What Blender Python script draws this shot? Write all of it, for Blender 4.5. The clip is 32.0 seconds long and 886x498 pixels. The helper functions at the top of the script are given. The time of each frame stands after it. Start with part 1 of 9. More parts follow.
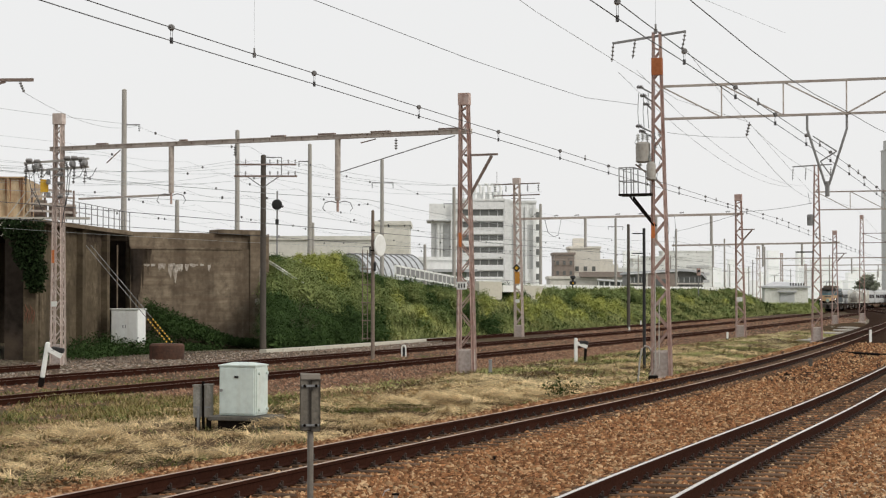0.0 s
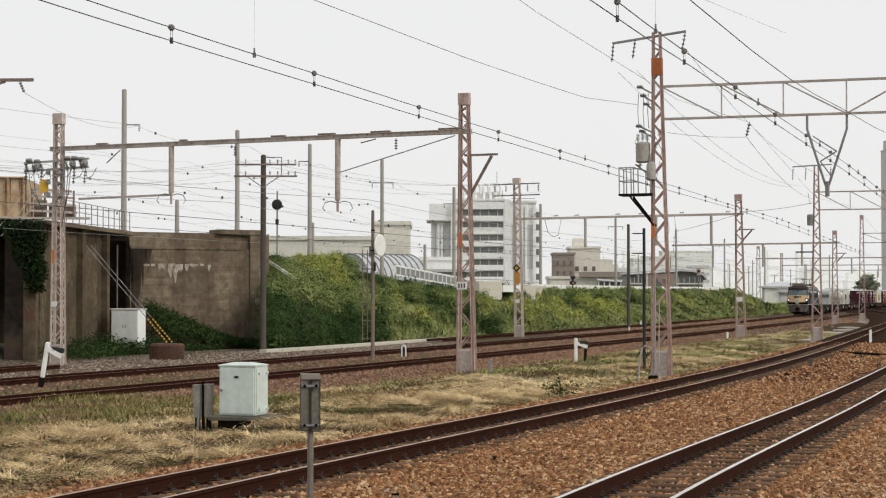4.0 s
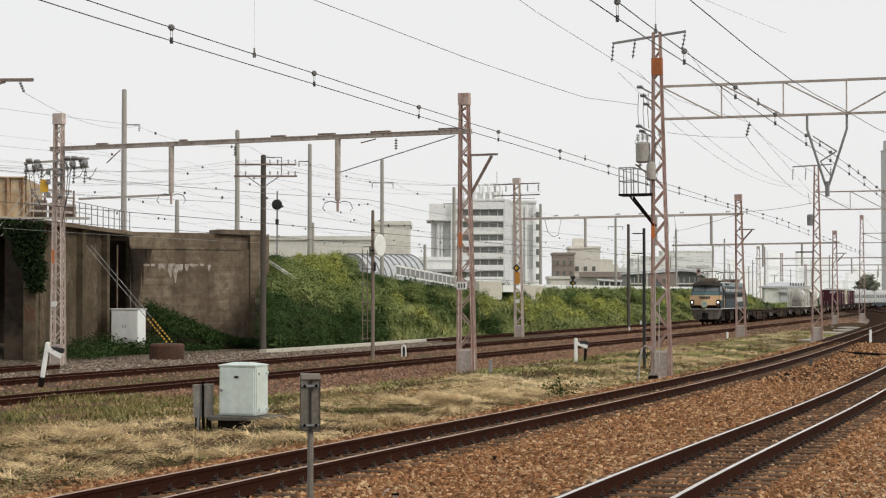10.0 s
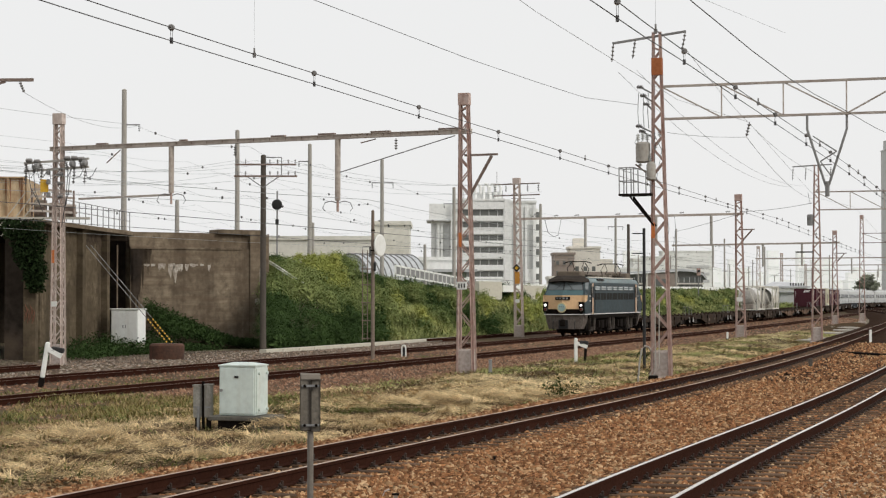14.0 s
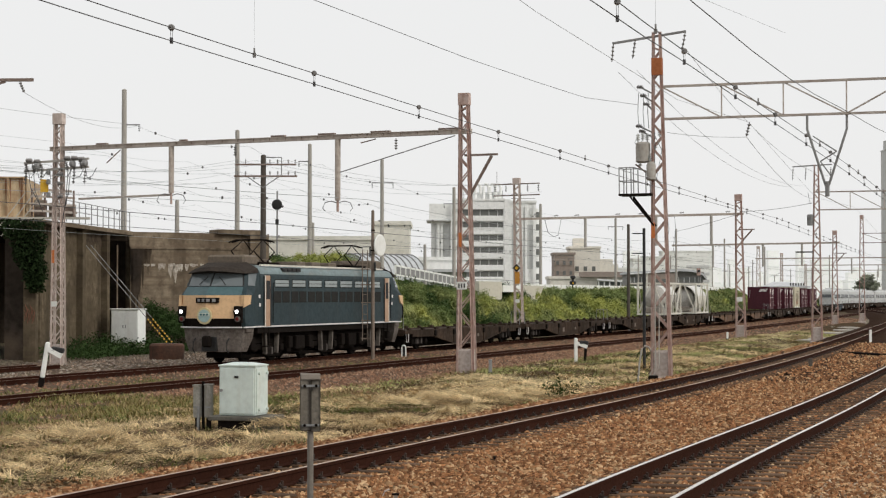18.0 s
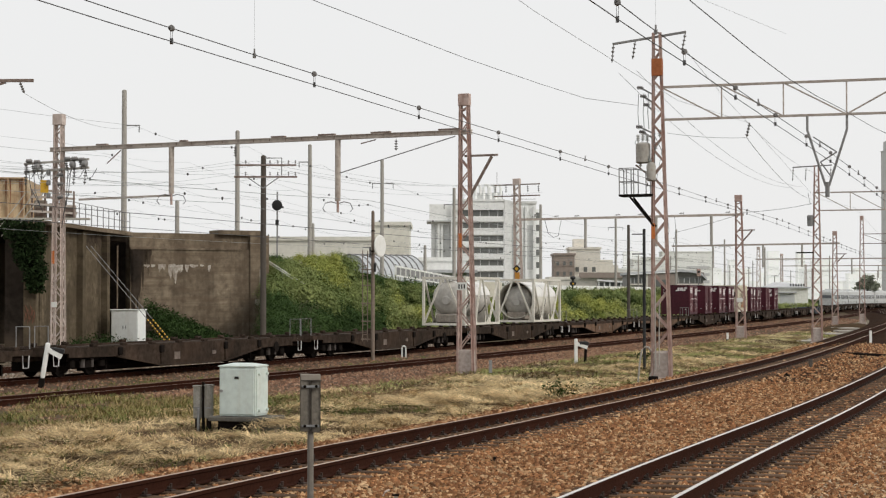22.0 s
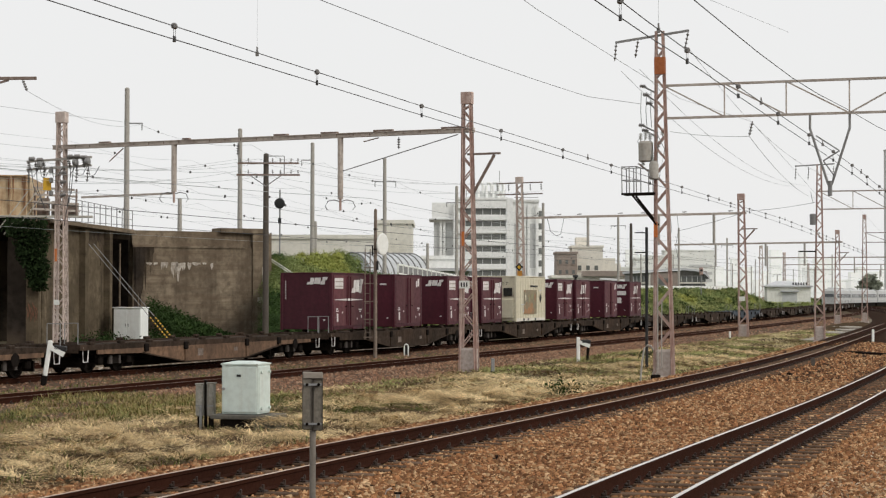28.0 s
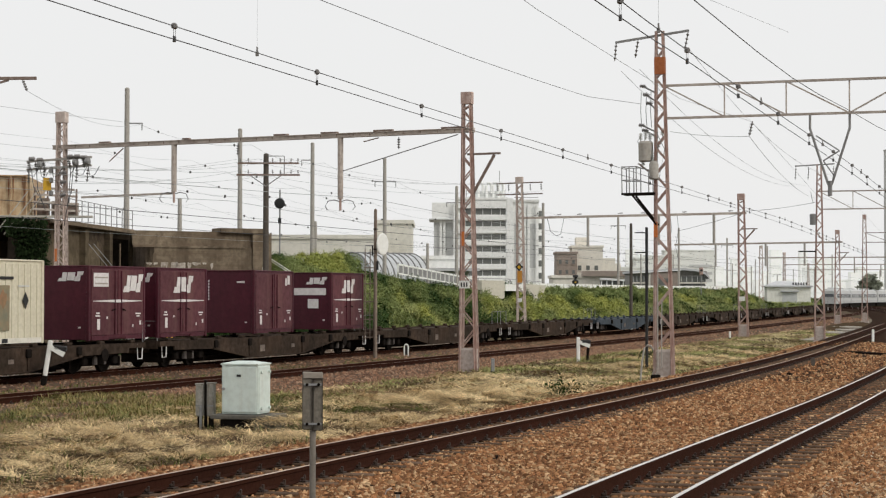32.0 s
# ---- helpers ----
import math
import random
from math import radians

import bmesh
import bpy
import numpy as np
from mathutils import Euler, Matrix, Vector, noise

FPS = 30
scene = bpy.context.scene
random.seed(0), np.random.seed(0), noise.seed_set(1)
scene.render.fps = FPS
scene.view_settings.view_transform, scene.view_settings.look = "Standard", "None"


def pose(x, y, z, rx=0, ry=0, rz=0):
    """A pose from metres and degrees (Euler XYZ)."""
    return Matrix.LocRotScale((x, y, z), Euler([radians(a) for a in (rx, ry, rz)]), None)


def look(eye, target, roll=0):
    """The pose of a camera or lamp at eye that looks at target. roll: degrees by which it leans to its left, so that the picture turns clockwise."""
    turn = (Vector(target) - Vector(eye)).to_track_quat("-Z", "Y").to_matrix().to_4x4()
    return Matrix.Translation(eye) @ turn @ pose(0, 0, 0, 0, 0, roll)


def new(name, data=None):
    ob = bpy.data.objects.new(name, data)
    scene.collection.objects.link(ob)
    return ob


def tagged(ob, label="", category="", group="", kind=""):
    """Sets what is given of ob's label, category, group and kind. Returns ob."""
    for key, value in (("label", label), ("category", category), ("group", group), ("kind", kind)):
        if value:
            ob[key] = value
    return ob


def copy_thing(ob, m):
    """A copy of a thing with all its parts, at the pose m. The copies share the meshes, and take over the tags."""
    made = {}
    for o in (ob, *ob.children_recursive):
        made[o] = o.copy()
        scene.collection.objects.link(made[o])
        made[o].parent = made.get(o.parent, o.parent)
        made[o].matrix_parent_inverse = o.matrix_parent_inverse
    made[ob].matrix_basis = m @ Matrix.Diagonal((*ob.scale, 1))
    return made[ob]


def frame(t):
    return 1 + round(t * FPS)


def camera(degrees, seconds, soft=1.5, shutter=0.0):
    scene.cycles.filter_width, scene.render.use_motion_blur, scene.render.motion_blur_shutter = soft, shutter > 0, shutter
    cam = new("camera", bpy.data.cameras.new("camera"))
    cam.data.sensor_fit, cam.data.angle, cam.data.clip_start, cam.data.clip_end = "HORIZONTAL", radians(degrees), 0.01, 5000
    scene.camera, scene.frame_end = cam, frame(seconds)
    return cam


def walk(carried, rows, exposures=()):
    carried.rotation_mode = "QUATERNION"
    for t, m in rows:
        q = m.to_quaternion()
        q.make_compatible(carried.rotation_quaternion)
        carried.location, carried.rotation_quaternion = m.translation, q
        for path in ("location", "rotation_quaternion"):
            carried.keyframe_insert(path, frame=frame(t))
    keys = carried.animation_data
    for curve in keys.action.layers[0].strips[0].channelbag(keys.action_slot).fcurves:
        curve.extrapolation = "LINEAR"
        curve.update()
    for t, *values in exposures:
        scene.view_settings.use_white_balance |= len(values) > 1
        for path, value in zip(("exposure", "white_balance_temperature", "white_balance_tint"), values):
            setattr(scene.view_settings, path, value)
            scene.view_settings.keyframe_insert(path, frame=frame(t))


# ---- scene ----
cam = camera(26.90, 32.0, soft=1.2)
EYE = Vector((0, 0, 2.66))


def aim(pan, tilt, roll=0.0):
    """Camera pose: pan to the left and tilt up in degrees."""
    a, b = radians(pan), radians(tilt)
    way = Vector((-math.sin(a) * math.cos(b), math.cos(a) * math.cos(b), math.sin(b)))
    return look(EYE, EYE + 50 * way, roll)


# a tripod that is nudged once near the end of the second third
walk(cam, [
    (0.0, aim(0, 1.436)), (20.5, aim(0, 1.436)), (21.5, aim(0, 1.453)), (22.0, aim(0.003, 1.456)),
    (22.5, aim(0.056, 1.440, 0.03)), (23.0, aim(0.062, 1.400, 0.06)), (23.5, aim(0.055, 1.400, 0.06)),
    (24.0, aim(0.050, 1.402, 0.06)), (24.5, aim(0.028, 1.410, 0.04)), (25.0, aim(0.050, 1.406, 0.05)),
    (25.5, aim(0.053, 1.402, 0.06)), (27.5, aim(0.072, 1.402, 0.07)), (28.0, aim(0.080, 1.402, 0.08)),
    (32.0, aim(0.080, 1.402, 0.08))])

# ---- overcast daylight ----
world = bpy.data.worlds.new("overcast_sky")
scene.world = world
world.use_nodes = True
wn = world.node_tree.nodes
wl = world.node_tree.links
for n in list(wn):
    wn.remove(n)
sky = wn.new("ShaderNodeTexSky")
sky.sky_type = "NISHITA"
sky.sun_disc = False
sky.sun_elevation, sky.sun_rotation = radians(36), radians(120)
sky.dust_density, sky.air_density = 4.0, 1.0
veil = wn.new("ShaderNodeMix")
veil.data_type = "RGBA"
veil.inputs[0].default_value = 0.93
veil.inputs[7].default_value = (8.98, 8.96, 8.92, 1)
back = wn.new("ShaderNodeBackground")
back.inputs[1].default_value = 0.1
wout = wn.new("ShaderNodeOutputWorld")
wl.new(sky.outputs[0], veil.inputs[6])
wl.new(veil.outputs[2], back.inputs[0])
wl.new(back.outputs[0], wout.inputs[0])

sun = new("sun", bpy.data.lights.new("sun", "SUN"))
sun.data.energy, sun.data.angle, sun.data.color = 1.5, radians(14), (1.0, 0.95, 0.88)
sun.matrix_world = look((62, -18, 50), (0, 20, 0))
scene.view_settings.exposure = 0.0

# ---- materials ----


def material(name, base, dark=None, rough=0.7, metal=0.0, big=0.6, fine=12.0, amount=0.5, bump=0.15, bump_scale=None,
             streak=None, islands=0.0, objects=0.0, specular=0.4, glow=0.0, third=None, courses=None, palette=None):
    """A worn surface: base and dark mixed by a large and a fine noise; streak: stretched noise along z in a third colour."""
    m = bpy.data.materials.new(name)
    m.use_nodes = True
    nt = m.node_tree
    bs = nt.nodes["Principled BSDF"]
    co = nt.nodes.new("ShaderNodeTexCoord")
    dark = dark or tuple(c * 0.7 for c in base)

    def tex(scale, detail=5, stretch=None):
        t = nt.nodes.new("ShaderNodeTexNoise")
        t.inputs["Scale"].default_value, t.inputs["Detail"].default_value = scale, detail
        t.inputs["Roughness"].default_value = 0.62
        if stretch:
            mp = nt.nodes.new("ShaderNodeMapping")
            mp.inputs["Scale"].default_value = stretch
            nt.links.new(co.outputs["Object"], mp.inputs[0])
            nt.links.new(mp.outputs[0], t.inputs[0])
        else:
            nt.links.new(co.outputs["Object"], t.inputs[0])
        return t

    def ramp(socket, lo, hi):
        r = nt.nodes.new("ShaderNodeMapRange")
        r.inputs[1].default_value, r.inputs[2].default_value = lo, hi
        nt.links.new(socket, r.inputs[0])
        return r.outputs[0]

    def mix(fac, a, b):
        x = nt.nodes.new("ShaderNodeMix")
        x.data_type = "RGBA"
        for socket, value in ((x.inputs[0], fac), (x.inputs[6], a), (x.inputs[7], b)):
            if isinstance(value, tuple):
                socket.default_value = (*value, 1) if len(value) == 3 else value
            elif isinstance(value, float):
                socket.default_value = value
            else:
                nt.links.new(value, socket)
        return x.outputs[2]

    def times(a, k):
        t = nt.nodes.new("ShaderNodeMath")
        t.operation = "MULTIPLY"
        nt.links.new(a, t.inputs[0])
        t.inputs[1].default_value = k
        return t.outputs[0]

    t1, t2 = tex(big), tex(fine)
    col = mix(times(ramp(t1.outputs[0], 0.35, 0.68), amount), base, dark)
    col = mix(times(ramp(t2.outputs[0], 0.4, 0.75), amount), col, tuple(c * 0.72 for c in dark))
    if third:
        t4 = tex(big * 0.47 + 0.01, 6)
        col = mix(ramp(t4.outputs[0], 0.48, 0.62), col, third)
    if streak:
        t3 = tex(1.0, 6, streak[1])
        col = mix(times(ramp(t3.outputs[0], 0.5, 0.72), streak[2]), col, streak[0])
    if courses:
        t5 = tex(1.0, 4, courses[1])
        col = mix(times(ramp(t5.outputs[0], 0.42, 0.66), courses[2]), col, courses[0])
    if palette:
        cr = nt.nodes.new("ShaderNodeValToRGB")
        cr.color_ramp.interpolation = "CONSTANT"
        for i, c in enumerate(palette):
            el = cr.color_ramp.elements[i] if i < 2 else cr.color_ramp.elements.new(i / len(palette))
            el.position, el.color = i / len(palette), (*c, 1)
        wn2 = nt.nodes.new("ShaderNodeTexWhiteNoise")
        wn2.noise_dimensions = "1D"
        nt.links.new(nt.nodes.new("ShaderNodeNewGeometry").outputs["Random Per Island"], wn2.inputs["W"])
        nt.links.new(wn2.outputs["Value"], cr.inputs[0])
        col = mix(0.65, col, cr.outputs[0])
    if islands or objects:
        src = nt.nodes.new("ShaderNodeNewGeometry").outputs["Random Per Island"] if islands else nt.nodes.new("ShaderNodeObjectInfo").outputs["Random"]
        k = islands or objects
        hsv = nt.nodes.new("ShaderNodeHueSaturation")
        v = nt.nodes.new("ShaderNodeMapRange")
        v.inputs[3].default_value, v.inputs[4].default_value = 1 - k, 1 + k
        nt.links.new(src, v.inputs[0])
        nt.links.new(v.outputs[0], hsv.inputs["Value"])
        nt.links.new(col, hsv.inputs["Color"])
        col = hsv.outputs[0]
    nt.links.new(col, bs.inputs["Base Color"])
    bs.inputs["Metallic"].default_value = metal
    bs.inputs["Specular IOR Level"].default_value = specular
    rr = nt.nodes.new("ShaderNodeMapRange")
    rr.inputs[3].default_value, rr.inputs[4].default_value = max(rough - 0.12, 0.05), min(rough + 0.12, 1)
    nt.links.new(t2.outputs[0], rr.inputs[0])
    nt.links.new(rr.outputs[0], bs.inputs["Roughness"])
    if bump:
        bt = tex(bump_scale or fine * 2, 6)
        bp = nt.nodes.new("ShaderNodeBump")
        bp.inputs["Strength"].default_value, bp.inputs["Distance"].default_value = bump, 0.02
        nt.links.new(bt.outputs[0], bp.inputs["Height"])
        nt.links.new(bp.outputs[0], bs.inputs["Normal"])
    if glow:
        bs.inputs["Emission Color"].default_value = (*base, 1)
        bs.inputs["Emission Strength"].default_value = glow
    return m


def glass(name, tint=(0.02, 0.025, 0.03), rough=0.08):
    m = bpy.data.materials.new(name)
    m.use_nodes = True
    bs = m.node_tree.nodes["Principled BSDF"]
    bs.inputs["Base Color"].default_value = (*tint, 1)
    bs.inputs["Roughness"].default_value = rough
    bs.inputs["Specular IOR Level"].default_value = 0.6
    return m


M = {}
M["soil"] = material("soil", (0.17, 0.13, 0.085), (0.11, 0.1, 0.05), 0.95, big=0.15, fine=3, amount=0.8, bump=0.5)
M["verge"] = material("verge_soil", (0.10, 0.065, 0.035), (0.036, 0.028, 0.014), 0.95, big=0.22, fine=6, amount=0.85, bump=0.8, third=(0.075, 0.045, 0.025), specular=0.02)
# rusty bed made near black: shade between the loose stones put into it
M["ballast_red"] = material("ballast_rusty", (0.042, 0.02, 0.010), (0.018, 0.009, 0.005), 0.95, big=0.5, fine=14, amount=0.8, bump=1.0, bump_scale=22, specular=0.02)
M["ballast_grey"] = material("ballast_mixed", (0.125, 0.085, 0.06), (0.07, 0.045, 0.031), 0.95, big=0.25, fine=9, amount=0.8, bump=0.8, bump_scale=18, third=(0.085, 0.07, 0.035), specular=0.05)
M["stone_red"] = material("stone_rusty", (0.29, 0.155, 0.078), (0.16, 0.075, 0.037), 0.95, big=0.9, fine=30, amount=0.7, bump=0.15, islands=0.5, specular=0.04, palette=((0.36, 0.185, 0.085), (0.17, 0.075, 0.035), (0.46, 0.29, 0.155), (0.075, 0.033, 0.016), (0.30, 0.135, 0.058), (0.54, 0.38, 0.22), (0.12, 0.052, 0.025), (0.25, 0.11, 0.048)))
M["stone_grey"] = material("stone_grey", (0.33, 0.25, 0.175), (0.21, 0.145, 0.09), 0.95, big=0.5, fine=30, amount=0.65, bump=0.15, islands=0.5, specular=0.05, palette=((0.36, 0.28, 0.19), (0.24, 0.17, 0.11), (0.46, 0.40, 0.31), (0.16, 0.11, 0.075), (0.32, 0.20, 0.11)))
M["stone_dark"] = material("stone_dark_rust", (0.235, 0.14, 0.09), (0.13, 0.072, 0.045), 0.95, big=0.35, fine=30, amount=0.8, bump=0.15, islands=0.5, specular=0.04, palette=((0.27, 0.155, 0.098), (0.18, 0.10, 0.064), (0.36, 0.25, 0.175), (0.10, 0.055, 0.037), (0.27, 0.14, 0.085)))
M["stone_wall"] = material("stone_dark_brown", (0.13, 0.105, 0.08), (0.07, 0.055, 0.042), 0.95, big=0.35, fine=30, amount=0.8, bump=0.15, islands=0.5, specular=0.04, palette=((0.16, 0.13, 0.10), (0.09, 0.07, 0.052), (0.24, 0.21, 0.18), (0.055, 0.043, 0.033), (0.15, 0.10, 0.07)))
M["stone_mid"] = material("stone_dull_grey", (0.21, 0.17, 0.135), (0.12, 0.095, 0.072), 0.95, big=0.35, fine=30, amount=0.8, bump=0.15, islands=0.5, specular=0.04, palette=((0.26, 0.21, 0.165), (0.15, 0.115, 0.088), (0.40, 0.35, 0.30), (0.09, 0.068, 0.052), (0.25, 0.165, 0.115)))
M["rail"] = material("rail_rust", (0.046, 0.017, 0.010), (0.015, 0.007, 0.005), 0.9, 0.0, big=0.8, fine=20, bump=0.2, specular=0.03)
M["rail_top_brown"] = material("rail_brownish_top", (0.52, 0.38, 0.29), (0.30, 0.19, 0.13), 0.5, 0.3, big=0.7, fine=9, amount=0.5, bump=0.05)
M["rail_top"] = material("rail_polished", (0.74, 0.71, 0.68), (0.5, 0.44, 0.39), 0.35, 0.6, big=0.7, fine=9, amount=0.4, bump=0.05)
M["rail_top_dull"] = material("rail_dull_top", (0.25, 0.145, 0.10), (0.15, 0.085, 0.06), 0.6, 0.3, big=0.7, fine=9, amount=0.4, bump=0.05)
M["sleeper"] = material("sleeper_wood", (0.135, 0.088, 0.058), (0.075, 0.046, 0.03), 0.95, big=2, fine=25, amount=0.7, bump=0.5, objects=0.3, specular=0.05)
M["fastening"] = material("fastening_iron", (0.07, 0.046, 0.035), (0.018, 0.011, 0.008), 0.6, 0.1, big=5, fine=30, amount=0.8, specular=0.3)
M["concrete"] = material("old_concrete", (0.295, 0.238, 0.17), (0.14, 0.108, 0.076), 0.95, big=0.30, fine=2.4, amount=1.0, bump=0.4, streak=((0.045, 0.034, 0.025), (0.7, 0.7, 0.06), 0.8), specular=0.1, courses=((0.13, 0.094, 0.064), (0.25, 0.25, 5.5), 0.7))
M["concrete_dark"] = material("weathered_dark_concrete", (0.215, 0.17, 0.113), (0.075, 0.057, 0.039), 0.95, big=0.35, fine=2.4, amount=1.0, bump=0.4, streak=((0.035, 0.027, 0.020), (0.8, 0.8, 0.06), 0.8), specular=0.06, courses=((0.10, 0.08, 0.05), (0.25, 0.25, 5.5), 0.6))
M["concrete_pale"] = material("pale_concrete", (0.42, 0.39, 0.34), (0.28, 0.25, 0.21), 0.9, big=0.5, fine=8, amount=0.6, bump=0.3)
# near-black concrete: shade of the recess and under-bridge walls put into the colour
M["concrete_shade"] = material("blackened_concrete", (0.04, 0.032, 0.026), (0.018, 0.014, 0.011), 0.95, big=0.5, fine=3, amount=0.9, bump=0.3, specular=0.05, third=(0.075, 0.057, 0.042))
M["soot"] = material("sooty_weathering", (0.115, 0.088, 0.062), (0.05, 0.038, 0.027), 0.95, big=0.7, fine=3, amount=1.0, bump=0.3, specular=0.05, streak=((0.03, 0.023, 0.018), (2.5, 2.5, 0.12), 0.9))
M["white_stain"] = material("lime_stain", (0.60, 0.56, 0.49), (0.30, 0.25, 0.20), 0.9, big=2.5, fine=9, amount=1.0)
M["footing"] = material("footing_concrete", (0.54, 0.47, 0.42), (0.36, 0.29, 0.25), 0.9, big=0.8, fine=7, amount=0.7, bump=0.3)
M["pole"] = material("spun_concrete_pole", (0.44, 0.42, 0.38), (0.30, 0.275, 0.24), 0.9, big=0.5, fine=10, amount=0.5, specular=0.2)
M["pole_dark"] = material("dark_pole", (0.10, 0.085, 0.07), (0.06, 0.05, 0.04), 0.85, big=0.6, fine=12, amount=0.5)
M["steel"] = material("pale_rusting_steel", (0.62, 0.54, 0.49), (0.44, 0.32, 0.27), 0.8, 0.0, big=0.7, fine=7, amount=0.6, bump=0.1, specular=0.25)
M["steel_red"] = material("faded_red_steel", (0.56, 0.45, 0.40), (0.36, 0.21, 0.17), 0.8, 0.0, big=0.6, fine=5, amount=0.7, bump=0.1, specular=0.2, streak=((0.20, 0.075, 0.05), (3, 3, 0.3), 0.7))
M["steel_beam"] = material("beam_steel", (0.27, 0.215, 0.185), (0.15, 0.095, 0.07), 0.75, 0.0, big=0.8, fine=7, amount=0.7, specular=0.25)
M["steel_grey"] = material("grey_steel", (0.30, 0.30, 0.295), (0.18, 0.175, 0.17), 0.7, 0.1, big=0.8, fine=9, amount=0.5, specular=0.25)
M["beam_pale"] = material("weathered_pale_beam", (0.54, 0.485, 0.43), (0.32, 0.26, 0.22), 0.8, 0.0, big=0.9, fine=6, amount=0.65, bump=0.1, specular=0.25)
M["slab_dark"] = material("dark_plinth_concrete", (0.15, 0.14, 0.12), (0.09, 0.085, 0.075), 0.95, big=1.5, fine=12, amount=0.6, specular=0.1)
M["wire"] = material("catenary_wire", (0.10, 0.10, 0.10), rough=0.5, metal=0.5, bump=0)
M["wire_pale"] = material("aluminium_wire", (0.34, 0.36, 0.35), rough=0.5, metal=0.5, bump=0)
M["bead"] = material("dark_porcelain", (0.10, 0.095, 0.09), rough=0.4, big=3)
M["insulator"] = material("grey_porcelain", (0.22, 0.21, 0.20), rough=0.4, big=3)
M["insulator_pale"] = material("pale_porcelain", (0.55, 0.55, 0.52), rough=0.4, big=3)
M["white"] = material("white_paint", (0.83, 0.84, 0.80), (0.72, 0.71, 0.66), 0.55, big=0.8, fine=4, amount=0.35, bump=0.03)
M["cabinet"] = material("pale_green_grey_paint", (0.62, 0.70, 0.66), (0.52, 0.59, 0.55), 0.5, big=1.0, fine=6, amount=0.45, bump=0.04, streak=((0.4, 0.36, 0.28), (6, 6, 0.5), 0.25))
M["orange_sign"] = material("orange_sign_paint", (0.66, 0.31, 0.05), (0.55, 0.22, 0.03), 0.6)
M["orange"] = material("orange_band", (0.62, 0.20, 0.05), (0.5, 0.12, 0.03), 0.6)
M["yellow"] = material("yellow_paint", (0.72, 0.42, 0.03), rough=0.5)
M["black"] = material("black_paint", (0.02, 0.02, 0.02), rough=0.6)
M["dark_iron"] = material("grimy_iron", (0.015, 0.012, 0.010), (0.008, 0.006, 0.005), 0.95, 0.0, big=1.2, fine=9, amount=0.6, specular=0.06)
M["leaf"] = material("bank_leaves", (0.30, 0.335, 0.12), (0.085, 0.13, 0.04), 0.8, big=0.22, fine=0.9, amount=0.9, bump=0, islands=0.16, specular=0.1)
# creepers darkened: shade in the gaps between bushes put into the colour
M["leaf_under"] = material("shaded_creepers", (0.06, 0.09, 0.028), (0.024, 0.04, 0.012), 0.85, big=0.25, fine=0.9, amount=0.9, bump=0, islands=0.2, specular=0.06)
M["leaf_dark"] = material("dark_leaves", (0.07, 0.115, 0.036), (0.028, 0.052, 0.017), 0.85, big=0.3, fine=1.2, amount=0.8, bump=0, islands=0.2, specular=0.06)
M["leaf_mid"] = material("thicket_leaves", (0.24, 0.29, 0.11), (0.115, 0.155, 0.052), 0.85, big=0.3, fine=1.2, amount=0.8, bump=0, islands=0.2, specular=0.06)
M["leaf_yellow"] = material("yellow_green_leaves", (0.40, 0.40, 0.10), (0.18, 0.235, 0.058), 0.8, big=0.3, fine=1.2, amount=0.7, bump=0, islands=0.15, specular=0.15)
# darker copy of the dark green leaves, wall-foot shade put into the colour
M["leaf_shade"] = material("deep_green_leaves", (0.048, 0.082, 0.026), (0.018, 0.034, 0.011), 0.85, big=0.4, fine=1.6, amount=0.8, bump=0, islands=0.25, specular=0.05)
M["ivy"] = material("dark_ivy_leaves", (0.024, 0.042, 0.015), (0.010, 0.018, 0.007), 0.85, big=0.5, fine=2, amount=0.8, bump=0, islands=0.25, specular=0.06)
M["grass"] = material("green_grass", (0.16, 0.18, 0.05), (0.10, 0.12, 0.035), 0.85, big=0.3, fine=2, amount=0.7, bump=0, islands=0.5, specular=0.15)
M["straw_dull"] = material("dull_far_straw", (0.64, 0.53, 0.30), (0.44, 0.35, 0.17), 0.9, big=0.3, fine=1.5, amount=0.7, bump=0, islands=0.3, specular=0.08)
M["grass_pale"] = material("pale_green_grass", (0.34, 0.34, 0.125), (0.21, 0.225, 0.075), 0.85, big=0.3, fine=2, amount=0.7, bump=0, islands=0.3, specular=0.1)
M["dead_grass"] = material("brown_dead_grass", (0.30, 0.20, 0.105), (0.16, 0.105, 0.055), 0.9, big=0.5, fine=2, amount=0.7, bump=0, islands=0.5, specular=0.05)
M["trough"] = material("trough_concrete", (0.58, 0.55, 0.46), (0.42, 0.39, 0.32), 0.9, big=0.5, fine=8, amount=0.5, bump=0.2)
M["brown_pole"] = material("weathered_brown_pole", (0.24, 0.19, 0.15), (0.14, 0.105, 0.08), 0.85, big=0.6, fine=12, amount=0.6)
M["grass_olive"] = material("olive_grass", (0.31, 0.255, 0.105), (0.17, 0.13, 0.052), 0.85, big=0.3, fine=2, amount=0.8, bump=0, islands=0.5, specular=0.1)
M["straw"] = material("dry_straw", (0.85, 0.67, 0.38), (0.38, 0.255, 0.115), 0.9, big=0.6, fine=2, amount=0.75, bump=0, islands=0.5, specular=0.1)
M["bank_blade"] = material("bank_grass_blades", (0.40, 0.43, 0.17), (0.27, 0.32, 0.11), 0.85, big=0.2, fine=1, amount=0.7, bump=0, islands=0.2, specular=0.1)
M["bank_blade_yellow"] = material("yellow_bank_blades", (0.46, 0.44, 0.18), (0.33, 0.35, 0.13), 0.85, big=0.2, fine=1, amount=0.7, bump=0, islands=0.2, specular=0.1)
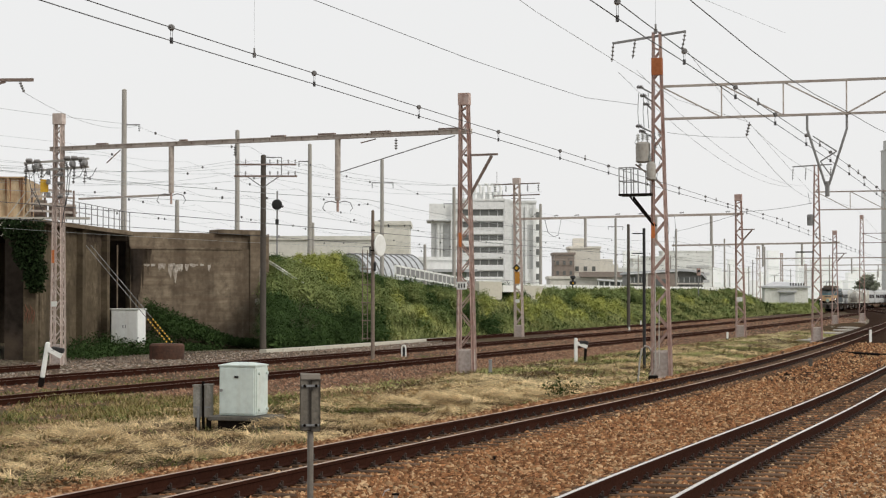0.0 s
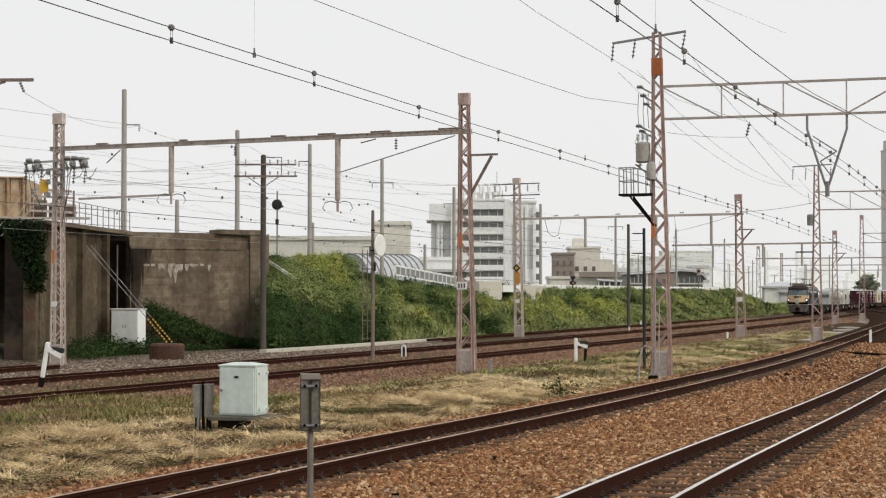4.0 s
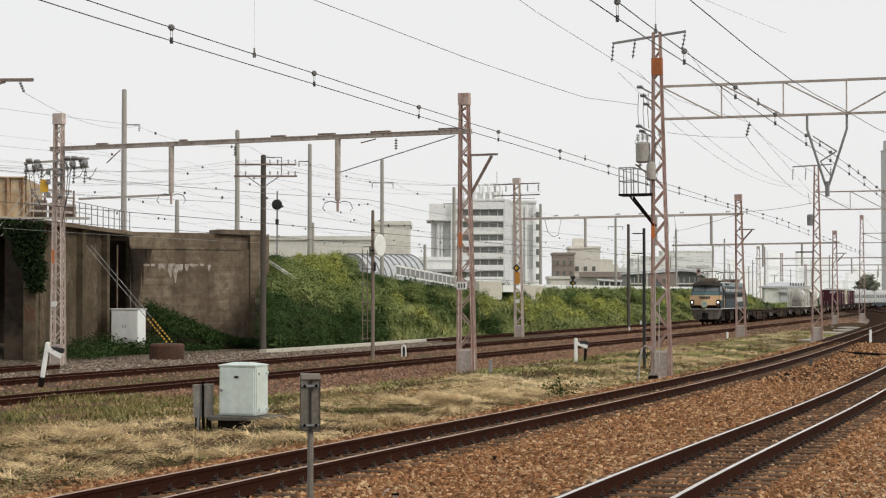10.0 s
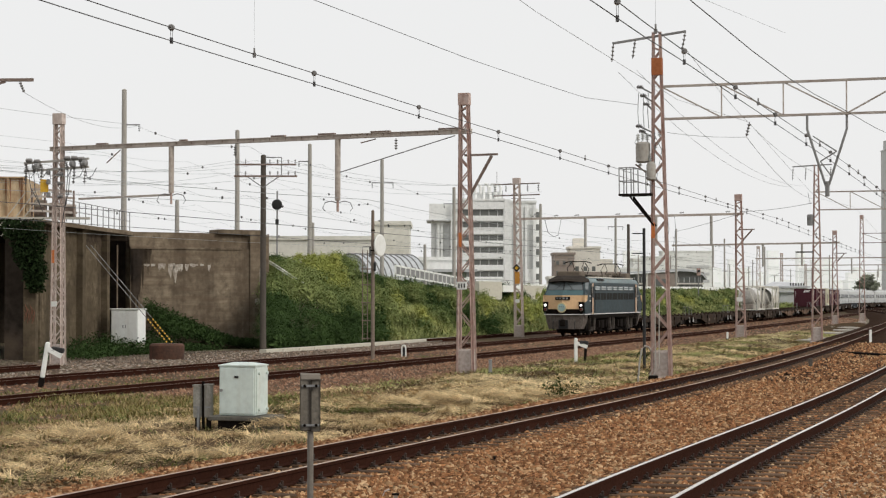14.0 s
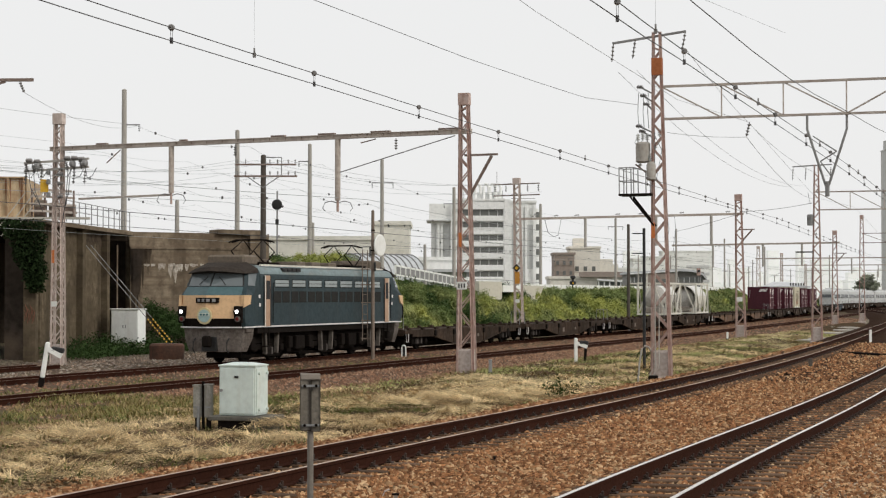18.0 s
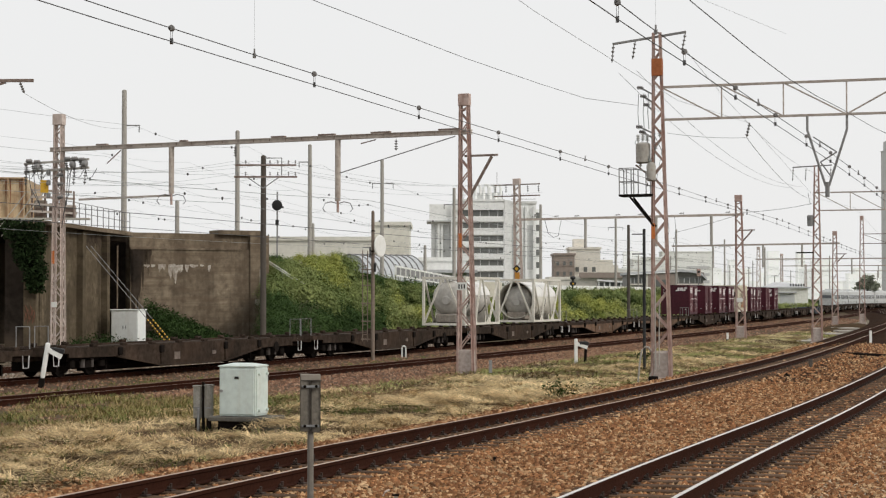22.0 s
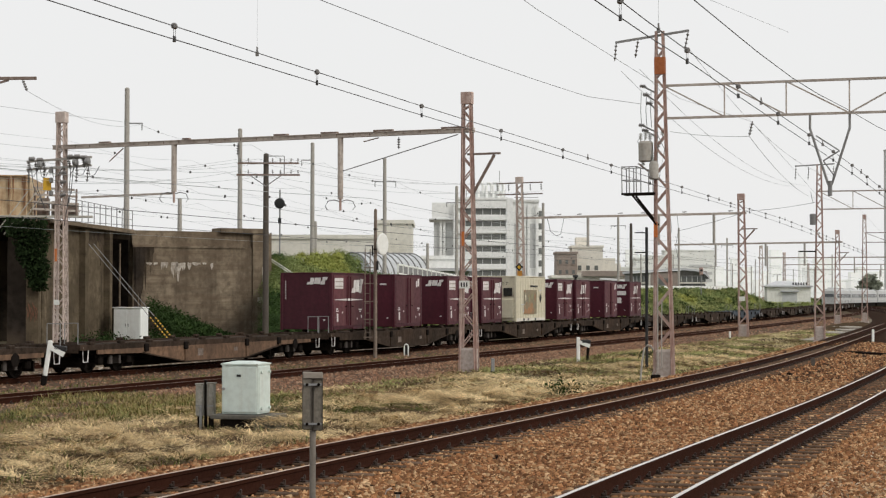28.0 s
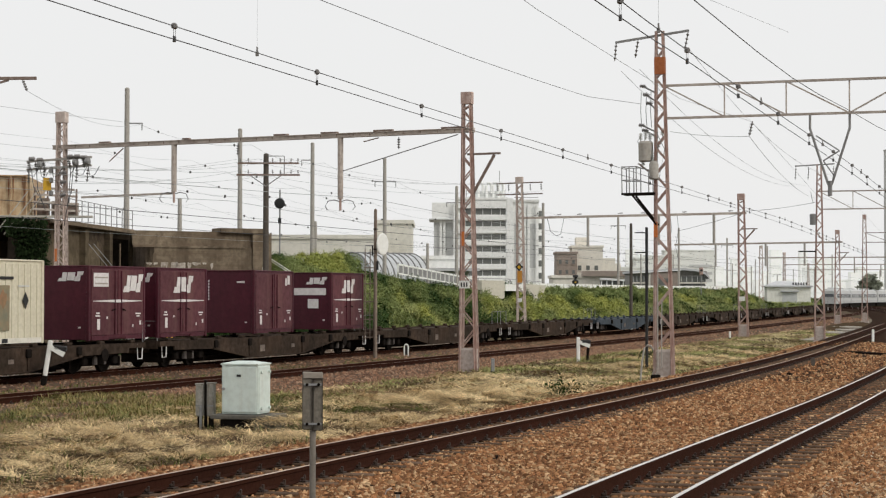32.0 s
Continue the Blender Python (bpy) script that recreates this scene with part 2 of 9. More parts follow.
M["twig"] = material("dead_twigs", (0.30, 0.24, 0.18), (0.18, 0.14, 0.1), 0.9, big=1, fine=9, bump=0)
M["bank_soil"] = material("bank_soil", (0.04, 0.055, 0.018), (0.02, 0.03, 0.01), 1.0, big=0.4, fine=3, amount=0.8, bump=0.5, specular=0.0)

# ---- mesh building ----


class Shape:
    """Vertices and faces that become one mesh."""

    def __init__(self):
        self.v, self.f = [], []

    def add(self, verts, faces):
        o = len(self.v)
        self.v += [tuple(p) for p in verts]
        self.f += [tuple(i + o for i in face) for face in faces]
        return self

    def box(self, x, y, z, sx, sy, sz, m=None, bevel=0.0):
        """A box with its centre at x, y and its base at z."""
        hx, hy = sx / 2, sy / 2
        if bevel:
            b = min(bevel, hx * 0.9, hy * 0.9, sz * 0.45)
            ring = [(-hx + b, -hy), (hx - b, -hy), (hx, -hy + b), (hx, hy - b), (hx - b, hy), (-hx + b, hy), (-hx, hy - b), (-hx, -hy + b)]
            ins = [(px * (1 - b / hx), py * (1 - b / hy)) for px, py in ring]
            pts = [(x + px, y + py, zz) for zz, rg in ((z, ins), (z + b, ring), (z + sz - b, ring), (z + sz, ins)) for px, py in rg]
            faces = [tuple(range(7, -1, -1)), tuple(range(24, 32))]
            for k in range(3):
                faces += [(k * 8 + i, k * 8 + (i + 1) % 8, k * 8 + 8 + (i + 1) % 8, k * 8 + 8 + i) for i in range(8)]
        else:
            pts = [(x + a * hx, y + b * hy, z + c * sz) for c in (0, 1) for a, b in ((-1, -1), (1, -1), (1, 1), (-1, 1))]
            faces = [(3, 2, 1, 0), (4, 5, 6, 7), (0, 1, 5, 4), (1, 2, 6, 5), (2, 3, 7, 6), (3, 0, 4, 7)]
        if m is not None:
            pts = [m @ Vector(p) for p in pts]
        return self.add(pts, faces)

    def beam(self, p, q, w, h=None):
        """A rectangular bar from p to q; w across, h upwards."""
        h = h or w
        p, q = Vector(p), Vector(q)
        d = (q - p).normalized()
        up = Vector((0, 0, 1)) if abs(d.z) < 0.95 else Vector((1, 0, 0))
        side = d.cross(up).normalized()
        up = side.cross(d)
        c = [side * (a * w / 2) + up * (b * h / 2) for a, b in ((-1, -1), (1, -1), (1, 1), (-1, 1))]
        return self.add([p + k for k in c] + [q + k for k in c],
                        [(3, 2, 1, 0), (4, 5, 6, 7), (0, 1, 5, 4), (1, 2, 6, 5), (2, 3, 7, 6), (3, 0, 4, 7)])

    def tube(self, p, q, r, r2=None, n=10):
        p, q = Vector(p), Vector(q)
        r2 = r if r2 is None else r2
        d = (q - p).normalized()
        up = Vector((0, 0, 1)) if abs(d.z) < 0.95 else Vector((1, 0, 0))
        a = d.cross(up).normalized()
        b = a.cross(d)
        ring = [(math.cos(2 * math.pi * i / n), math.sin(2 * math.pi * i / n)) for i in range(n)]
        pts = [p + (a * c + b * s) * r for c, s in ring] + [q + (a * c + b * s) * r2 for c, s in ring]
        return self.add(pts, [tuple(range(n - 1, -1, -1)), tuple(range(n, 2 * n))] + [(i, (i + 1) % n, n + (i + 1) % n, n + i) for i in range(n)])

    def line(self, points, r, n=5):
        """A wire through the points."""
        pts = [Vector(p) for p in points]
        o = len(self.v)
        for i, p in enumerate(pts):
            d = (pts[min(i + 1, len(pts) - 1)] - pts[max(i - 1, 0)]).normalized()
            up = Vector((0, 0, 1)) if abs(d.z) < 0.95 else Vector((1, 0, 0))
            a = d.cross(up).normalized()
            b = a.cross(d)
            self.v += [tuple(p + (a * math.cos(2 * math.pi * k / n) + b * math.sin(2 * math.pi * k / n)) * r) for k in range(n)]
        for i in range(len(pts) - 1):
            self.f += [(o + i * n + k, o + i * n + (k + 1) % n, o + i * n + n + (k + 1) % n, o + i * n + n + k) for k in range(n)]
        return self

    def loft(self, sections, cap=True):
        """Rings of equal length joined in turn."""
        n = len(sections[0])
        pts = [p for s in sections for p in s]
        faces = [(k * n + i, k * n + (i + 1) % n, k * n + n + (i + 1) % n, k * n + n + i) for k in range(len(sections) - 1) for i in range(n)]
        if cap:
            faces += [tuple(range(n - 1, -1, -1)), tuple(range((len(sections) - 1) * n, len(sections) * n))]
        return self.add(pts, faces)

    def lathe(self, p, d, rings, n=20, cap=True):
        """Rings of (distance along d, radius) about the axis from p."""
        p, d = Vector(p), Vector(d).normalized()
        up = Vector((0, 0, 1)) if abs(d.z) < 0.95 else Vector((1, 0, 0))
        a = d.cross(up).normalized()
        b = a.cross(d)
        return self.loft([[p + d * t + (a * math.cos(2 * math.pi * k / n) + b * math.sin(2 * math.pi * k / n)) * max(r, 0.001) for k in range(n)] for t, r in rings], cap)

    def mesh(self, name, mat, smooth=False):
        me = bpy.data.meshes.new(name)
        me.from_pydata(self.v, [], self.f)
        me.materials.append(mat)
        if smooth:
            me.shade_smooth()
            me.set_sharp_from_angle(angle=radians(38))
        return me


def part(name, shape, mat, parent, label="", m=None, smooth=False):
    """Links a shape (or a mesh) as one mesh object under a thing or a part."""
    me = shape if isinstance(shape, bpy.types.Mesh) else shape.mesh(name, mat, smooth)
    ob = new(name, me)
    ob.parent = parent
    if m is not None:
        ob.matrix_local = m
    return tagged(ob, label) if label else ob


def thing(name, label, category, m=None, group="", kind=""):
    ob = new(name)
    ob.empty_display_size = 0.3
    if m is not None:
        ob.matrix_world = m
    return tagged(ob, label, category, group, kind)


def solid(name, shape, mat, label="", category="", kind="", group="", m=None, smooth=False):
    ob = new(name, shape if isinstance(shape, bpy.types.Mesh) else shape.mesh(name, mat, smooth))
    if m is not None:
        ob.matrix_world = m
    return tagged(ob, label, category, group, kind)


def big_mesh(name, verts, faces, mat):
    """A mesh from numpy arrays; faces all of one length."""
    me = bpy.data.meshes.new(name)
    k = faces.shape[1]
    me.vertices.add(len(verts))
    me.vertices.foreach_set("co", np.ascontiguousarray(verts, dtype=np.float32).ravel())
    me.loops.add(faces.size)
    me.loops.foreach_set("vertex_index", np.ascontiguousarray(faces, dtype=np.int32).ravel())
    me.polygons.add(len(faces))
    me.polygons.foreach_set("loop_start", np.arange(0, faces.size, k, dtype=np.int32))
    me.materials.append(mat)
    me.update(calc_edges=True)
    return me


# ---- the plan: one main line in arc length s (growing towards the abutment) and offset, positive towards the platform ----
STEP = 0.5
S_GRID = np.arange(-900, 301, STEP)
S_KAPPA = np.interp(S_GRID, [-900, -460, -420, -320, -285, -180, -100, -50, -10, 45, 50, 300], [0, 0, -0.0022, -0.0022, 0.00029, 0.0002, 0.00048, 0.00032, 0.00079, 0.0014, 0, 0])


def integrate(kappa, turn, i0, x0, y0, sign=1):
    a = np.concatenate([[0], np.cumsum((kappa[1:] + kappa[:-1]) / 2 * STEP)])
    a = a - a[i0] + turn
    dx, dy = np.sin(a), np.cos(a)
    x = np.concatenate([[0], np.cumsum((dx[1:] + dx[:-1]) / 2 * STEP)])
    y = np.concatenate([[0], np.cumsum((dy[1:] + dy[:-1]) / 2 * STEP)])
    return x - x[i0] + x0, y - y[i0] + y0, a


LX, LY, LA = integrate(S_KAPPA, 3.51028, 1800, -9.552, 74.479)
T_KAPPA = np.interp(S_GRID, [-900, -460, -420, -320, -285, -180, -100, -50, -10, 45, 50, 300], [0, 0, -0.0022, -0.0022, 0.00011, 0.00024, 0.00043, 0.00023, 0.00052, 0.00226, 0, 0])
TX, TY, TA = integrate(T_KAPPA, 3.48844, 1800, -9.048, 71.903)
G_GRID = np.arange(-80, 401, STEP)
CX, CY, CA = integrate(np.interp(G_GRID, [0, 15, 30, 45, 60, 100, 160, 260], [0.003948, -0.001343, -0.000511, -0.000936, -0.000392, 0.000175, -0.0007, -0.001]), 0.2969, 160, -2.6603, 20.0)


def run(s, off=0.0, z=0.0):
    """A place beside the freight track that the train uses."""
    x, y, a = np.interp(s, S_GRID, TX), np.interp(s, S_GRID, TY), np.interp(s, S_GRID, TA)
    return Vector((x - off * math.cos(a), y + off * math.sin(a), z))


def run_heading(s):
    """Turn about z that lays a thing's x axis along the freight track."""
    return math.pi / 2 - float(np.interp(s, S_GRID, TA))


def at(s, off=0.0, z=0.0):
    """A place beside the foot of the bank, with the same offsets as the freight line."""
    x, y, a = np.interp(s, S_GRID, LX), np.interp(s, S_GRID, LY), np.interp(s, S_GRID, LA)
    return Vector((x - off * math.cos(a), y + off * math.sin(a), z))


def heading(s):
    """Turn about z that lays a thing's x axis along the freight line's way of travel."""
    return math.pi / 2 - float(np.interp(s, S_GRID, LA))


def curve_z(g):
    k = (min(g, 110) - 30) / 50
    return 0.4605 - 0.2967 * k + 0.1164 * k * k


def by(g, off=0.0, z=0.0):
    """A place beside the passenger line, z from its rail tops."""
    x, y, a = np.interp(g, G_GRID, CX), np.interp(g, G_GRID, CY), np.interp(g, G_GRID, CA)
    return Vector((x + off * math.cos(a), y - off * math.sin(a), z + curve_z(g)))


def by_heading(g):
    return math.pi / 2 - float(np.interp(g, G_GRID, CA))


def strip(place, us, profile):
    """A sheet swept along a line: place(u, off, z) for each (off, z) of the profile."""
    sh = Shape()
    n = 0
    for u in us:
        prof = profile(u) if callable(profile) else profile
        n = len(prof)
        sh.v += [tuple(place(u, o, z)) for o, z in prof]
    for i in range(len(us) - 1):
        for k in range(n - 1):
            a = i * n + k
            sh.f.append((a, a + 1, a + n + 1, a + n))
    return sh

# ---- ground, beds and tracks ----
rng = np.random.default_rng(7)

ground = solid("ground", Shape().add([(x, y, -0.36) for y in (-600, 0, 60, 200, 900, 4500) for x in (-3500, -200, -40, 60, 400, 3500)],
                                     [(j * 6 + i, j * 6 + i + 1, j * 6 + i + 7, j * 6 + i + 6) for j in range(5) for i in range(5)]),
               M["soil"], "flat brown earth under the railway yard", "ground", "structure")

s_far = list(np.arange(-880, -200, 20)) + list(np.arange(-200, 61, 4)) + [120, 200, 290]
solid("ballast_bed_1", strip(run, s_far, [(-13.0, -0.37), (-9.0, -0.30), (-2.6, -0.26), (-1.7, -0.165), (1.7, -0.165), (2.6, -0.25), (3.6, -0.25),
                                                (4.4, -0.165), (7.6, -0.165), (8.6, -0.30), (10.2, -0.37)]),
              M["ballast_grey"], "grey and rust-stained ballast under the freight tracks", "ballast", "structure")
g_far = list(np.arange(-78, 120, 2)) + list(np.arange(120, 396, 12))


def curve_bed(g):
    w = min(max((g - 60) / 60, 0), 1)
    return [(-3.2, -0.62), (-2.6, -0.42), (-1.75, -0.19), (1.2, -0.19), (2.35, -0.27), (3.4, -0.19), (6.4, -0.2), (7.6, -0.25), (12, -0.3), (30, -0.5 - w * 0.3)]


solid("ballast_bed_2", strip(by, g_far, curve_bed), M["ballast_red"], "rusty brown ballast bed, darkened as shade between its stones", "ballast", "structure")

# grassy strip between the two lines
verge = Shape()
ROWS = [float(g) for g in np.arange(-20, 40, 0.4)] + [float(g) for g in np.arange(40, 180, 1.5)]
COLS = 40


def verge_ends(g):
    q = by(g, -3.0, -0.58)
    i = int(np.argmin(np.hypot(TX - q.x, TY - q.y)))
    return run(float(S_GRID[i]), 9.3, -0.34), q


def verge_at(g, k):
    p, q = verge_ends(g)
    m = p.lerp(q, k)
    rise = 0.10 * math.sin(math.pi * min(max(k, 0), 1)) + (0.15 * noise.noise((m.x * 0.35, m.y * 0.25, 0)) + 0.11 * noise.noise((m.x * 1.3, m.y * 0.9, 2))) * (1 - abs(2 * k - 1) ** 4)
    return Vector((m.x, m.y, m.z + rise))


for g in ROWS:
    verge.v += [tuple(verge_at(g, k / (COLS - 1))) for k in range(COLS)]
for j in range(len(ROWS) - 1):
    verge.f += [(j * COLS + i, j * COLS + i + 1, (j + 1) * COLS + i + 1, (j + 1) * COLS + i) for i in range(COLS - 1)]
solid("verge", verge, M["verge"], "strip of mown dry grass and bare earth between the tracks", "grass verge", "structure")

RAIL = [(-0.064, -0.16), (0.064, -0.16), (0.064, -0.148), (0.012, -0.13), (0.011, -0.045), (0.033, -0.035), (0.033, 0.0), (-0.033, 0.0),
        (-0.033, -0.035), (-0.011, -0.045), (-0.012, -0.13), (-0.064, -0.148)]


def rail(place, us, off, top_mat, parent, dz=0.0):
    sh = Shape().loft([[place(u, off + o, z + dz) for o, z in RAIL] for u in us])
    bar = part("rail", sh, M["rail"], parent)
    top = Shape()
    for u in us:
        top.v += [tuple(place(u, off - 0.027, 0.003 + dz)), tuple(place(u, off + 0.027, 0.003 + dz))]
    top.f = [(i * 2, i * 2 + 1, i * 2 + 3, i * 2 + 2) for i in range(len(us) - 1)]
    part("running_surface", top, top_mat, bar, "worn top of the rail")
    return bar


SLEEPER = Shape().box(0, 0, -0.30, 0.21, 2.05, 0.145, bevel=0.012).mesh("sleeper", M["sleeper"])
CLIP = Shape()
for o in (-0.533, 0.533):
    for d in (-1, 1):
        CLIP.box(0, o + d * 0.105, -0.16, 0.12, 0.08, 0.022)
        CLIP.box(0, o + d * 0.09, -0.14, 0.06, 0.045, 0.04, bevel=0.012)
        CLIP.tube((0, o + d * 0.11, -0.14), (0, o + d * 0.11, -0.075), 0.016, n=6)
CLIP = CLIP.mesh("fastening", M["fastening"])


def track(name, label, place, turn, us, off, tops, first, last, pitch=0.61):
    t = thing(name, label, "railway track", kind="structure")
    for d in (-0.533, 0.533):
        rail(place, us, off + d, tops, t)
    n = int((last - first) / pitch)
    for i in range(n):
        u = first + i * pitch
        p = place(u, off, 0)
        m = pose(p.x, p.y, p.z, 0, 0, math.degrees(turn(u)))
        sl = part("sleeper", SLEEPER, None, t, m=m)
        part("fastening", CLIP, None, sl)
    return t


u_curve = list(np.arange(-78, -18, 4.0)) + list(np.arange(-18, 100, 1.0)) + list(np.arange(100, 390, 6.0))
track("track_3", "curved track of rusty rails on weathered wooden sleepers", by, by_heading, u_curve, 0.0, M["rail_top_brown"], -4, 76)
track("track_4", "curved track with bright worn rail tops on wooden sleepers", by, by_heading, u_curve, 4.70, M["rail_top"], -4, 48)
u_line = list(np.arange(-880, -240, 10.0)) + list(np.arange(-240, 60, 3.0)) + [90, 120, 160, 200, 240, 290]
track("track_1", "freight track of rusty rails in grey ballast", run, run_heading, u_line, 0.0, M["rail_top_dull"], -40, 30)
track("track_2", "freight track of rusty brown rails beside dry grass", run, run_heading, u_line, 6.0, M["rail_top_dull"], -40, 32)
t6 = thing("track_6", "disused rusty rails half sunk in gravel behind the freight track", "railway track", kind="structure")
for us in (list(np.arange(-150, -44, 5.0)), list(np.arange(1, 60, 4.0))):
    for d in (-0.533, 0.533):
        rail(run, us, -6.6 + d, M["rail_top_dull"], t6, -0.07)

# cable trough along the foot of the bank
trough = thing("cable_trough", "pale concrete cable trough along the foot of the bank", "cable trough")
TROUGH = Shape().box(0, 0, -0.40, 1.94, 0.42, 0.30, bevel=0.015).mesh("trough_lid", M["trough"])
for i in range(5, 22):
    p = at(-10 - i * 2.0, -7.0 + 0.25 * math.sin(i * 0.21))
    part("trough_lid", TROUGH, None, trough, m=pose(p.x, p.y, p.z, 0, 0, math.degrees(heading(-10 - i * 2.0))))


def stones(name, count, pick, size, mat, label, ridge=False):
    """Loose ballast: count small broken shards half sunk where pick() says."""
    if ridge:
        form = np.array([(1, 0, -0.4), (0, 1, -0.4), (-1, 0, -0.4), (0, -1, -0.4), (0.5, 0.1, 0.55), (-0.45, -0.1, 0.5)], float)
        fc = np.array([(0, 1, 4), (1, 5, 4), (1, 2, 5), (2, 3, 5), (3, 4, 5), (3, 0, 4)])
    else:
        form = np.array([(1, 0, -0.4), (0, 1, -0.4), (-1, 0, -0.4), (0, -1, -0.4), (0, 0, 0.55)], float)
        fc = np.array([(0, 1, 4), (1, 2, 4), (2, 3, 4), (3, 0, 4)])
    c = pick(count)
    n, k = len(c), len(form)
    v = form[None] * (1 + 0.5 * (rng.random((n, k, 1)) - 0.5))
    v[:, :4, 2] += 0.8 * (rng.random((n, 4)) - 0.4)
    v[:, 4:, :2] += 0.7 * (rng.random((n, k - 4, 2)) - 0.5)
    v[:, 4:, 2] += 0.5 * (rng.random((n, k - 4)) - 0.5)
    v *= np.stack([0.7 + 0.8 * rng.random(n), 0.6 + 0.5 * rng.random(n), 0.7 + 0.6 * rng.random(n)], 1)[:, None, :]
    a = rng.random(n) * 6.283
    x, y = v[:, :, 0].copy(), v[:, :, 1].copy()
    v[:, :, 0], v[:, :, 1] = x * np.cos(a)[:, None] - y * np.sin(a)[:, None], x * np.sin(a)[:, None] + y * np.cos(a)[:, None]
    sz = size * (0.6 + 0.9 * rng.random((n, 1, 1)) ** 1.5)
    v = v * sz + c[:, None, :]
    f = fc[None] + (np.arange(n) * k)[:, None, None]
    solid(name, big_mesh(name, v.reshape(-1, 3), f.reshape(-1, 3), mat), None, label, "ballast stones", "stuff")


def line_arrays(g, off):
    x, y, a = np.interp(g, G_GRID, CX), np.interp(g, G_GRID, CY), np.interp(g, G_GRID, CA)
    k = (np.minimum(g, 110) - 30) / 50
    return x + off * np.cos(a), y - off * np.sin(a), 0.4605 - 0.2967 * k + 0.1164 * k * k


def bed_pick(g0, g1, o0, o1):
    prof = np.array(curve_bed(0.0))

    def pick(count):
        g, o = g0 + (g1 - g0) * rng.random(count), o0 + (o1 - o0) * rng.random(count)
        keep = np.ones(count, bool)
        for centre in (0.0, 4.70):
            for d in (-0.533, 0.533):
                keep &= np.abs(o - centre - d) > 0.10
            inside = np.abs(o - centre) < 1.05
            on_sleeper = np.abs(((g + 4) / 0.61 + 0.5) % 1 - 0.5) < 0.15
            keep &= ~(inside & on_sleeper)
            # stones thinned between the rails, so the bed painted dark as shade shows
            keep &= ~((np.abs(o - centre) < 0.46) & (rng.random(count) < (0.6 if centre == 0 else 0.2)))
        g, o = g[keep], o[keep]
        x, y, z = line_arrays(g, o)
        return np.stack([x, y, z + np.interp(o, prof[:, 0], prof[:, 1]) + 0.012 * rng.random(len(g))], 1)
    return pick


stones("ballast_stones_near", 84000, bed_pick(-3, 13, -3.1, 7.2), 0.033, M["stone_red"], "loose rusty brown ballast stones between the curved tracks", True)
stones("ballast_stones_middle", 52000, bed_pick(13, 34, -3.1, 8.5), 0.042, M["stone_red"], "loose rusty brown ballast stones along the curved tracks", True)
stones("ballast_stones_far", 17000, bed_pick(34, 85, -3.0, 8), 0.06, M["stone_red"], "rusty ballast stones farther along the curve")
stones("ballast_stones_grey", 17000, bed_pick(-2, 22, 6.3, 11), 0.034, M["stone_grey"], "paler mixed gravel beside the passenger track")


def main_pick(s0, s1, o0, o1):
    def pick(count):
        s, o = s0 + (s1 - s0) * rng.random(count), o0 + (o1 - o0) * rng.random(count)
        keep = np.ones(count, bool)
        for centre in (0.0, 6.0):
            for d in (-0.533, 0.533):
                keep &= np.abs(o - centre - d) > 0.10
        s, o = s[keep], o[keep]
        x, y, a = np.interp(s, S_GRID, TX), np.interp(s, S_GRID, TY), np.interp(s, S_GRID, TA)
        z = np.interp(o, [-13.0, -9.0, -2.6, -1.7, 1.7, 2.6, 3.6, 4.4, 7.6, 8.6, 10.2], [-0.37, -0.30, -0.26, -0.165, -0.165, -0.25, -0.25, -0.165, -0.165, -0.30, -0.37])
        return np.stack([x - o * np.cos(a), y + o * np.sin(a), z + 0.015 * rng.random(len(s))], 1)
    return pick


stones("ballast_stones_freight", 24000, main_pick(-44, 42, -11.0, -0.6), 0.062, M["stone_mid"], "grey-brown ballast stones behind the freight track")
stones("wall_foot_gravel", 11000, main_pick(-26, 44, -17, -10.5), 0.06, M["stone_wall"], "dull gravel before the abutment wall")
stones("ballast_stones_far_freight", 15000, main_pick(-170, -70, -8.5, 9.8), 0.085, M["stone_dark"], "rust-brown ballast farther along the freight tracks")
stones("ballast_stones_shoulder", 15000, main_pick(-42, 24, 6.7, 10.2), 0.05, M["stone_dark"], "rust-brown stones on the shoulder towards the verge")
stones("ballast_stones_rusty", 34000, main_pick(-70, 40, -0.45, 9.8), 0.052, M["stone_dark"], "rust-brown ballast stones along the freight tracks")


def blades(name, roots, length, width, lie, mat, label, category="grass", lift=0.0, turn=None):
    """Bent blades of grass at the roots; lie 0 stands, 1 lies flat."""
    n = len(roots)
    a = rng.random(n) * 6.283 if turn is None else turn
    tilt = np.clip(lie + 0.35 * (rng.random(n) - 0.5), 0, 0.97) * math.pi / 2
    ln = length * (0.5 + rng.random(n))
    d = np.stack([np.cos(a) * np.sin(tilt), np.sin(a) * np.sin(tilt), np.cos(tilt)], 1)
    side = np.stack([-np.sin(a), np.cos(a), np.zeros(n)], 1) * (width * (0.6 + 0.8 * rng.random(n)))[:, None] * 0.5
    mid = roots + d * (ln * 0.55)[:, None]
    tip = roots + d * ln[:, None] - np.array([0, 0, 1]) * (ln * 0.18)[:, None]
    tip[:, 2] = np.maximum(tip[:, 2], roots[:, 2] + 0.005)
    v = np.stack([roots - side, roots + side, mid + side * 0.8, mid - side * 0.8, tip + side * 0.15, tip - side * 0.15], 1)
    v[:, :, 2] += lift
    f = np.array([(0, 1, 2, 3), (3, 2, 4, 5)])[None] + (np.arange(n) * 6)[:, None, None]
    return solid(name, big_mesh(name, v.reshape(-1, 3), f.reshape(-1, 4), mat), None, label, category, "stuff")


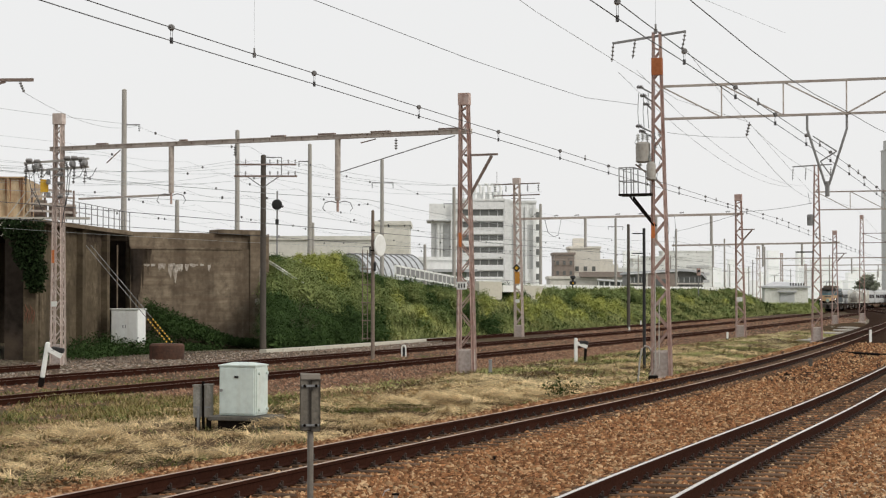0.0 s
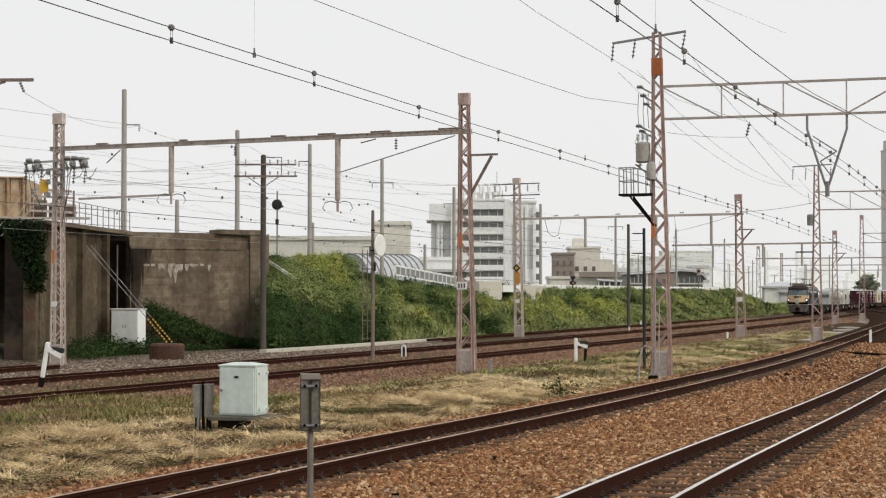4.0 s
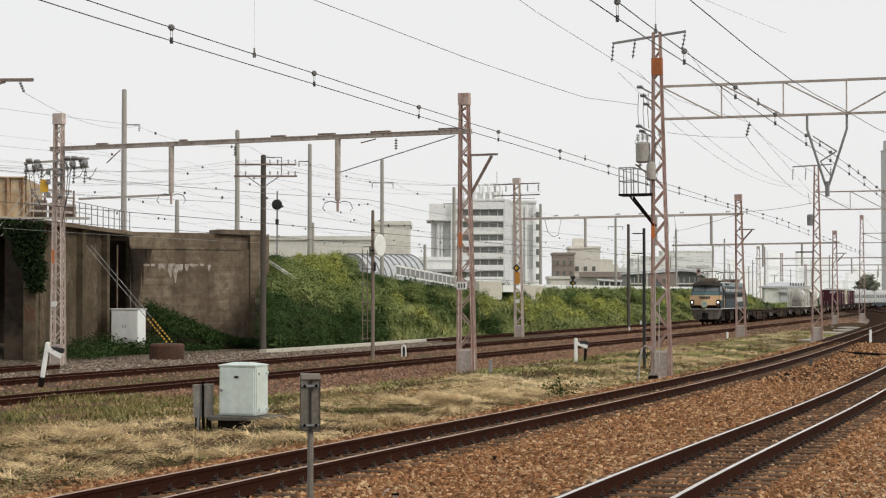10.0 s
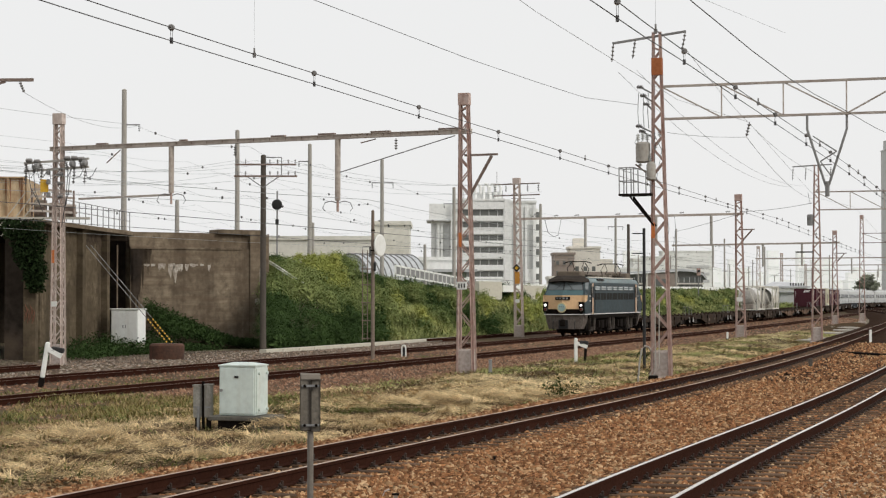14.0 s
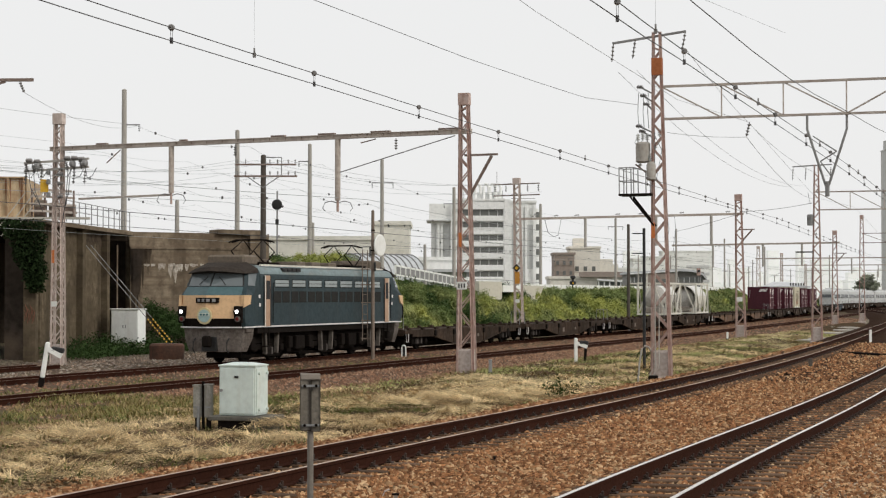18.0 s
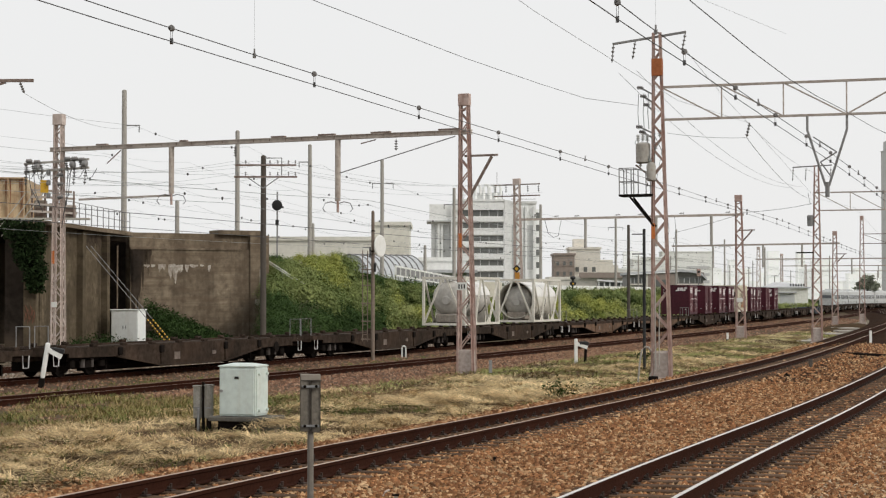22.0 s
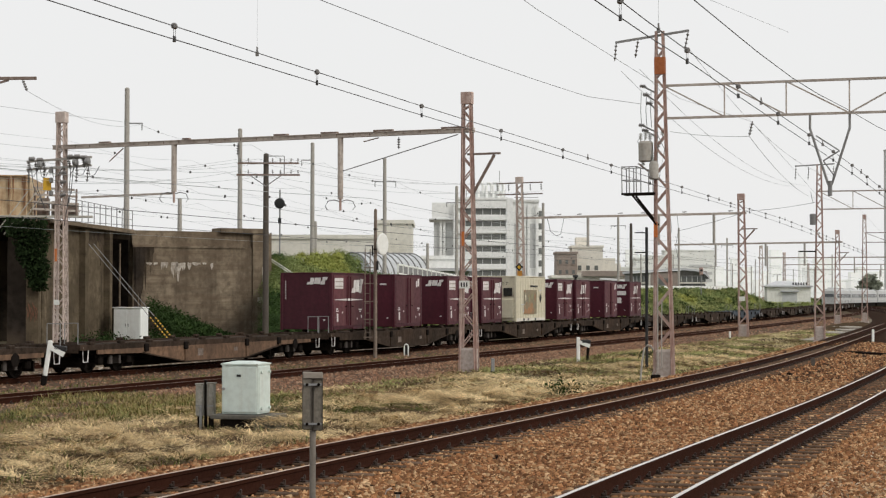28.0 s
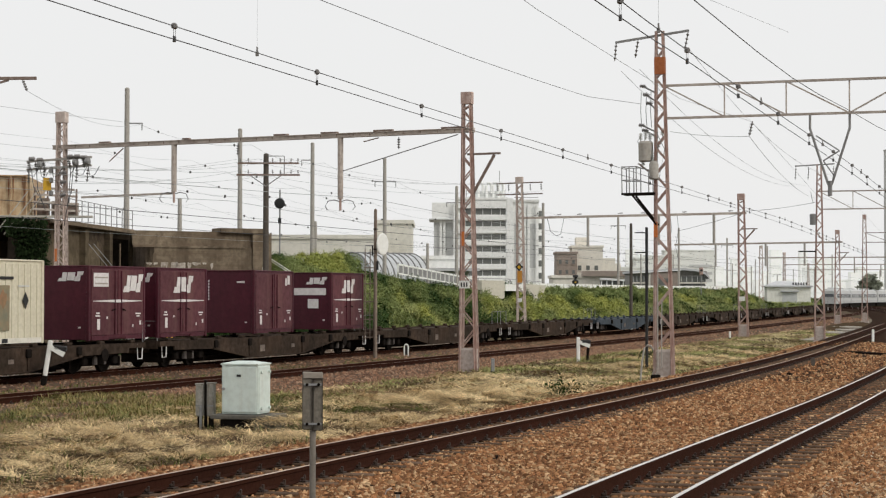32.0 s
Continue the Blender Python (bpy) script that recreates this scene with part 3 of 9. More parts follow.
def tufts(count, per, where, reach, fan):
    """Roots and directions of bunched blades: count bunches of about per blades."""
    roots, turns = [], []
    while count > 0:
        p, a = where()
        if p is None:
            continue
        count -= 1
        n = int(per * (0.6 + 0.8 * rng.random()))
        q = rng.normal(size=(n, 2)) * reach
        roots.append(np.stack([p.x + q[:, 0], p.y + q[:, 1], np.full(n, p.z) + 0.05 * np.exp(-(q ** 2).sum(1) / reach ** 2) * rng.random(n)], 1))
        turns.append(a + fan * rng.normal(size=n))
    return np.concatenate(roots), np.concatenate(turns)


def rail_gap(x, y):
    """How far a spot by the near end of the verge lies to the side of the freight rail."""
    return x + 12.6 - 0.385 * (y - 52.8)


def on_verge(g0, g1, power, test):
    def where():
        g, k = g0 + (g1 - g0) * rng.random() ** power, rng.random()
        p = verge_at(g, k)
        if p.x < -8.2 and rail_gap(p.x, p.y) < min(5.8, 2.7 + 5.0 * max(0.0, -9.55 - p.x)) + 0.9 * noise.noise((p.x * 0.6, p.y * 0.4, 12.0)) and rng.random() < 0.9:
            return None, 0
        n = noise.noise((p.x * 0.22, p.y * 0.13, 3.0)) + 0.4 * noise.noise((p.x * 0.8, p.y * 0.5, 8.0))
        return (p, 6.3 * noise.noise((p.x * 0.35, p.y * 0.35, 5.0)) + 1.5 * rng.random()) if test(n, k, rng.random()) else (None, 0)
    return where


def grass(name, spots, length, width, lie, mat, label):
    r, a = spots
    return blades(name, r, length, width, lie, mat, label, turn=a)


grass("dry_grass_near", tufts(1900, 22, on_verge(-14, 26, 1.0, lambda n, k, r: r < 0.30 + n * 2.4 + 0.35 * (k - 0.5) and k > 0.24 - n * 0.3), 0.16, 0.6), 0.32, 0.010, 0.88, M["straw"], "mown dry straw lying in matted swathes")
grass("brown_grass_near", tufts(1700, 16, on_verge(-14, 28, 1.0, lambda n, k, r: r < 0.6 - abs(n) * 1.6 and k > 0.12), 0.17, 0.9), 0.22, 0.012, 0.75, M["dead_grass"], "brown dead grass between the swathes of straw")
grass("dry_grass_far", tufts(1300, 15, on_verge(24, 130, 1.25, lambda n, k, r: r < 0.30 + n * 2.0 and k > 0.12), 0.28, 0.5), 0.34, 0.024, 0.86, M["straw_dull"], "mown dry straw farther along the verge")
grass("brown_grass_far", tufts(700, 14, on_verge(26, 130, 1.25, lambda n, k, r: r < 0.5 - abs(n) * 1.4), 0.28, 0.9), 0.26, 0.03, 0.7, M["dead_grass"], "brown dead grass farther along the verge")
grass("green_grass_near", tufts(1100, 14, on_verge(-14, 30, 1.0, lambda n, k, r: r < 0.24 - n * 1.5 - 0.35 * (k - 0.5)), 0.13, 1.5), 0.14, 0.013, 0.5, M["grass"], "short green grass and weeds among the straw")
grass("green_grass_far", tufts(1700, 13, on_verge(26, 130, 1.2, lambda n, k, r: r < 0.46 - n * 1.5), 0.26, 1.5), 0.17, 0.024, 0.6, M["grass_pale"], "green grass farther along the verge")

grass("olive_grass_near", tufts(1200, 13, on_verge(-14, 27, 1.0, lambda n, k, r: 0.05 < k < 0.4 and r < 0.62 - n * 0.9 - 0.7 * max(0.0, k - 0.3)), 0.15, 1.4), 0.2, 0.012, 0.62, M["grass_olive"], "short olive grass towards the freight tracks")
grass("litter_grass_near", tufts(1500, 13, on_verge(-14, 27, 1.0, lambda n, k, r: 0.02 < k < 0.42 and r < 0.55 + n * 0.9), 0.16, 1.4), 0.16, 0.014, 0.85, M["dead_grass"], "brown dead litter towards the freight tracks")


def patch(x0, x1, y0, y1):
    """Spots on the verge inside a plan box, thinning out unevenly."""
    def where():
        x, y = x0 + (x1 - x0) * rng.random(), y0 + (y1 - y0) * rng.random()
        n = noise.noise((x * 0.7, y * 0.4, 21.0)) + 0.3 * rng.random()
        return (Vector((x, y, -0.10)), 6.283 * rng.random()) if n > 0.0 and rail_gap(x, y) > 2.6 else (None, 0)
    return where


grass("green_patch", tufts(300, 16, patch(-10.5, -5.2, 40.5, 50.0), 0.2, 1.5), 0.2, 0.014, 0.5, M["grass_olive"], "olive green grass round the cabinet")
grass("green_patch_low", tufts(420, 14, patch(-10.5, -2.0, 40.0, 51.0), 0.17, 1.5), 0.16, 0.013, 0.55, M["grass"], "short green weeds round the cabinet")
grass("brown_patch", tufts(480, 15, patch(-4.2, 1.5, 44.0, 54.0), 0.2, 1.2), 0.2, 0.014, 0.7, M["dead_grass"], "brown dead grass behind the cabinet")


def straw_heaps(name, heaps, per, mat, label, width=0.009):
    """Raked heaps: thin stalks lying over low mounds, combed in swirls."""
    roots, turns, lies = [], [], []
    for p, r, h, a0 in heaps:
        n = int(per * r * r * 4)
        q = rng.normal(size=(n, 2)) * r * 0.5 * np.array([1.0, 0.75])
        d2 = (q ** 2).sum(1) / r ** 2
        roots.append(np.stack([p.x + q[:, 0], p.y + q[:, 1], p.z + h * np.exp(-2.2 * d2) * (0.55 + 0.5 * rng.random(n))], 1))
        turns.append(a0 + 1.1 * np.sin(q[:, 0] / r * 2.2 + a0) + 0.45 * rng.normal(size=n))
    return blades(name, np.concatenate(roots), 0.36, width, 0.93, mat, label, turn=np.concatenate(turns))


heap_spots = []
while len(heap_spots) < 150:
    g, k = -12 + 40 * rng.random(), 0.25 + 0.68 * rng.random() ** 0.7
    p = verge_at(g, k)
    if noise.noise((p.x * 0.22, p.y * 0.13, 3.0)) + 0.35 * (k - 0.55) > -0.03:
        heap_spots.append((p, 0.28 + 0.3 * rng.random(), 0.07 + 0.12 * rng.random(), 6.283 * rng.random()))
for x, y, r in ((-2.9, 37.0, 0.7), (-3.3, 36.4, 0.6), (-2.3, 43.5, 0.7), (-1.2, 44.8, 0.8), (-0.2, 45.8, 0.8), (0.7, 46.8, 0.7), (-1.8, 42.0, 0.6), (1.5, 47.9, 0.7), (-6.3, 33.5, 0.7), (-7.2, 31.8, 0.7), (-5.5, 31.0, 0.7), (-0.9, 43.3, 0.8), (0.4, 45.2, 0.8), (1.4, 46.4, 0.8), (2.3, 48.4, 0.8), (3.2, 50.0, 0.9), (-1.9, 44.9, 0.8), (-0.6, 47.0, 0.9), (1.0, 49.2, 0.9), (-3.0, 42.6, 0.8)):
    heap_spots.append((Vector((x, y, 0.06)), r, 0.2, 6.283 * rng.random()))
straw_heaps("straw_heaps", heap_spots, 225, M["straw"], "raked heaps of pale dry straw on the verge", 0.013)


far_heaps = []
while len(far_heaps) < 150:
    g, k = 26 + 60 * rng.random() ** 1.3, 0.15 + 0.78 * rng.random()
    p = verge_at(g, k)
    if noise.noise((p.x * 0.22, p.y * 0.13, 3.0)) + 0.3 * (k - 0.5) > -0.08:
        far_heaps.append((p, 0.5 + 0.5 * rng.random(), 0.08 + 0.12 * rng.random(), 6.283 * rng.random()))
straw_heaps("far_straw_heaps", far_heaps, 60, M["straw"], "raked pale straw farther along the verge", 0.022)


def between_tracks():
    s, o = 42 - 62 * rng.random(), 2.0 + 2.3 * rng.random()
    if rng.random() > 0.25 + max(0, s) / 40:
        return None, 0
    return run(s, o, -0.25), 6.3 * rng.random()


grass("track_weeds", tufts(520, 12, between_tracks, 0.22, 1.5), 0.15, 0.02, 0.55, M["grass"], "thin olive weeds between the freight tracks")


def tall_weeds(places, label):
    """Upright leafy weeds in small bunches."""
    out = []
    for p, r, h in places:
        n = int(260 * r)
        q = rng.normal(size=(n, 3)) * np.array([r * 0.45, r * 0.45, h * 0.25])
        out.append(np.array([p.x, p.y, p.z + h * 0.45]) + q)
    c = np.concatenate(out)
    return leaves("verge_weeds", c, np.full(len(c), 0.06), (0.1, 0.1, 0.1), M["leaf_under"], label, "weeds")


# ---- the bank of the raised line ----


def crest(s):
    return float(np.interp(s, [-900, -242, -224, -120, -90, -78, -72, -66, -60, -54, -48, -42, -36, -20, 40], [1.2, 1.4, 3.3, 3.2, 3.25, 3.1, 3.2, 3.4, 3.7, 4.1, 4.5, 4.65, 4.85, 5.1, 5.3]))


def bank_point(s, k):
    """k from 0 at the foot to 1 at the crest."""
    s -= 14 * k
    off, z = -7.9 - 6.6 * k, -0.33 + (crest(s) + 0.33) * k
    p = at(s, off, z)
    n = noise.noise((p.x * 0.22, p.y * 0.16, 1.0)) * 0.8 + noise.noise((p.x * 0.7, p.y * 0.5, 4.0)) * 0.35
    return Vector((p.x, p.y, p.z + n * 1.25 * min(1, 4 * k) * (1.15 - 0.85 * k)))


bank_s = list(np.arange(-880, -300, 20.0)) + list(np.arange(-300, -22.4, 1.9)) + [-22.4]
bank = Shape()
BK = 14
for s in bank_s:
    bank.v += [tuple(bank_point(s, k / (BK - 1))) for k in range(BK)] + [tuple(at(s - 17, -16, crest(s - 14) + 0.1)), tuple(at(s - 118, -60, crest(s - 14) + 0.1)), tuple(at(s - 122, -62, -0.4))]
nb = BK + 3
for j in range(len(bank_s) - 1):
    bank.f += [(j * nb + i, j * nb + i + 1, (j + 1) * nb + i + 1, (j + 1) * nb + i) for i in range(nb - 1)]
bank.f.append(tuple(range((len(bank_s) - 1) * nb, len(bank_s) * nb)))
solid("embankment", bank, M["bank_soil"], "long overgrown earth embankment of the raised line", "embankment", "structure")


def leaves(name, roots, size, spread, mat, label, category="shrubs", facing=None):
    n = len(roots)
    c = roots + (rng.random((n, 3)) - 0.5) * np.array(spread)
    u = rng.normal(size=(n, 3))
    u /= np.linalg.norm(u, axis=1)[:, None]
    w = np.cross(u, rng.normal(size=(n, 3)))
    w /= np.linalg.norm(w, axis=1)[:, None]
    if facing is not None:
        out = facing + 0.6 * rng.normal(size=(n, 3))
        out /= np.linalg.norm(out, axis=1)[:, None]
        u = np.cross(out, u)
        u /= np.linalg.norm(u, axis=1)[:, None]
        w = np.cross(out, u)
    sz = size[:, None] * (0.6 + 0.8 * rng.random((n, 1)))
    v = np.stack([c - u * sz, c - w * sz * 0.45, c + u * sz, c + w * sz * 0.45], 1)
    f = np.arange(n * 4).reshape(n, 4)
    return solid(name, big_mesh(name, v.reshape(-1, 3), f, mat), None, label, category, "stuff")


def bank_roots(count, s0, s1, power):
    out, sz = [], []
    for _ in range(count):
        s = s1 + (s0 - s1) * rng.random() ** power
        p = bank_point(s, rng.random())
        out.append((p.x, p.y, p.z + 0.22 * rng.random()))
        sz.append(0.10 + 0.0012 * max(0, -s - 30))
    return np.array(out), np.array(sz)


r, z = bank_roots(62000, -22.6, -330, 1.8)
leaves("bank_creepers", r, z * 0.7, (0.3, 0.3, 0.22), M["leaf_under"], "creepers covering the bank, darkened as shade between the bushes")


def clumps(name, count, n0, radius, test, mat, label, size=1.0, lift=0.35, reach=300, tall=1.0):
    """Rounded bushes: leaves lie outwards on an uneven shell, over a few large ones in the shade within."""
    pts, sz, out = [], [], []
    while count > 0:
        s, k = -22.6 - reach * rng.random() ** 1.8, rng.random()
        p = bank_point(s, k)
        if not test(tone(p), k, s):
            continue
        count -= 1
        r = radius * (0.55 + 1.15 * rng.random() ** 1.6) * (1 - 0.42 * k * k)
        far = 1 + max(0, -s - 60) / 90
        n = int(2.6 * n0 * r * r / far)
        v = rng.normal(size=(n, 3))
        v /= np.linalg.norm(v, axis=1)[:, None]
        v[:, 2] = np.where(v[:, 2] < -0.35, -v[:, 2], v[:, 2])
        lump = 1 + 0.22 * np.sin(5.2 * v[:, 0] + s) * np.cos(4.7 * v[:, 1] + 2 * s) + 0.12 * np.sin(9 * v[:, 2] + 3 * s)
        inner = rng.random(n) < 0.14
        shell = np.where(inner, 0.62, 0.82 + 0.3 * rng.random(n) ** 2)
        out.append(v + np.array([0, 0, 0.25]))
        pts.append(np.array([p.x, p.y, p.z + lift * r]) + v * (r * lump * shell)[:, None] * np.array([1, 1, tall]))
        sz.append(np.where(inner, 0.16 * math.sqrt(far), 0.043 + 0.00045 * max(0, -s - 30)) * size)
    return leaves(name, np.concatenate(pts), np.concatenate(sz), (0.08, 0.08, 0.08), mat, label, facing=np.concatenate(out))


def tone(p):
    """A slow field over the bank: below zero for dark thickets, above it for pale grass and weeds."""
    return noise.noise((p.x * 0.17, p.y * 0.11, 31.0)) + 0.45 * noise.noise((p.x * 0.5, p.y * 0.33, 33.0))


def clear_of_crest(k, s):
    return k < 0.86 or s > -36


# dark leaves: real thickets by the crest, painted shade at foot and hollows
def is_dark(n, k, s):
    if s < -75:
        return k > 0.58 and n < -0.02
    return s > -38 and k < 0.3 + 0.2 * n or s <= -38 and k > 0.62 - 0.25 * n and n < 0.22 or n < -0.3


def is_yellow(n, k, s):
    return s > -38 and k > 0.5 and n > 0.04 or -50 < s <= -38 and 0.42 < k < 0.76 and n > 0.0 or -80 < s <= -44 and 0.2 < k < 0.6 and n > 0.16 or -108 < s < -70 and 0.15 < k < 0.68 and n > -0.04 or s <= -108 and 0.3 < k < 0.6 and n > 0.25


def is_grass(n, k, s):
    return s <= -38 and k < 0.5 + 0.3 * n or s < -80 and k < 0.66 or s < -108 and n > 0.0


clumps("bank_bushes", 270, 430, 0.74, lambda n, k, s: clear_of_crest(k, s) and not is_dark(n, k, s) and not is_yellow(n, k, s) and (not is_grass(n, k, s) or rng.random() < 0.04), M["leaf"], "rounded mid-green bushes on the bank")
clumps("bank_big_bushes", 42, 430, 0.9, lambda n, k, s: s > -48 and 0.2 < k < 0.8 and -0.2 < n < 0.05, M["leaf"], "broad rounded bushes bulging from the bank", 1.1, 0.4, 80)
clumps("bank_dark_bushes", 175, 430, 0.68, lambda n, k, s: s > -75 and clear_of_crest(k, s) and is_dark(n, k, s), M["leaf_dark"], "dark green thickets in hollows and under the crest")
clumps("bank_far_thickets", 150, 430, 0.62, lambda n, k, s: s <= -75 and clear_of_crest(k, s) and (is_dark(n, k, s) or k > 0.7), M["leaf_mid"], "dull green thickets under the far crest")
# these dark leaves stand in for shade low on the bank
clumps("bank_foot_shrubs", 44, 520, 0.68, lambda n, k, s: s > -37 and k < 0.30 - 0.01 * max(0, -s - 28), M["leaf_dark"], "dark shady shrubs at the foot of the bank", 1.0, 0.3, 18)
clumps("bank_goldenrod", 270, 560, 0.48, lambda n, k, s: clear_of_crest(k, s) and is_yellow(n, k, s), M["leaf_yellow"], "yellow-green tall weeds in patches on the bank", 0.85, 0.5, tall=1.35)
clumps("bank_broom", 34, 560, 0.6, lambda n, k, s: s > -37 and k > 0.6 and n > 0.0, M["leaf_yellow"], "feathery yellow-green broom near the wall", 0.85, 0.7, 25, tall=1.4)


def on_bank(test):
    def where():
        s, k = -22.6 - 300 * rng.random() ** 1.7, rng.random()
        p = bank_point(s, k)
        return (p, 6.283 * rng.random()) if test(tone(p), k, s) else (None, 0)
    return where


grass("bank_grass", tufts(4600, 20, on_bank(lambda n, k, s: is_grass(n, k, s) and not is_dark(n, k, s) or s < -80 and k > 0.84), 0.4, 1.2), 0.5, 0.024, 0.5, M["bank_blade"], "long pale green grass on the lower bank")
grass("bank_reeds", tufts(1900, 18, on_bank(lambda n, k, s: is_grass(n, k, s) and n > 0.02), 0.4, 1.0), 0.5, 0.026, 0.5, M["bank_blade_yellow"], "yellowish long grass along the foot of the bank")


def twig_spot():
    k = 0.05 + 0.22 * rng.random()
    return bank_point(-24.6 - 3.0 * rng.random(), k) + Vector((0, 0, 0.25)), 1.2 * rng.random() - 0.3


grass("dead_twigs", tufts(34, 16, twig_spot, 0.16, 0.9), 1.0, 0.03, 0.25, M["twig"], "bare grey-brown dead twigs low on the bank")


def verge_pick(k0, k1, g0, g1):
    def pick(count):
        return np.array([tuple(verge_at(g0 + (g1 - g0) * rng.random(), k0 + (k1 - k0) * rng.random()) + Vector((0, 0, 0.01))) for _ in range(count)])
    return pick


stones("verge_stones", 12000, verge_pick(0.0, 0.32, -14, 34), 0.045, M["stone_dark"], "rusty stones spilt over the verge beside the freight track")
def spill(count):
    spots = verge_pick(0.0, 0.3, -20, 8)(count * 3)
    near = (spots[:, 0] < -7.6) & (spots[:, 0] + 12.6 - 0.385 * (spots[:, 1] - 52.8) < 6.2)
    return spots[near][:count]


stones("verge_spill_stones", 9000, spill, 0.05, M["stone_red"], "rusty red stones spilt below the freight rail")
stones("verge_edge_stones", 6000, verge_pick(0.9, 1.0, -14, 40), 0.04, M["stone_red"], "rusty stones at the edge of the curved track")

# ---- abutment and bridge of the raised line ----
WALL_TOP = 6.25


def wall_block(p, q, thick, z0, z1):
    """An upright slab from p to q in plan, its thickness behind the face."""
    p, q = Vector((p[0], p[1], 0)), Vector((q[0], q[1], 0))
    d = (q - p).normalized()
    n = Vector((-d.y, d.x, 0)) * thick
    pts = [p, q, q + n, p + n]
    return [(v.x, v.y, z0) for v in pts] + [(v.x, v.y, z1) for v in pts]


BOX_FACES = [(3, 2, 1, 0), (4, 5, 6, 7), (0, 1, 5, 4), (1, 2, 6, 5), (2, 3, 7, 6), (3, 0, 4, 7)]


def slab(p, q, thick, z0, z1):
    return Shape().add(wall_block(p, q, thick, z0, z1), BOX_FACES)


def along(p, q, k, out=0.0):
    """A plan point a fraction k from p to q, moved out of the face."""
    d = (Vector(q) - Vector(p)).normalized()
    v = Vector(p).lerp(Vector(q), k)
    return (v.x + d.y * out, v.y - d.x * out)


W_L, W_M, W_R = (-19.3, 86.5), (-17.6, 104.2), (-10.25, 108.6)
abut = thing("abutment", "tall stained board-marked concrete abutment wall", "retaining wall", kind="structure")
part("wall_end", slab(W_L, along(W_L, W_M, 0.02), 1.2, -0.5, WALL_TOP - 0.25), M["concrete_shade"], abut, "end of the wing wall, under-bridge shade in its colour")
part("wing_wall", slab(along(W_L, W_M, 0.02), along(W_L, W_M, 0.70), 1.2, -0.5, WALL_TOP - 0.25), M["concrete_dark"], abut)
part("recess_side", slab((-22.4, 106.2), (-17.62, 104.7), 0.8, -0.5, WALL_TOP - 0.25), M["concrete_shade"], abut, "recess wall between the walls, shade put into its colour")
part("recess_back", slab((-22.0, 97.0), (-21.6, 106.0), 0.6, -0.5, WALL_TOP - 0.25), M["concrete_shade"], abut)
# added slab: blocks the sky from above so the recess stays dark
part("recess_cover", Shape().add(wall_block((-19.0, 97.6), (-17.75, 104.6), 4.2, WALL_TOP - 0.55, WALL_TOP - 0.26), BOX_FACES), M["concrete_shade"], abut, "slab added over the recess to keep it dark")
part("recess_pipe", Shape().tube((-17.75, 100.9, -0.4), (-17.75, 100.9, 5.4), 0.05, n=8), M["concrete"], abut, "pale pipe in the recess")
part("face_wall", slab(W_M, W_R, 1.4, -0.5, 5.35), M["concrete"], abut)
part("parapet", slab(along(W_M, W_R, 0.0, -0.12), along(W_M, W_R, 0.86, -0.12), 0.8, 5.35, WALL_TOP), M["concrete"], abut)
part("ledge", slab(along(W_M, W_R, 0.0, 0.06), along(W_M, W_R, 0.80, 0.06), 0.5, 5.30, 5.40), M["concrete"], abut)
part("pier", slab(along(W_M, W_R, 0.86, 0.10), along(W_M, W_R, 1.0, 0.10), 1.6, -0.5, WALL_TOP - 0.05), M["concrete"], abut)
part("pier_cap", slab(along(W_M, W_R, 0.62, 0.16), along(W_M, W_R, 0.97, 0.16), 1.3, WALL_TOP - 0.05, WALL_TOP + 0.22), M["concrete"], abut)
part("side_wall", slab(W_R, (W_R[0] - 1.7, W_R[1] + 15), 1.0, -0.5, WALL_TOP - 0.9), M["concrete"], abut)
part("coping", slab(along(W_L, W_M, 0.0, 0.15), along(W_L, W_M, 0.985, 0.15), 1.0, WALL_TOP - 0.25, WALL_TOP + 0.02), M["concrete"], abut)
for k, w in ((0.03, 0.05), (0.42, 0.035), (0.672, 0.03)):
    part("buttress", slab(along(W_L, W_M, k, 0.32), along(W_L, W_M, k + w, 0.32), 0.6, -0.5, WALL_TOP - 0.3), M["concrete_dark"], abut)
for i in range(6):
    z = 0.75 + i * 0.72
    part("board_joint", slab(along(W_M, W_R, 0.01, 0.010), along(W_M, W_R, 0.855, 0.010), 0.3, z, z + 0.014), M["concrete"], abut)


def drip(k, w, z1, length, out=0.012, mat="white_stain", wall=None, name="lime_streak", label="pale ragged lime run on the wall"):
    """A ragged run down a wall face from z1."""
    n = 9
    w_p, w_q = wall or (W_M, W_R)
    top = [(k + w * i / (n - 1), z1 + 0.05 * rng.random()) for i in range(n)]
    low = [(k + w * i / (n - 1), z1 - length * (0.25 + 0.75 * rng.random()) * (1 - 0.5 * abs(2 * i / (n - 1) - 1))) for i in range(n)]
    ring = top + low[::-1]
    pts = [(*along(w_p, w_q, a, out), z) for a, z in ring] + [(*along(w_p, w_q, a, out - 0.03), z) for a, z in ring]
    m = len(ring)
    faces = [(i, i + 1, m - 2 - i, m - 1 - i) for i in range(n - 1)] + [(i, (i + 1) % m, (i + 1) % m + m, i + m) for i in range(m)]
    part(name, Shape().add(pts, faces), M[mat], abut, label)


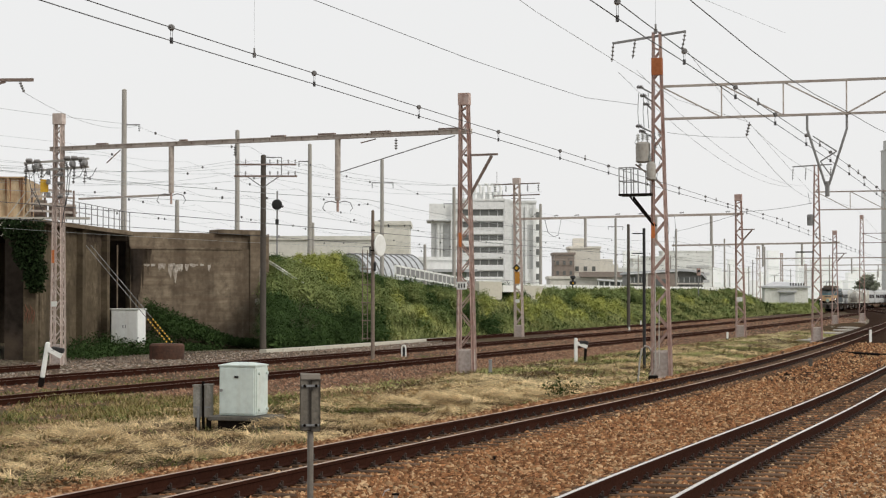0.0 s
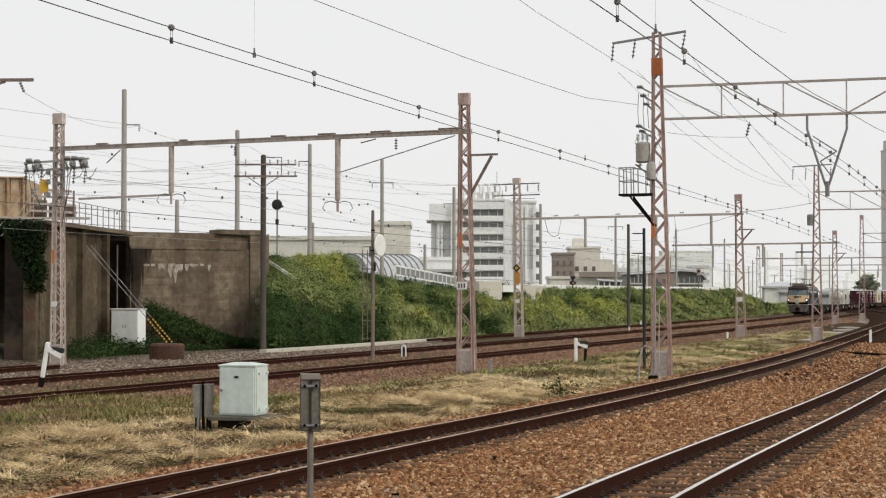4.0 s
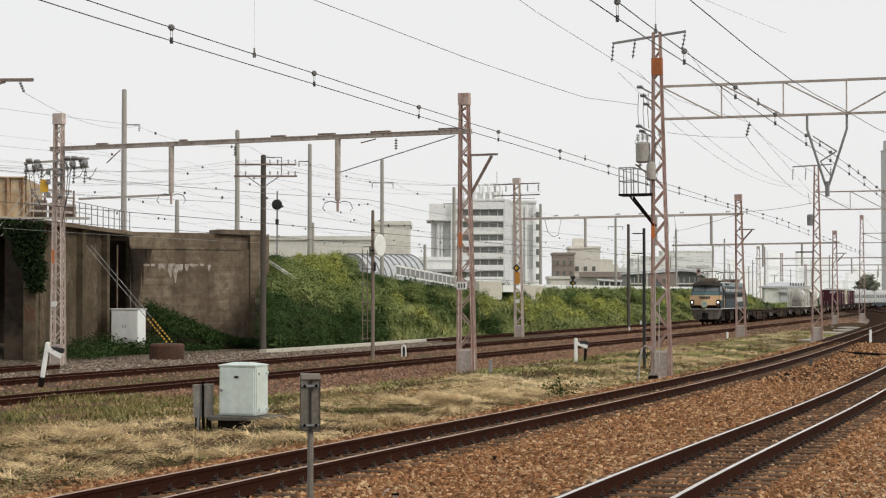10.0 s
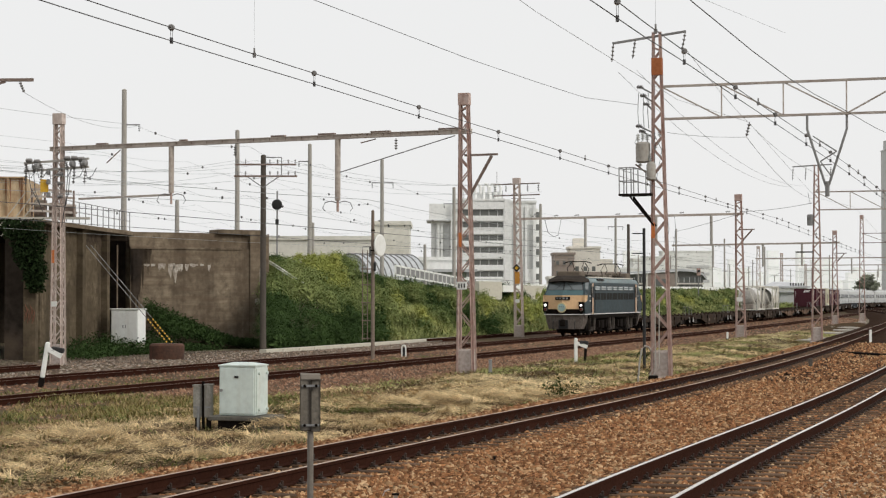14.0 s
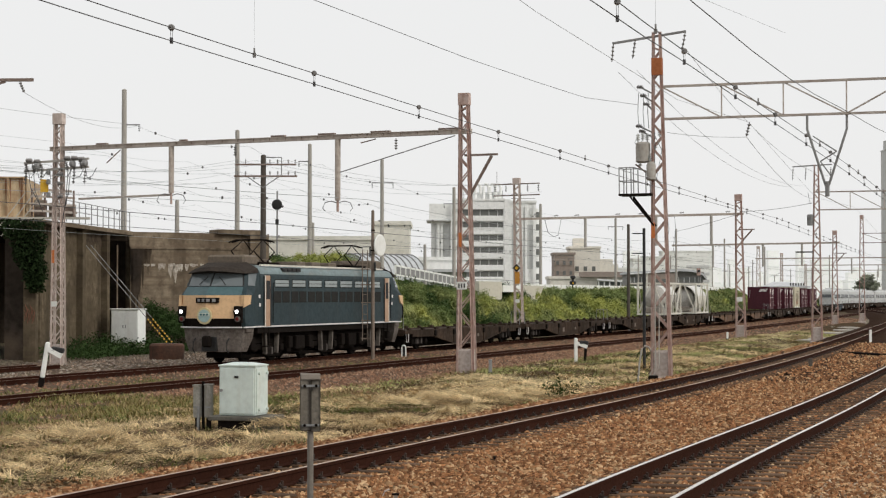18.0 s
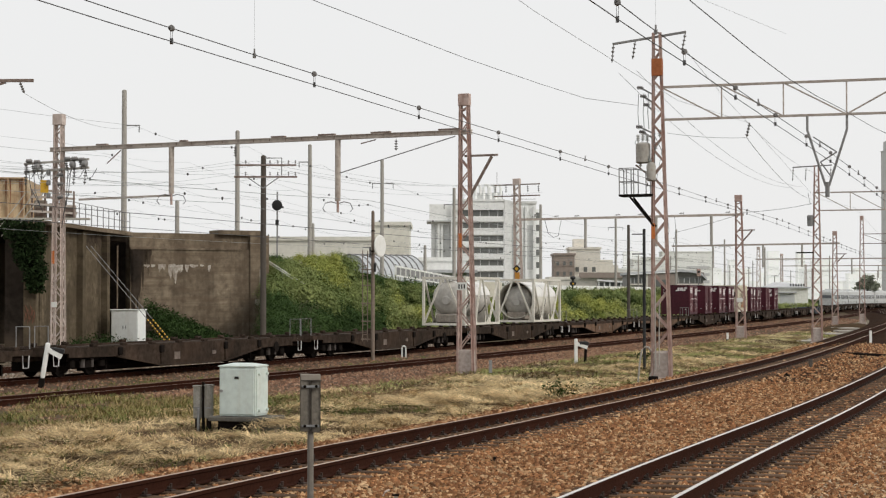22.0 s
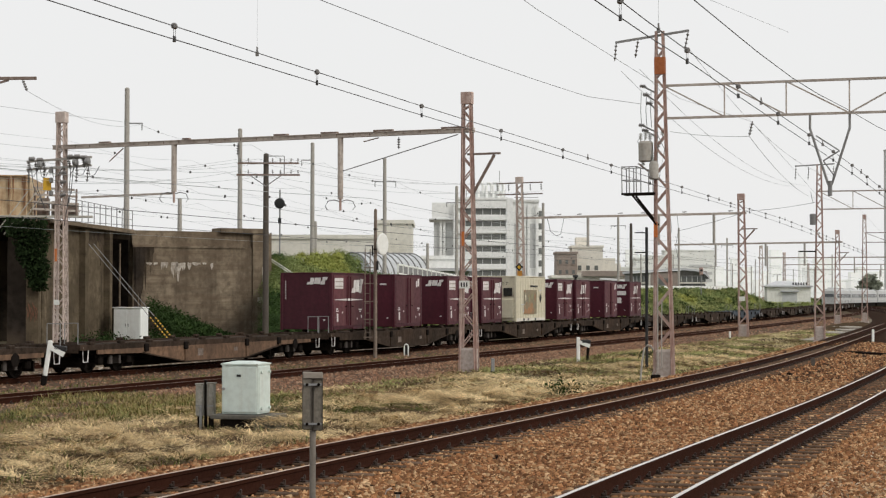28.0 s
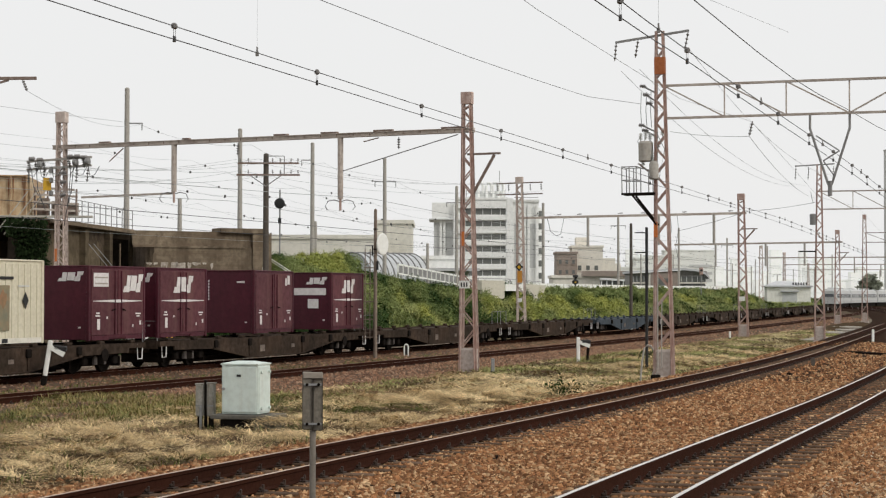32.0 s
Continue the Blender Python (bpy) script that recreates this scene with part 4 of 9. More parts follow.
for k, w, z1, ln in ((0.10, 0.03, 4.42, 0.16), (0.15, 0.02, 4.42, 0.2), (0.20, 0.018, 4.45, 0.5), (0.225, 0.02, 4.45, 0.4), (0.275, 0.035, 4.45, 0.95), (0.305, 0.03, 4.40, 1.0), (0.345, 0.022, 4.42, 0.6), (0.39, 0.02, 4.42, 0.45), (0.42, 0.05, 4.44, 0.16), (0.50, 0.02, 4.44, 0.14), (0.555, 0.014, 4.4, 0.4)):
    drip(k - 0.2 * w, 1.4 * w, z1, 1.15 * ln)


def soot(k, w, z1, length, wall=None, out=0.009):
    drip(k, w, z1, length, out, "soot", wall, "soot_streak", "dark ragged weathering run on the wall")


for k, w, z1, ln in ((0.0, 0.05, 5.28, 5.0), (0.03, 0.05, 5.28, 3.9), (0.06, 0.06, 5.28, 2.6), (0.10, 0.05, 5.28, 1.6)):
    soot(k, w, z1, ln)
for k, w, z1, ln in ((0.05, 0.10, 5.9, 1.0), (0.50, 0.12, 5.9, 1.5), (0.62, 0.06, 5.9, 2.6)):
    soot(k, w, z1, ln, (W_L, W_M), 0.02)
# black runs paint the shade of the corner onto the face wall
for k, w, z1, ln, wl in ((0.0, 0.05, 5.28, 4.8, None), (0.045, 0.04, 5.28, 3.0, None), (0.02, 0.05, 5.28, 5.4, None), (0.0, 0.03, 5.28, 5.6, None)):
    drip(k, w, z1, ln, 0.022 + 0.004 * (int(k * 100) % 5), "concrete_shade", wl, "soot_streak", "black run painting the shade in the corner of the walls")
drip(0.895, 0.05, 2.45, 0.6, 0.112)
drip(0.93, 0.02, 4.2, 2.6, 0.112)
# back wall in the shade-dark concrete, so the underpass reads black
part("recess_wall", slab((-46, 118.0), (-19.0, 117.0), 1.0, -0.5, 6.0), M["concrete_shade"], abut, "wall under the bridge, shade put into its colour")
# unseen pier, added to keep side light out of the underpass
part("far_pier", slab((-32, 90.0), (-26, 90.4), 3.0, -0.5, 6.0), M["concrete_shade"], abut, "unseen dark pier added to darken the space under the bridge")
part("column", slab((-19.0, 83.9), (-18.45, 83.9), 0.6, -0.5, 5.9), M["concrete_dark"], abut)

M["frame_pale"] = material("pale_rod_paint", (0.5, 0.48, 0.42), (0.36, 0.33, 0.28), 0.7)
M["wagon_grey"] = material("brown_grey_box_paint", (0.34, 0.30, 0.25), (0.2, 0.17, 0.14), 0.7, big=1.5, fine=9, amount=0.7)
M["girder"] = material("rusty_painted_girder", (0.62, 0.52, 0.35), (0.40, 0.25, 0.13), 0.8, 0.0, big=0.6, fine=4, amount=0.8, streak=((0.27, 0.10, 0.04), (3.2, 3.2, 0.3), 1.0))
M["rust_run"] = material("red_rust_run", (0.30, 0.115, 0.05), (0.18, 0.07, 0.035), 0.9, big=2, fine=12)
smear = Shape()
for i in range(7):
    x, z = -18.95 + 0.07 * i, 1.5 + 0.12 * math.sin(i * 2.1)
    smear.line([(x, 83.88, z), (x + 0.05, 83.88, z + 0.35), (x - 0.03, 83.88, z + 0.55 + 0.1 * (i % 3))], 0.012, 4)
part("paint_smear", smear, material("faded_red_smear", (0.24, 0.10, 0.06), (0.14, 0.07, 0.045), 0.9, big=4, fine=20), abut, "faded red paint smear")
bridge = thing("railway_bridge", "rusty plate girder bridge on a concrete abutment", "bridge", kind="structure")
B0, B1 = Vector((-44.0, 83.6, 0)), Vector((-19.35, 86.0, 0))
d = (B1 - B0).normalized()
side = Vector((-d.y, d.x, 0))
for o in (0.0, 6.0):
    gp = part("girder", Shape().add(wall_block(B0 + side * o, B1 + side * o, 0.12, 6.28, 8.12), BOX_FACES), M["girder"], bridge, "rust-streaked yellow-brown plate girder")
    for z in (8.14, 6.30):
        part("flange", Shape().beam(B0 + side * (o + 0.05) + Vector((0, 0, z)), B1 + side * (o + 0.05) + Vector((0, 0, z)), 0.42, 0.06), M["girder"], gp)
STIFF = Shape().box(0, 0, 6.33, 0.05, 0.17, 1.78).mesh("stiffener", M["girder"])
for i in range(26):
    p = B1 - d * (0.12 + i * 0.72) - side * 0.09
    part("stiffener", STIFF, None, bridge, m=pose(p.x, p.y, 0))
for i in range(22):
    p = B1 - d * (0.3 + i * 0.36 + 0.12 * math.sin(i * 2.7)) - side * 0.012
    ln = 0.5 + 0.9 * abs(math.sin(i * 1.9))
    w = 0.05 + 0.05 * abs(math.sin(i * 3.3))
    q = p - d * w
    part("rust_run", Shape().add([(p.x, p.y, 8.05), (q.x, q.y, 8.05), ((p.x + q.x) / 2, (p.y + q.y) / 2, 8.05 - ln)] + [(p.x + side.x * 0.01, p.y + side.y * 0.01, 8.05), (q.x + side.x * 0.01, q.y + side.y * 0.01, 8.05), ((p.x + q.x) / 2 + side.x * 0.01, (p.y + q.y) / 2 + side.y * 0.01, 8.05 - ln)], [(0, 1, 2), (5, 4, 3), (0, 3, 4, 1), (1, 4, 5, 2), (2, 5, 3, 0)]), M["rust_run"], bridge, "reddish rust run on the girder")
# deck carried far back, out of sight, to keep the space below dark
part("deck", Shape().add(wall_block(B0 + side * 0.15, B1 + side * 0.15, 32.0, 6.0, 6.26), BOX_FACES), M["dark_iron"], bridge)
part("end_plate", Shape().add(wall_block(B1, B1 + side * 6.0, 0.1, 6.28, 8.1), BOX_FACES), M["girder"], bridge)
part("ledge_beam", Shape().beam(B0 - side * 0.5 + Vector((0, 0, 6.18)), Vector((-16.4, 86.0, 6.24)), 0.5, 0.09), M["frame_pale"], bridge, "pale edge beam below the girder")
for k, (z, w) in enumerate(((6.62, 2.15), (6.95, 2.1), (7.3, 2.05), (7.62, 1.9))):
    part("rack_bar", Shape().beam((-19.25, 86.3, z), (-19.25 + w, 86.5, z - 0.1), 0.07, 0.10), M["beam_pale"], bridge)
for x in (-19.2, -18.6, -18.0, -17.25):
    part("rack_post", Shape().tube((x, 86.45, 6.25), (x, 86.45, 7.65 - 0.1 * (x > -18)), 0.045, n=8), M["steel_beam"], bridge)
for k, (x, z) in enumerate(((-20.6, 5.25), (-20.1, 5.35), (-19.6, 5.5))):
    part("stay_rod", Shape().tube((x, 84.2, z), (x + 1.55, 84.4, z + 2.1), 0.025, n=6), M["frame_pale"], bridge, "pale slanting rod")
part("walkway", slab((-18.6, 87.0), (-17.3, 104.0), 1.2, 6.02, 6.16), M["concrete"], bridge)

for k in range(3):
    cab = thing("relay_hut", "grey-brown steel relay box in the rack beside the bridge", "relay box")
    part("body", Shape().box(0, 0, 0, 0.55, 0.5, 0.9 - 0.15 * k, bevel=0.03), M["wagon_grey"], cab)
    part("louvre", Shape().box(0, -0.26, 0.15, 0.4, 0.04, 0.4), M["steel_beam"], cab)
    cab.matrix_world = pose(-18.88 + k * 0.68, 86.85, 6.25, 0, 0, 5)
plate = thing("yellow_plate", "plain yellow warning plate on the lattice mast", "sign")
part("plate", Shape().box(0, 0, 0, 0.34, 0.03, 0.56, bevel=0.01), M["yellow"], plate)
plate.matrix_world = pose(-17.02, 79.0, 7.05, 0, 0, 8)

handrail = thing("handrail", "thin grey pipe handrail along the wall top", "railing")
for i in range(14):
    a = i / 13
    p = Vector((-18.55 + 0.95 * a, 88 + 16 * a, WALL_TOP + 0.02))
    part("post", Shape().tube(p, p + Vector((0, 0, 1.05)), 0.025, n=6), M["steel_grey"], handrail)
for z in (0.55, 1.05):
    part("rail_bar", Shape().tube((-18.55, 88, WALL_TOP + 0.02 + z), (-17.6, 104, WALL_TOP + 0.02 + z), 0.02, n=6), M["steel_grey"], handrail)

# ---- masts and gantries ----


def lattice_mast(base, height, w0, w1, turn, mat, label, foot=0.95, footing=True, cap=True, deep=None, group="lattice masts", pieces=True, lean=0.0):
    """Four angle legs laced on all sides, tapering from w0 to w1; foot is the height of its concrete block; lean in degrees."""
    t = thing("lattice_mast", label, "mast", m=Matrix.Translation(base) @ Matrix.Rotation(radians(lean), 4, "Y") @ Matrix.Rotation(turn, 4, "Z"), group=group)
    r = (deep or 0.55)
    for a, b in ((-1, -1), (1, -1), (1, 1), (-1, 1)):
        leg = Shape()
        p, q = Vector((a * w0 / 2, b * w0 / 2 * r, 0.0)), Vector((a * w1 / 2, b * w1 / 2 * r, height))
        wide = min(0.10, w1 * 0.32)
        inward = Vector((-a * wide / 2, 0, 0))
        leg.beam(p + inward, q + inward, wide, 0.014)
        leg.beam(p + Vector((0, -b * 0.04, 0)), q + Vector((0, -b * 0.04, 0)), 0.014, 0.08)
        part("leg", leg, mat, t)
    top = height - 0.5

    def corner(a, b, z):
        k = (z - foot * 0.6) / (height - foot * 0.6)
        w = w0 + (w1 - w0) * k
        return Vector((a * w / 2, b * w / 2 * r, z))
    steps = [foot]
    while steps[-1] < top:
        k = (steps[-1] - foot) / (height - foot)
        steps.append(min(top, steps[-1] + (1.12 if pieces else 1.5) * (w0 + (w1 - w0) * k)))
    for f, (c0, c1) in enumerate((((-1, -1), (1, -1)), ((1, -1), (1, 1)), ((1, 1), (-1, 1)), ((-1, 1), (-1, -1)))):
        lace = Shape()
        for i, (z0, z1) in enumerate(zip(steps[:-1], steps[1:])):
            if pieces:
                lace = Shape()
            u, v = (c0, c1) if i % 2 == (f > 1) else (c1, c0)
            lace.beam(corner(*u, z0), corner(*v, z1), 0.010, 0.055)
            if pieces:
                part("lacing_bar", lace, mat, t)
        if not pieces:
            tagged(part("lacing", lace, mat, t), kind="stuff")
    if cap:
        part("cap", Shape().box(0, 0, height - 0.45, w1 + 0.10, w1 * r + 0.10, 0.47, bevel=0.01), mat, t)
    if footing:
        part("footing", Shape().box(0, 0, -0.3, w0 - 0.03, w0 * r - 0.03, foot + 0.3, bevel=0.06).box(0, 0, -0.3, w0 + 0.2, w0 * r + 0.25, 0.36, bevel=0.05), M["footing"], t, "worn pinkish concrete footing")
    return t


def insulator(t, p, q, n=5, r=0.085, mat="insulator"):
    """A string of discs from p to q, a part of the thing t."""
    p, q = Vector(p), Vector(q)
    sh = Shape().tube(p, q, 0.018, n=6)
    d = (q - p).normalized()
    for i in range(n):
        c = p.lerp(q, (i + 0.8) / (n + 0.6))
        sh.tube(c, c + d * 0.05, r, r * 0.45, n=10)
    return part("insulator", sh, M[mat], t)


def bracket(t, z, reach, mat, side=1, drop=1.2):
    part("bracket", Shape().beam((side * 0.0, 0, z), (side * reach, 0, z), 0.09, 0.08), mat, t)
    part("brace", Shape().beam((side * 0.12, 0, z - drop), (side * reach * 0.82, 0, z - 0.05), 0.08, 0.1), mat, t)


# gantry over the freight tracks, nearest
TURN1 = heading(-1.5) + math.pi / 2
pa, pb = at(-1.8, -8.05, -0.36), at(-1.2, 10.75, -0.36)
ma = lattice_mast(pa, 10.78, 0.60, 0.38, TURN1, M["steel"], "tall lattice steel mast, pale pink paint over rust, by the abutment")
mb = lattice_mast(pb, 10.85, 0.68, 0.34, TURN1, M["steel_red"], "tall lattice steel mast in faded reddish paint with orange band", lean=-0.45)
bracket(mb, 8.45, 1.35, M["steel_beam"], 1, 1.7)
part("orange_band", Shape().box(-0.17, -0.165, 4.9, 0.13, 0.03, 0.55), M["orange"], mb, "orange reflective band")
part("sign_plate", Shape().box(-0.05, -0.32, 3.25, 0.42, 0.03, 0.30), M["white"], mb, "small white sign plate")
for k in range(3):
    part("marking", Shape().box(-0.16 + k * 0.11, -0.338, 3.31, 0.05, 0.01, 0.17), M["black"], mb)
part("sign_plate", Shape().box(0, -0.32, 2.55, 0.26, 0.03, 0.22), M["white"], ma, "small white sign plate")
part("orange_band", Shape().box(-0.17, -0.165, 4.4, 0.13, 0.03, 0.55), M["orange"], ma, "orange reflective band")
for z in (8.75, 8.4):
    part("cross_arm", Shape().beam((-1.6, -0.2, z - 0.06), (1.6, -0.2, z + 0.06), 0.09, 0.09), M["pole"], ma)
for x in (-1.25, -0.6, 0.75, 1.2):
    insulator(ma, (x * 1.2, -0.2, 8.38), (x * 1.2 - 0.05, -0.2, 7.75), 4)
for x, z in ((-1.3, 8.1), (-0.9, 8.05), (0.6, 8.15), (0.95, 8.15), (1.3, 8.1)):
    insulator(ma, (x - 0.18, -0.3, z + 0.7), (x + 0.18, -0.3, z + 0.7), 3, 0.10)
for x, z in ((-1.5, 8.75), (-1.15, 8.7), (-0.75, 8.72), (0.5, 8.78), (0.85, 8.8), (1.2, 8.82)):
    insulator(ma, (x, -0.25, z - 0.05), (x + 0.1, -0.25, z - 0.45), 4, 0.085)
for x, z in ((-1.0, 8.55), (0.75, 8.6), (1.35, 8.62)):
    part("terminal", Shape().lathe((x, -0.3, z), (1, 0, 0), [(0, 0.06), (0.04, 0.14), (0.2, 0.14), (0.24, 0.06)], 12), M["steel_grey"], ma)
for k in range(6):
    x = -1.5 + 0.6 * k
    part("jumper", Shape().line([(x, -0.3, 8.45), (x + 0.12, -0.34, 8.1 - 0.06 * (k % 3)), (x + 0.35, -0.34, 8.05), (x + 0.55, -0.3, 8.4)], 0.014), M["wire"], ma)
for x, z0, z1 in ((-1.35, 8.4, 6.9), (-1.1, 8.4, 6.6), (0.75, 8.4, 6.4), (0.62, 8.35, 5.9)):
    part("down_lead", Shape().line([(x, -0.25, z0), (x * 0.9, -0.3, (z0 + z1) / 2), (x * 0.55, -0.3, z1)], 0.016), M["wire"], ma)
for z in (7.2, 7.75, 8.15):
    part("terminal", Shape().lathe((-0.35, -0.25, z), (0, 0, 1), [(0, 0.04), (0.03, 0.09), (0.2, 0.09), (0.23, 0.04)], 12), M["steel_grey"], ma)
    insulator(ma, (0.1, -0.3, z), (0.42, -0.3, z + 0.05), 3, 0.09)
beam1 = thing("gantry_beam", "weathered steel box beam spanning the freight tracks", "gantry beam")
qa, qb = at(-1.8, -8.45, 8.92), at(-1.2, 10.95, 9.03)
part("box_beam", Shape().beam(qa, qb, 0.16, 0.12).beam(qa + Vector((0, 0, 0.075)), qb + Vector((0, 0, 0.075)), 0.24, 0.03).beam(qa - Vector((0, 0, 0.075)), qb - Vector((0, 0, 0.075)), 0.24, 0.03), M["beam_pale"], beam1)
for i in range(26):
    c = qa.lerp(qb, 0.02 + i * 0.0375)
    part("web_plate", Shape().beam(c - Vector((0, 0.09, 0.05)), c + Vector((0, -0.09, 0.05)), 0.05, 0.03), M["steel_beam"], beam1)
for k, w in ((0.12, 0.5), (0.33, 0.3), (0.55, 0.6), (0.66, 0.7), (0.78, 0.8), (0.93, 0.9)):
    c, e = qa.lerp(qb, k), qa.lerp(qb, k + w / 19.0)
    part("splice_plate", Shape().beam(c + Vector((0, 0, 0.13)), e + Vector((0, 0, 0.13)), 0.2, 0.06), M["steel_beam"], beam1)
for k, ln in ((0.3075, 2.05), (0.7035, 2.55)):
    p = qa.lerp(qb, k)
    part("drop_post", Shape().tube(p - Vector((0, 0, 0.1)), p - Vector((0, 0, ln)), 0.115, 0.11, n=12), M["beam_pale"], beam1)
    for e in (-1, 1):
        part("hook_arm", Shape().line([p - Vector((0, 0, ln + 0.1)), p + Vector((e * 0.25, 0, -ln - 0.02)), p + Vector((e * 0.5, 0, -ln - 0.08)), p + Vector((e * 0.6, 0, -ln - 0.3)), p + Vector((e * 0.5, 0, -ln - 0.42))], 0.022, 6), M["steel_grey"], beam1)
    part("post_foot", Shape().tube(p - Vector((0, 0, ln - 0.05)), p - Vector((0, 0, ln + 0.45)), 0.05, n=8), M["steel_red"], beam1)
part("stay_bar", Shape().beam(qa.lerp(qb, 0.074) - Vector((0, 0, 2.17)), qa.lerp(qb, 0.3075) - Vector((0, 0, 2.11)), 0.085), M["beam_pale"], beam1)
part("stay_bar", Shape().beam(qa.lerp(qb, 0.7035) - Vector((0, 0, 1.45)), qa.lerp(qb, 0.965) - Vector((0, 0, 0.15)), 0.035), M["steel_grey"], beam1)
for k in (0.463, 0.835):
    p = qa.lerp(qb, k)
    insulator(beam1, p - Vector((0, 0, 0.15)), p - Vector((0.0, 0, 0.62)), 4, 0.075)
for k, ln, tip in ((0.18, 0.7, 0.9), (0.79, 0.3, 0.6)):
    p = qa.lerp(qb, k)
    part("pull_off_arm", Shape().tube(p - Vector((0, 0, 0.15)), p - Vector((0.6, -0.1, ln)), 0.025, n=6), M["steel_beam"], beam1)

# second gantry along the freight tracks
TURN2 = heading(-60) + math.pi / 2
mi = lattice_mast(Vector((5.38, 130.8, -0.36)), 11.3, 0.62, 0.42, TURN2, M["steel"], "lattice steel mast at the foot of the green bank", lean=-0.9)
me_ = lattice_mast(Vector((20.74, 129.0, -0.36)), 10.05, 0.66, 0.40, TURN2, M["steel_red"], "lattice steel mast with worn red paint in the grass", lean=-0.9)
bracket(me_, 7.6, 1.1, M["steel_beam"], 1, 0.9)
part("sign_plate", Shape().box(0, -0.3, 2.6, 0.4, 0.03, 0.3), M["white"], me_, "small white sign plate")
part("sign_plate", Shape().box(0, -0.3, 2.5, 0.3, 0.03, 0.25), M["white"], mi, "small white sign plate")
part("warning_plate", Shape().box(0, -0.25, 3.85, 0.34, 0.03, 0.85), M["orange_sign"], mi, "small orange warning plate")
for z, w in ((10.9, 1.7), (10.1, 1.7)):
    part("cross_arm", Shape().beam((-w, 0, z), (w, 0, z), 0.08), M["steel_beam"], mi)
for x in (-1.6, -0.8, 0.8, 1.6):
    insulator(mi, (x, 0, 10.85), (x, 0, 10.35), 3)
part("warning_plate", Shape().loft([[(0.29 * x, -0.34 - d, 4.95 + 0.29 * z) for x, z in ((0, -1), (1, 0), (0, 1), (-1, 0))] for d in (0.0, 0.03)]), M["black"], mi, "black diamond warning plate")
part("warning_face", Shape().loft([[(0.14 * x, -0.375 - d, 4.95 + 0.14 * z) for x, z in ((0, -1), (1, 0), (0, 1), (-1, 0))] for d in (0.0, 0.012)]), M["yellow"], mi, "yellow centre of the warning plate")
beam2 = thing("gantry_beam", "steel tube beam spanning the freight tracks farther along", "gantry beam")
q2a, q2b = Vector((5.1, 130.8, 8.05)), Vector((20.95, 129.0, 8.35))
part("box_beam", Shape().beam(q2a, q2b, 0.16, 0.16), M["beam_pale"], beam2)
for k in (0.31, 0.62, 0.86):
    p = q2a.lerp(q2b, k)
    part("drop_post", Shape().tube(p, p - Vector((0, 0, 2.1)), 0.10, n=10), M["pole"], beam2)

for k in (0.08, 0.18, 0.27, 0.45, 0.55, 0.73, 0.93):
    p = q2a.lerp(q2b, k)
    insulator(beam2, p + Vector((-0.15, 0, 0.16)), p + Vector((0.2, 0, 0.2)), 3, 0.07)
part("slack_loop", Shape().line([q2a.lerp(q2b, 0.13), q2a.lerp(q2b, 0.145) - Vector((0, 0, 1.0)), q2a.lerp(q2b, 0.17) - Vector((0, 0, 1.3)), q2a.lerp(q2b, 0.19) - Vector((0, 0, 1.2)), q2a.lerp(q2b, 0.205)], 0.02), M["wire"], beam2)
for k in (0.67, 0.70):
    p = q2a.lerp(q2b, k)
    part("down_lead", Shape().line([p, p + Vector((0.1, 0, -1.0)), p + Vector((-0.1, 0, -2.2)), p + Vector((0.05, 0, -3.0))], 0.014), M["wire"], beam2)

# masts and trusses over the passenger tracks


def truss(name, p, q, z1, z0, bays, mat, label, thick=0.075):
    t = thing(name, label, "gantry truss")
    a1, b1 = Vector((p.x, p.y, z1)), Vector((q.x, q.y, z1))
    a0, b0 = Vector((p.x, p.y, z0)), Vector((q.x, q.y, z0))
    part("top_chord", Shape().beam(a1, b1, thick, thick), mat, t)
    part("bottom_chord", Shape().beam(a0, b0, thick, thick), mat, t)
    for i in range(1, bays + 1):
        k = i / bays
        part("strut", Shape().beam(a1.lerp(b1, k), a0.lerp(b0, k), thick * 0.55), mat, t)
        k0 = (i - 1) / bays
        hi, lo = (k0, k) if i <= bays // 2 else (k, k0)
        part("diagonal", Shape().beam(a1.lerp(b1, hi), a0.lerp(b0, lo), thick * 0.6), mat, t)
    return t


def hanger(t, p, z, w, drop):
    """A V-shaped hanging frame under a truss."""
    d = Vector((0.955, -0.296, 0))
    l, r, e = p - d * w / 2 + Vector((0, 0, z)), p + d * w / 2 + Vector((0, 0, z)), p + Vector((0, 0, z - drop))
    for a in (l, r):
        part("hanger_bar", Shape().tube(a, a - Vector((0, 0, drop * 0.2)), 0.04, n=8).tube(a - Vector((0, 0, drop * 0.2)), e + (a - p - Vector((0, 0, z))) * 0.08, 0.04, n=8), M["steel_grey"], t)
    for k0, k1 in ((0.3, 0.52), (0.66, 0.52), (0.66, 0.85)):
        part("hanger_brace", Shape().beam(l.lerp(e, k0), r.lerp(e, k1), 0.04), M["steel_grey"], t)
    part("hanger_foot", Shape().tube(e + Vector((0, 0, 0.12)), e - Vector((0, 0, 0.35)), 0.07, n=8), M["steel_grey"], t)


TURN3 = by_heading(41) + math.pi / 2
pc = Vector((7.02, 59.5, 0.0))
across = Vector((0.945, -0.327, 0))
mc = lattice_mast(pc, 11.15, 0.60, 0.23, TURN3 + math.pi, M["steel_red"], "tall lattice mast in faded red paint carrying a transformer", lean=-0.7, foot=0.9, deep=0.6, cap=False)
part("rust_band", Shape().box(0, 0, 9.75, 0.34, 0.24, 0.55), material("bright_rust", (0.42, 0.14, 0.05), (0.3, 0.09, 0.03), 0.8, big=3, fine=15), mc, "bright rusty plate round the mast")
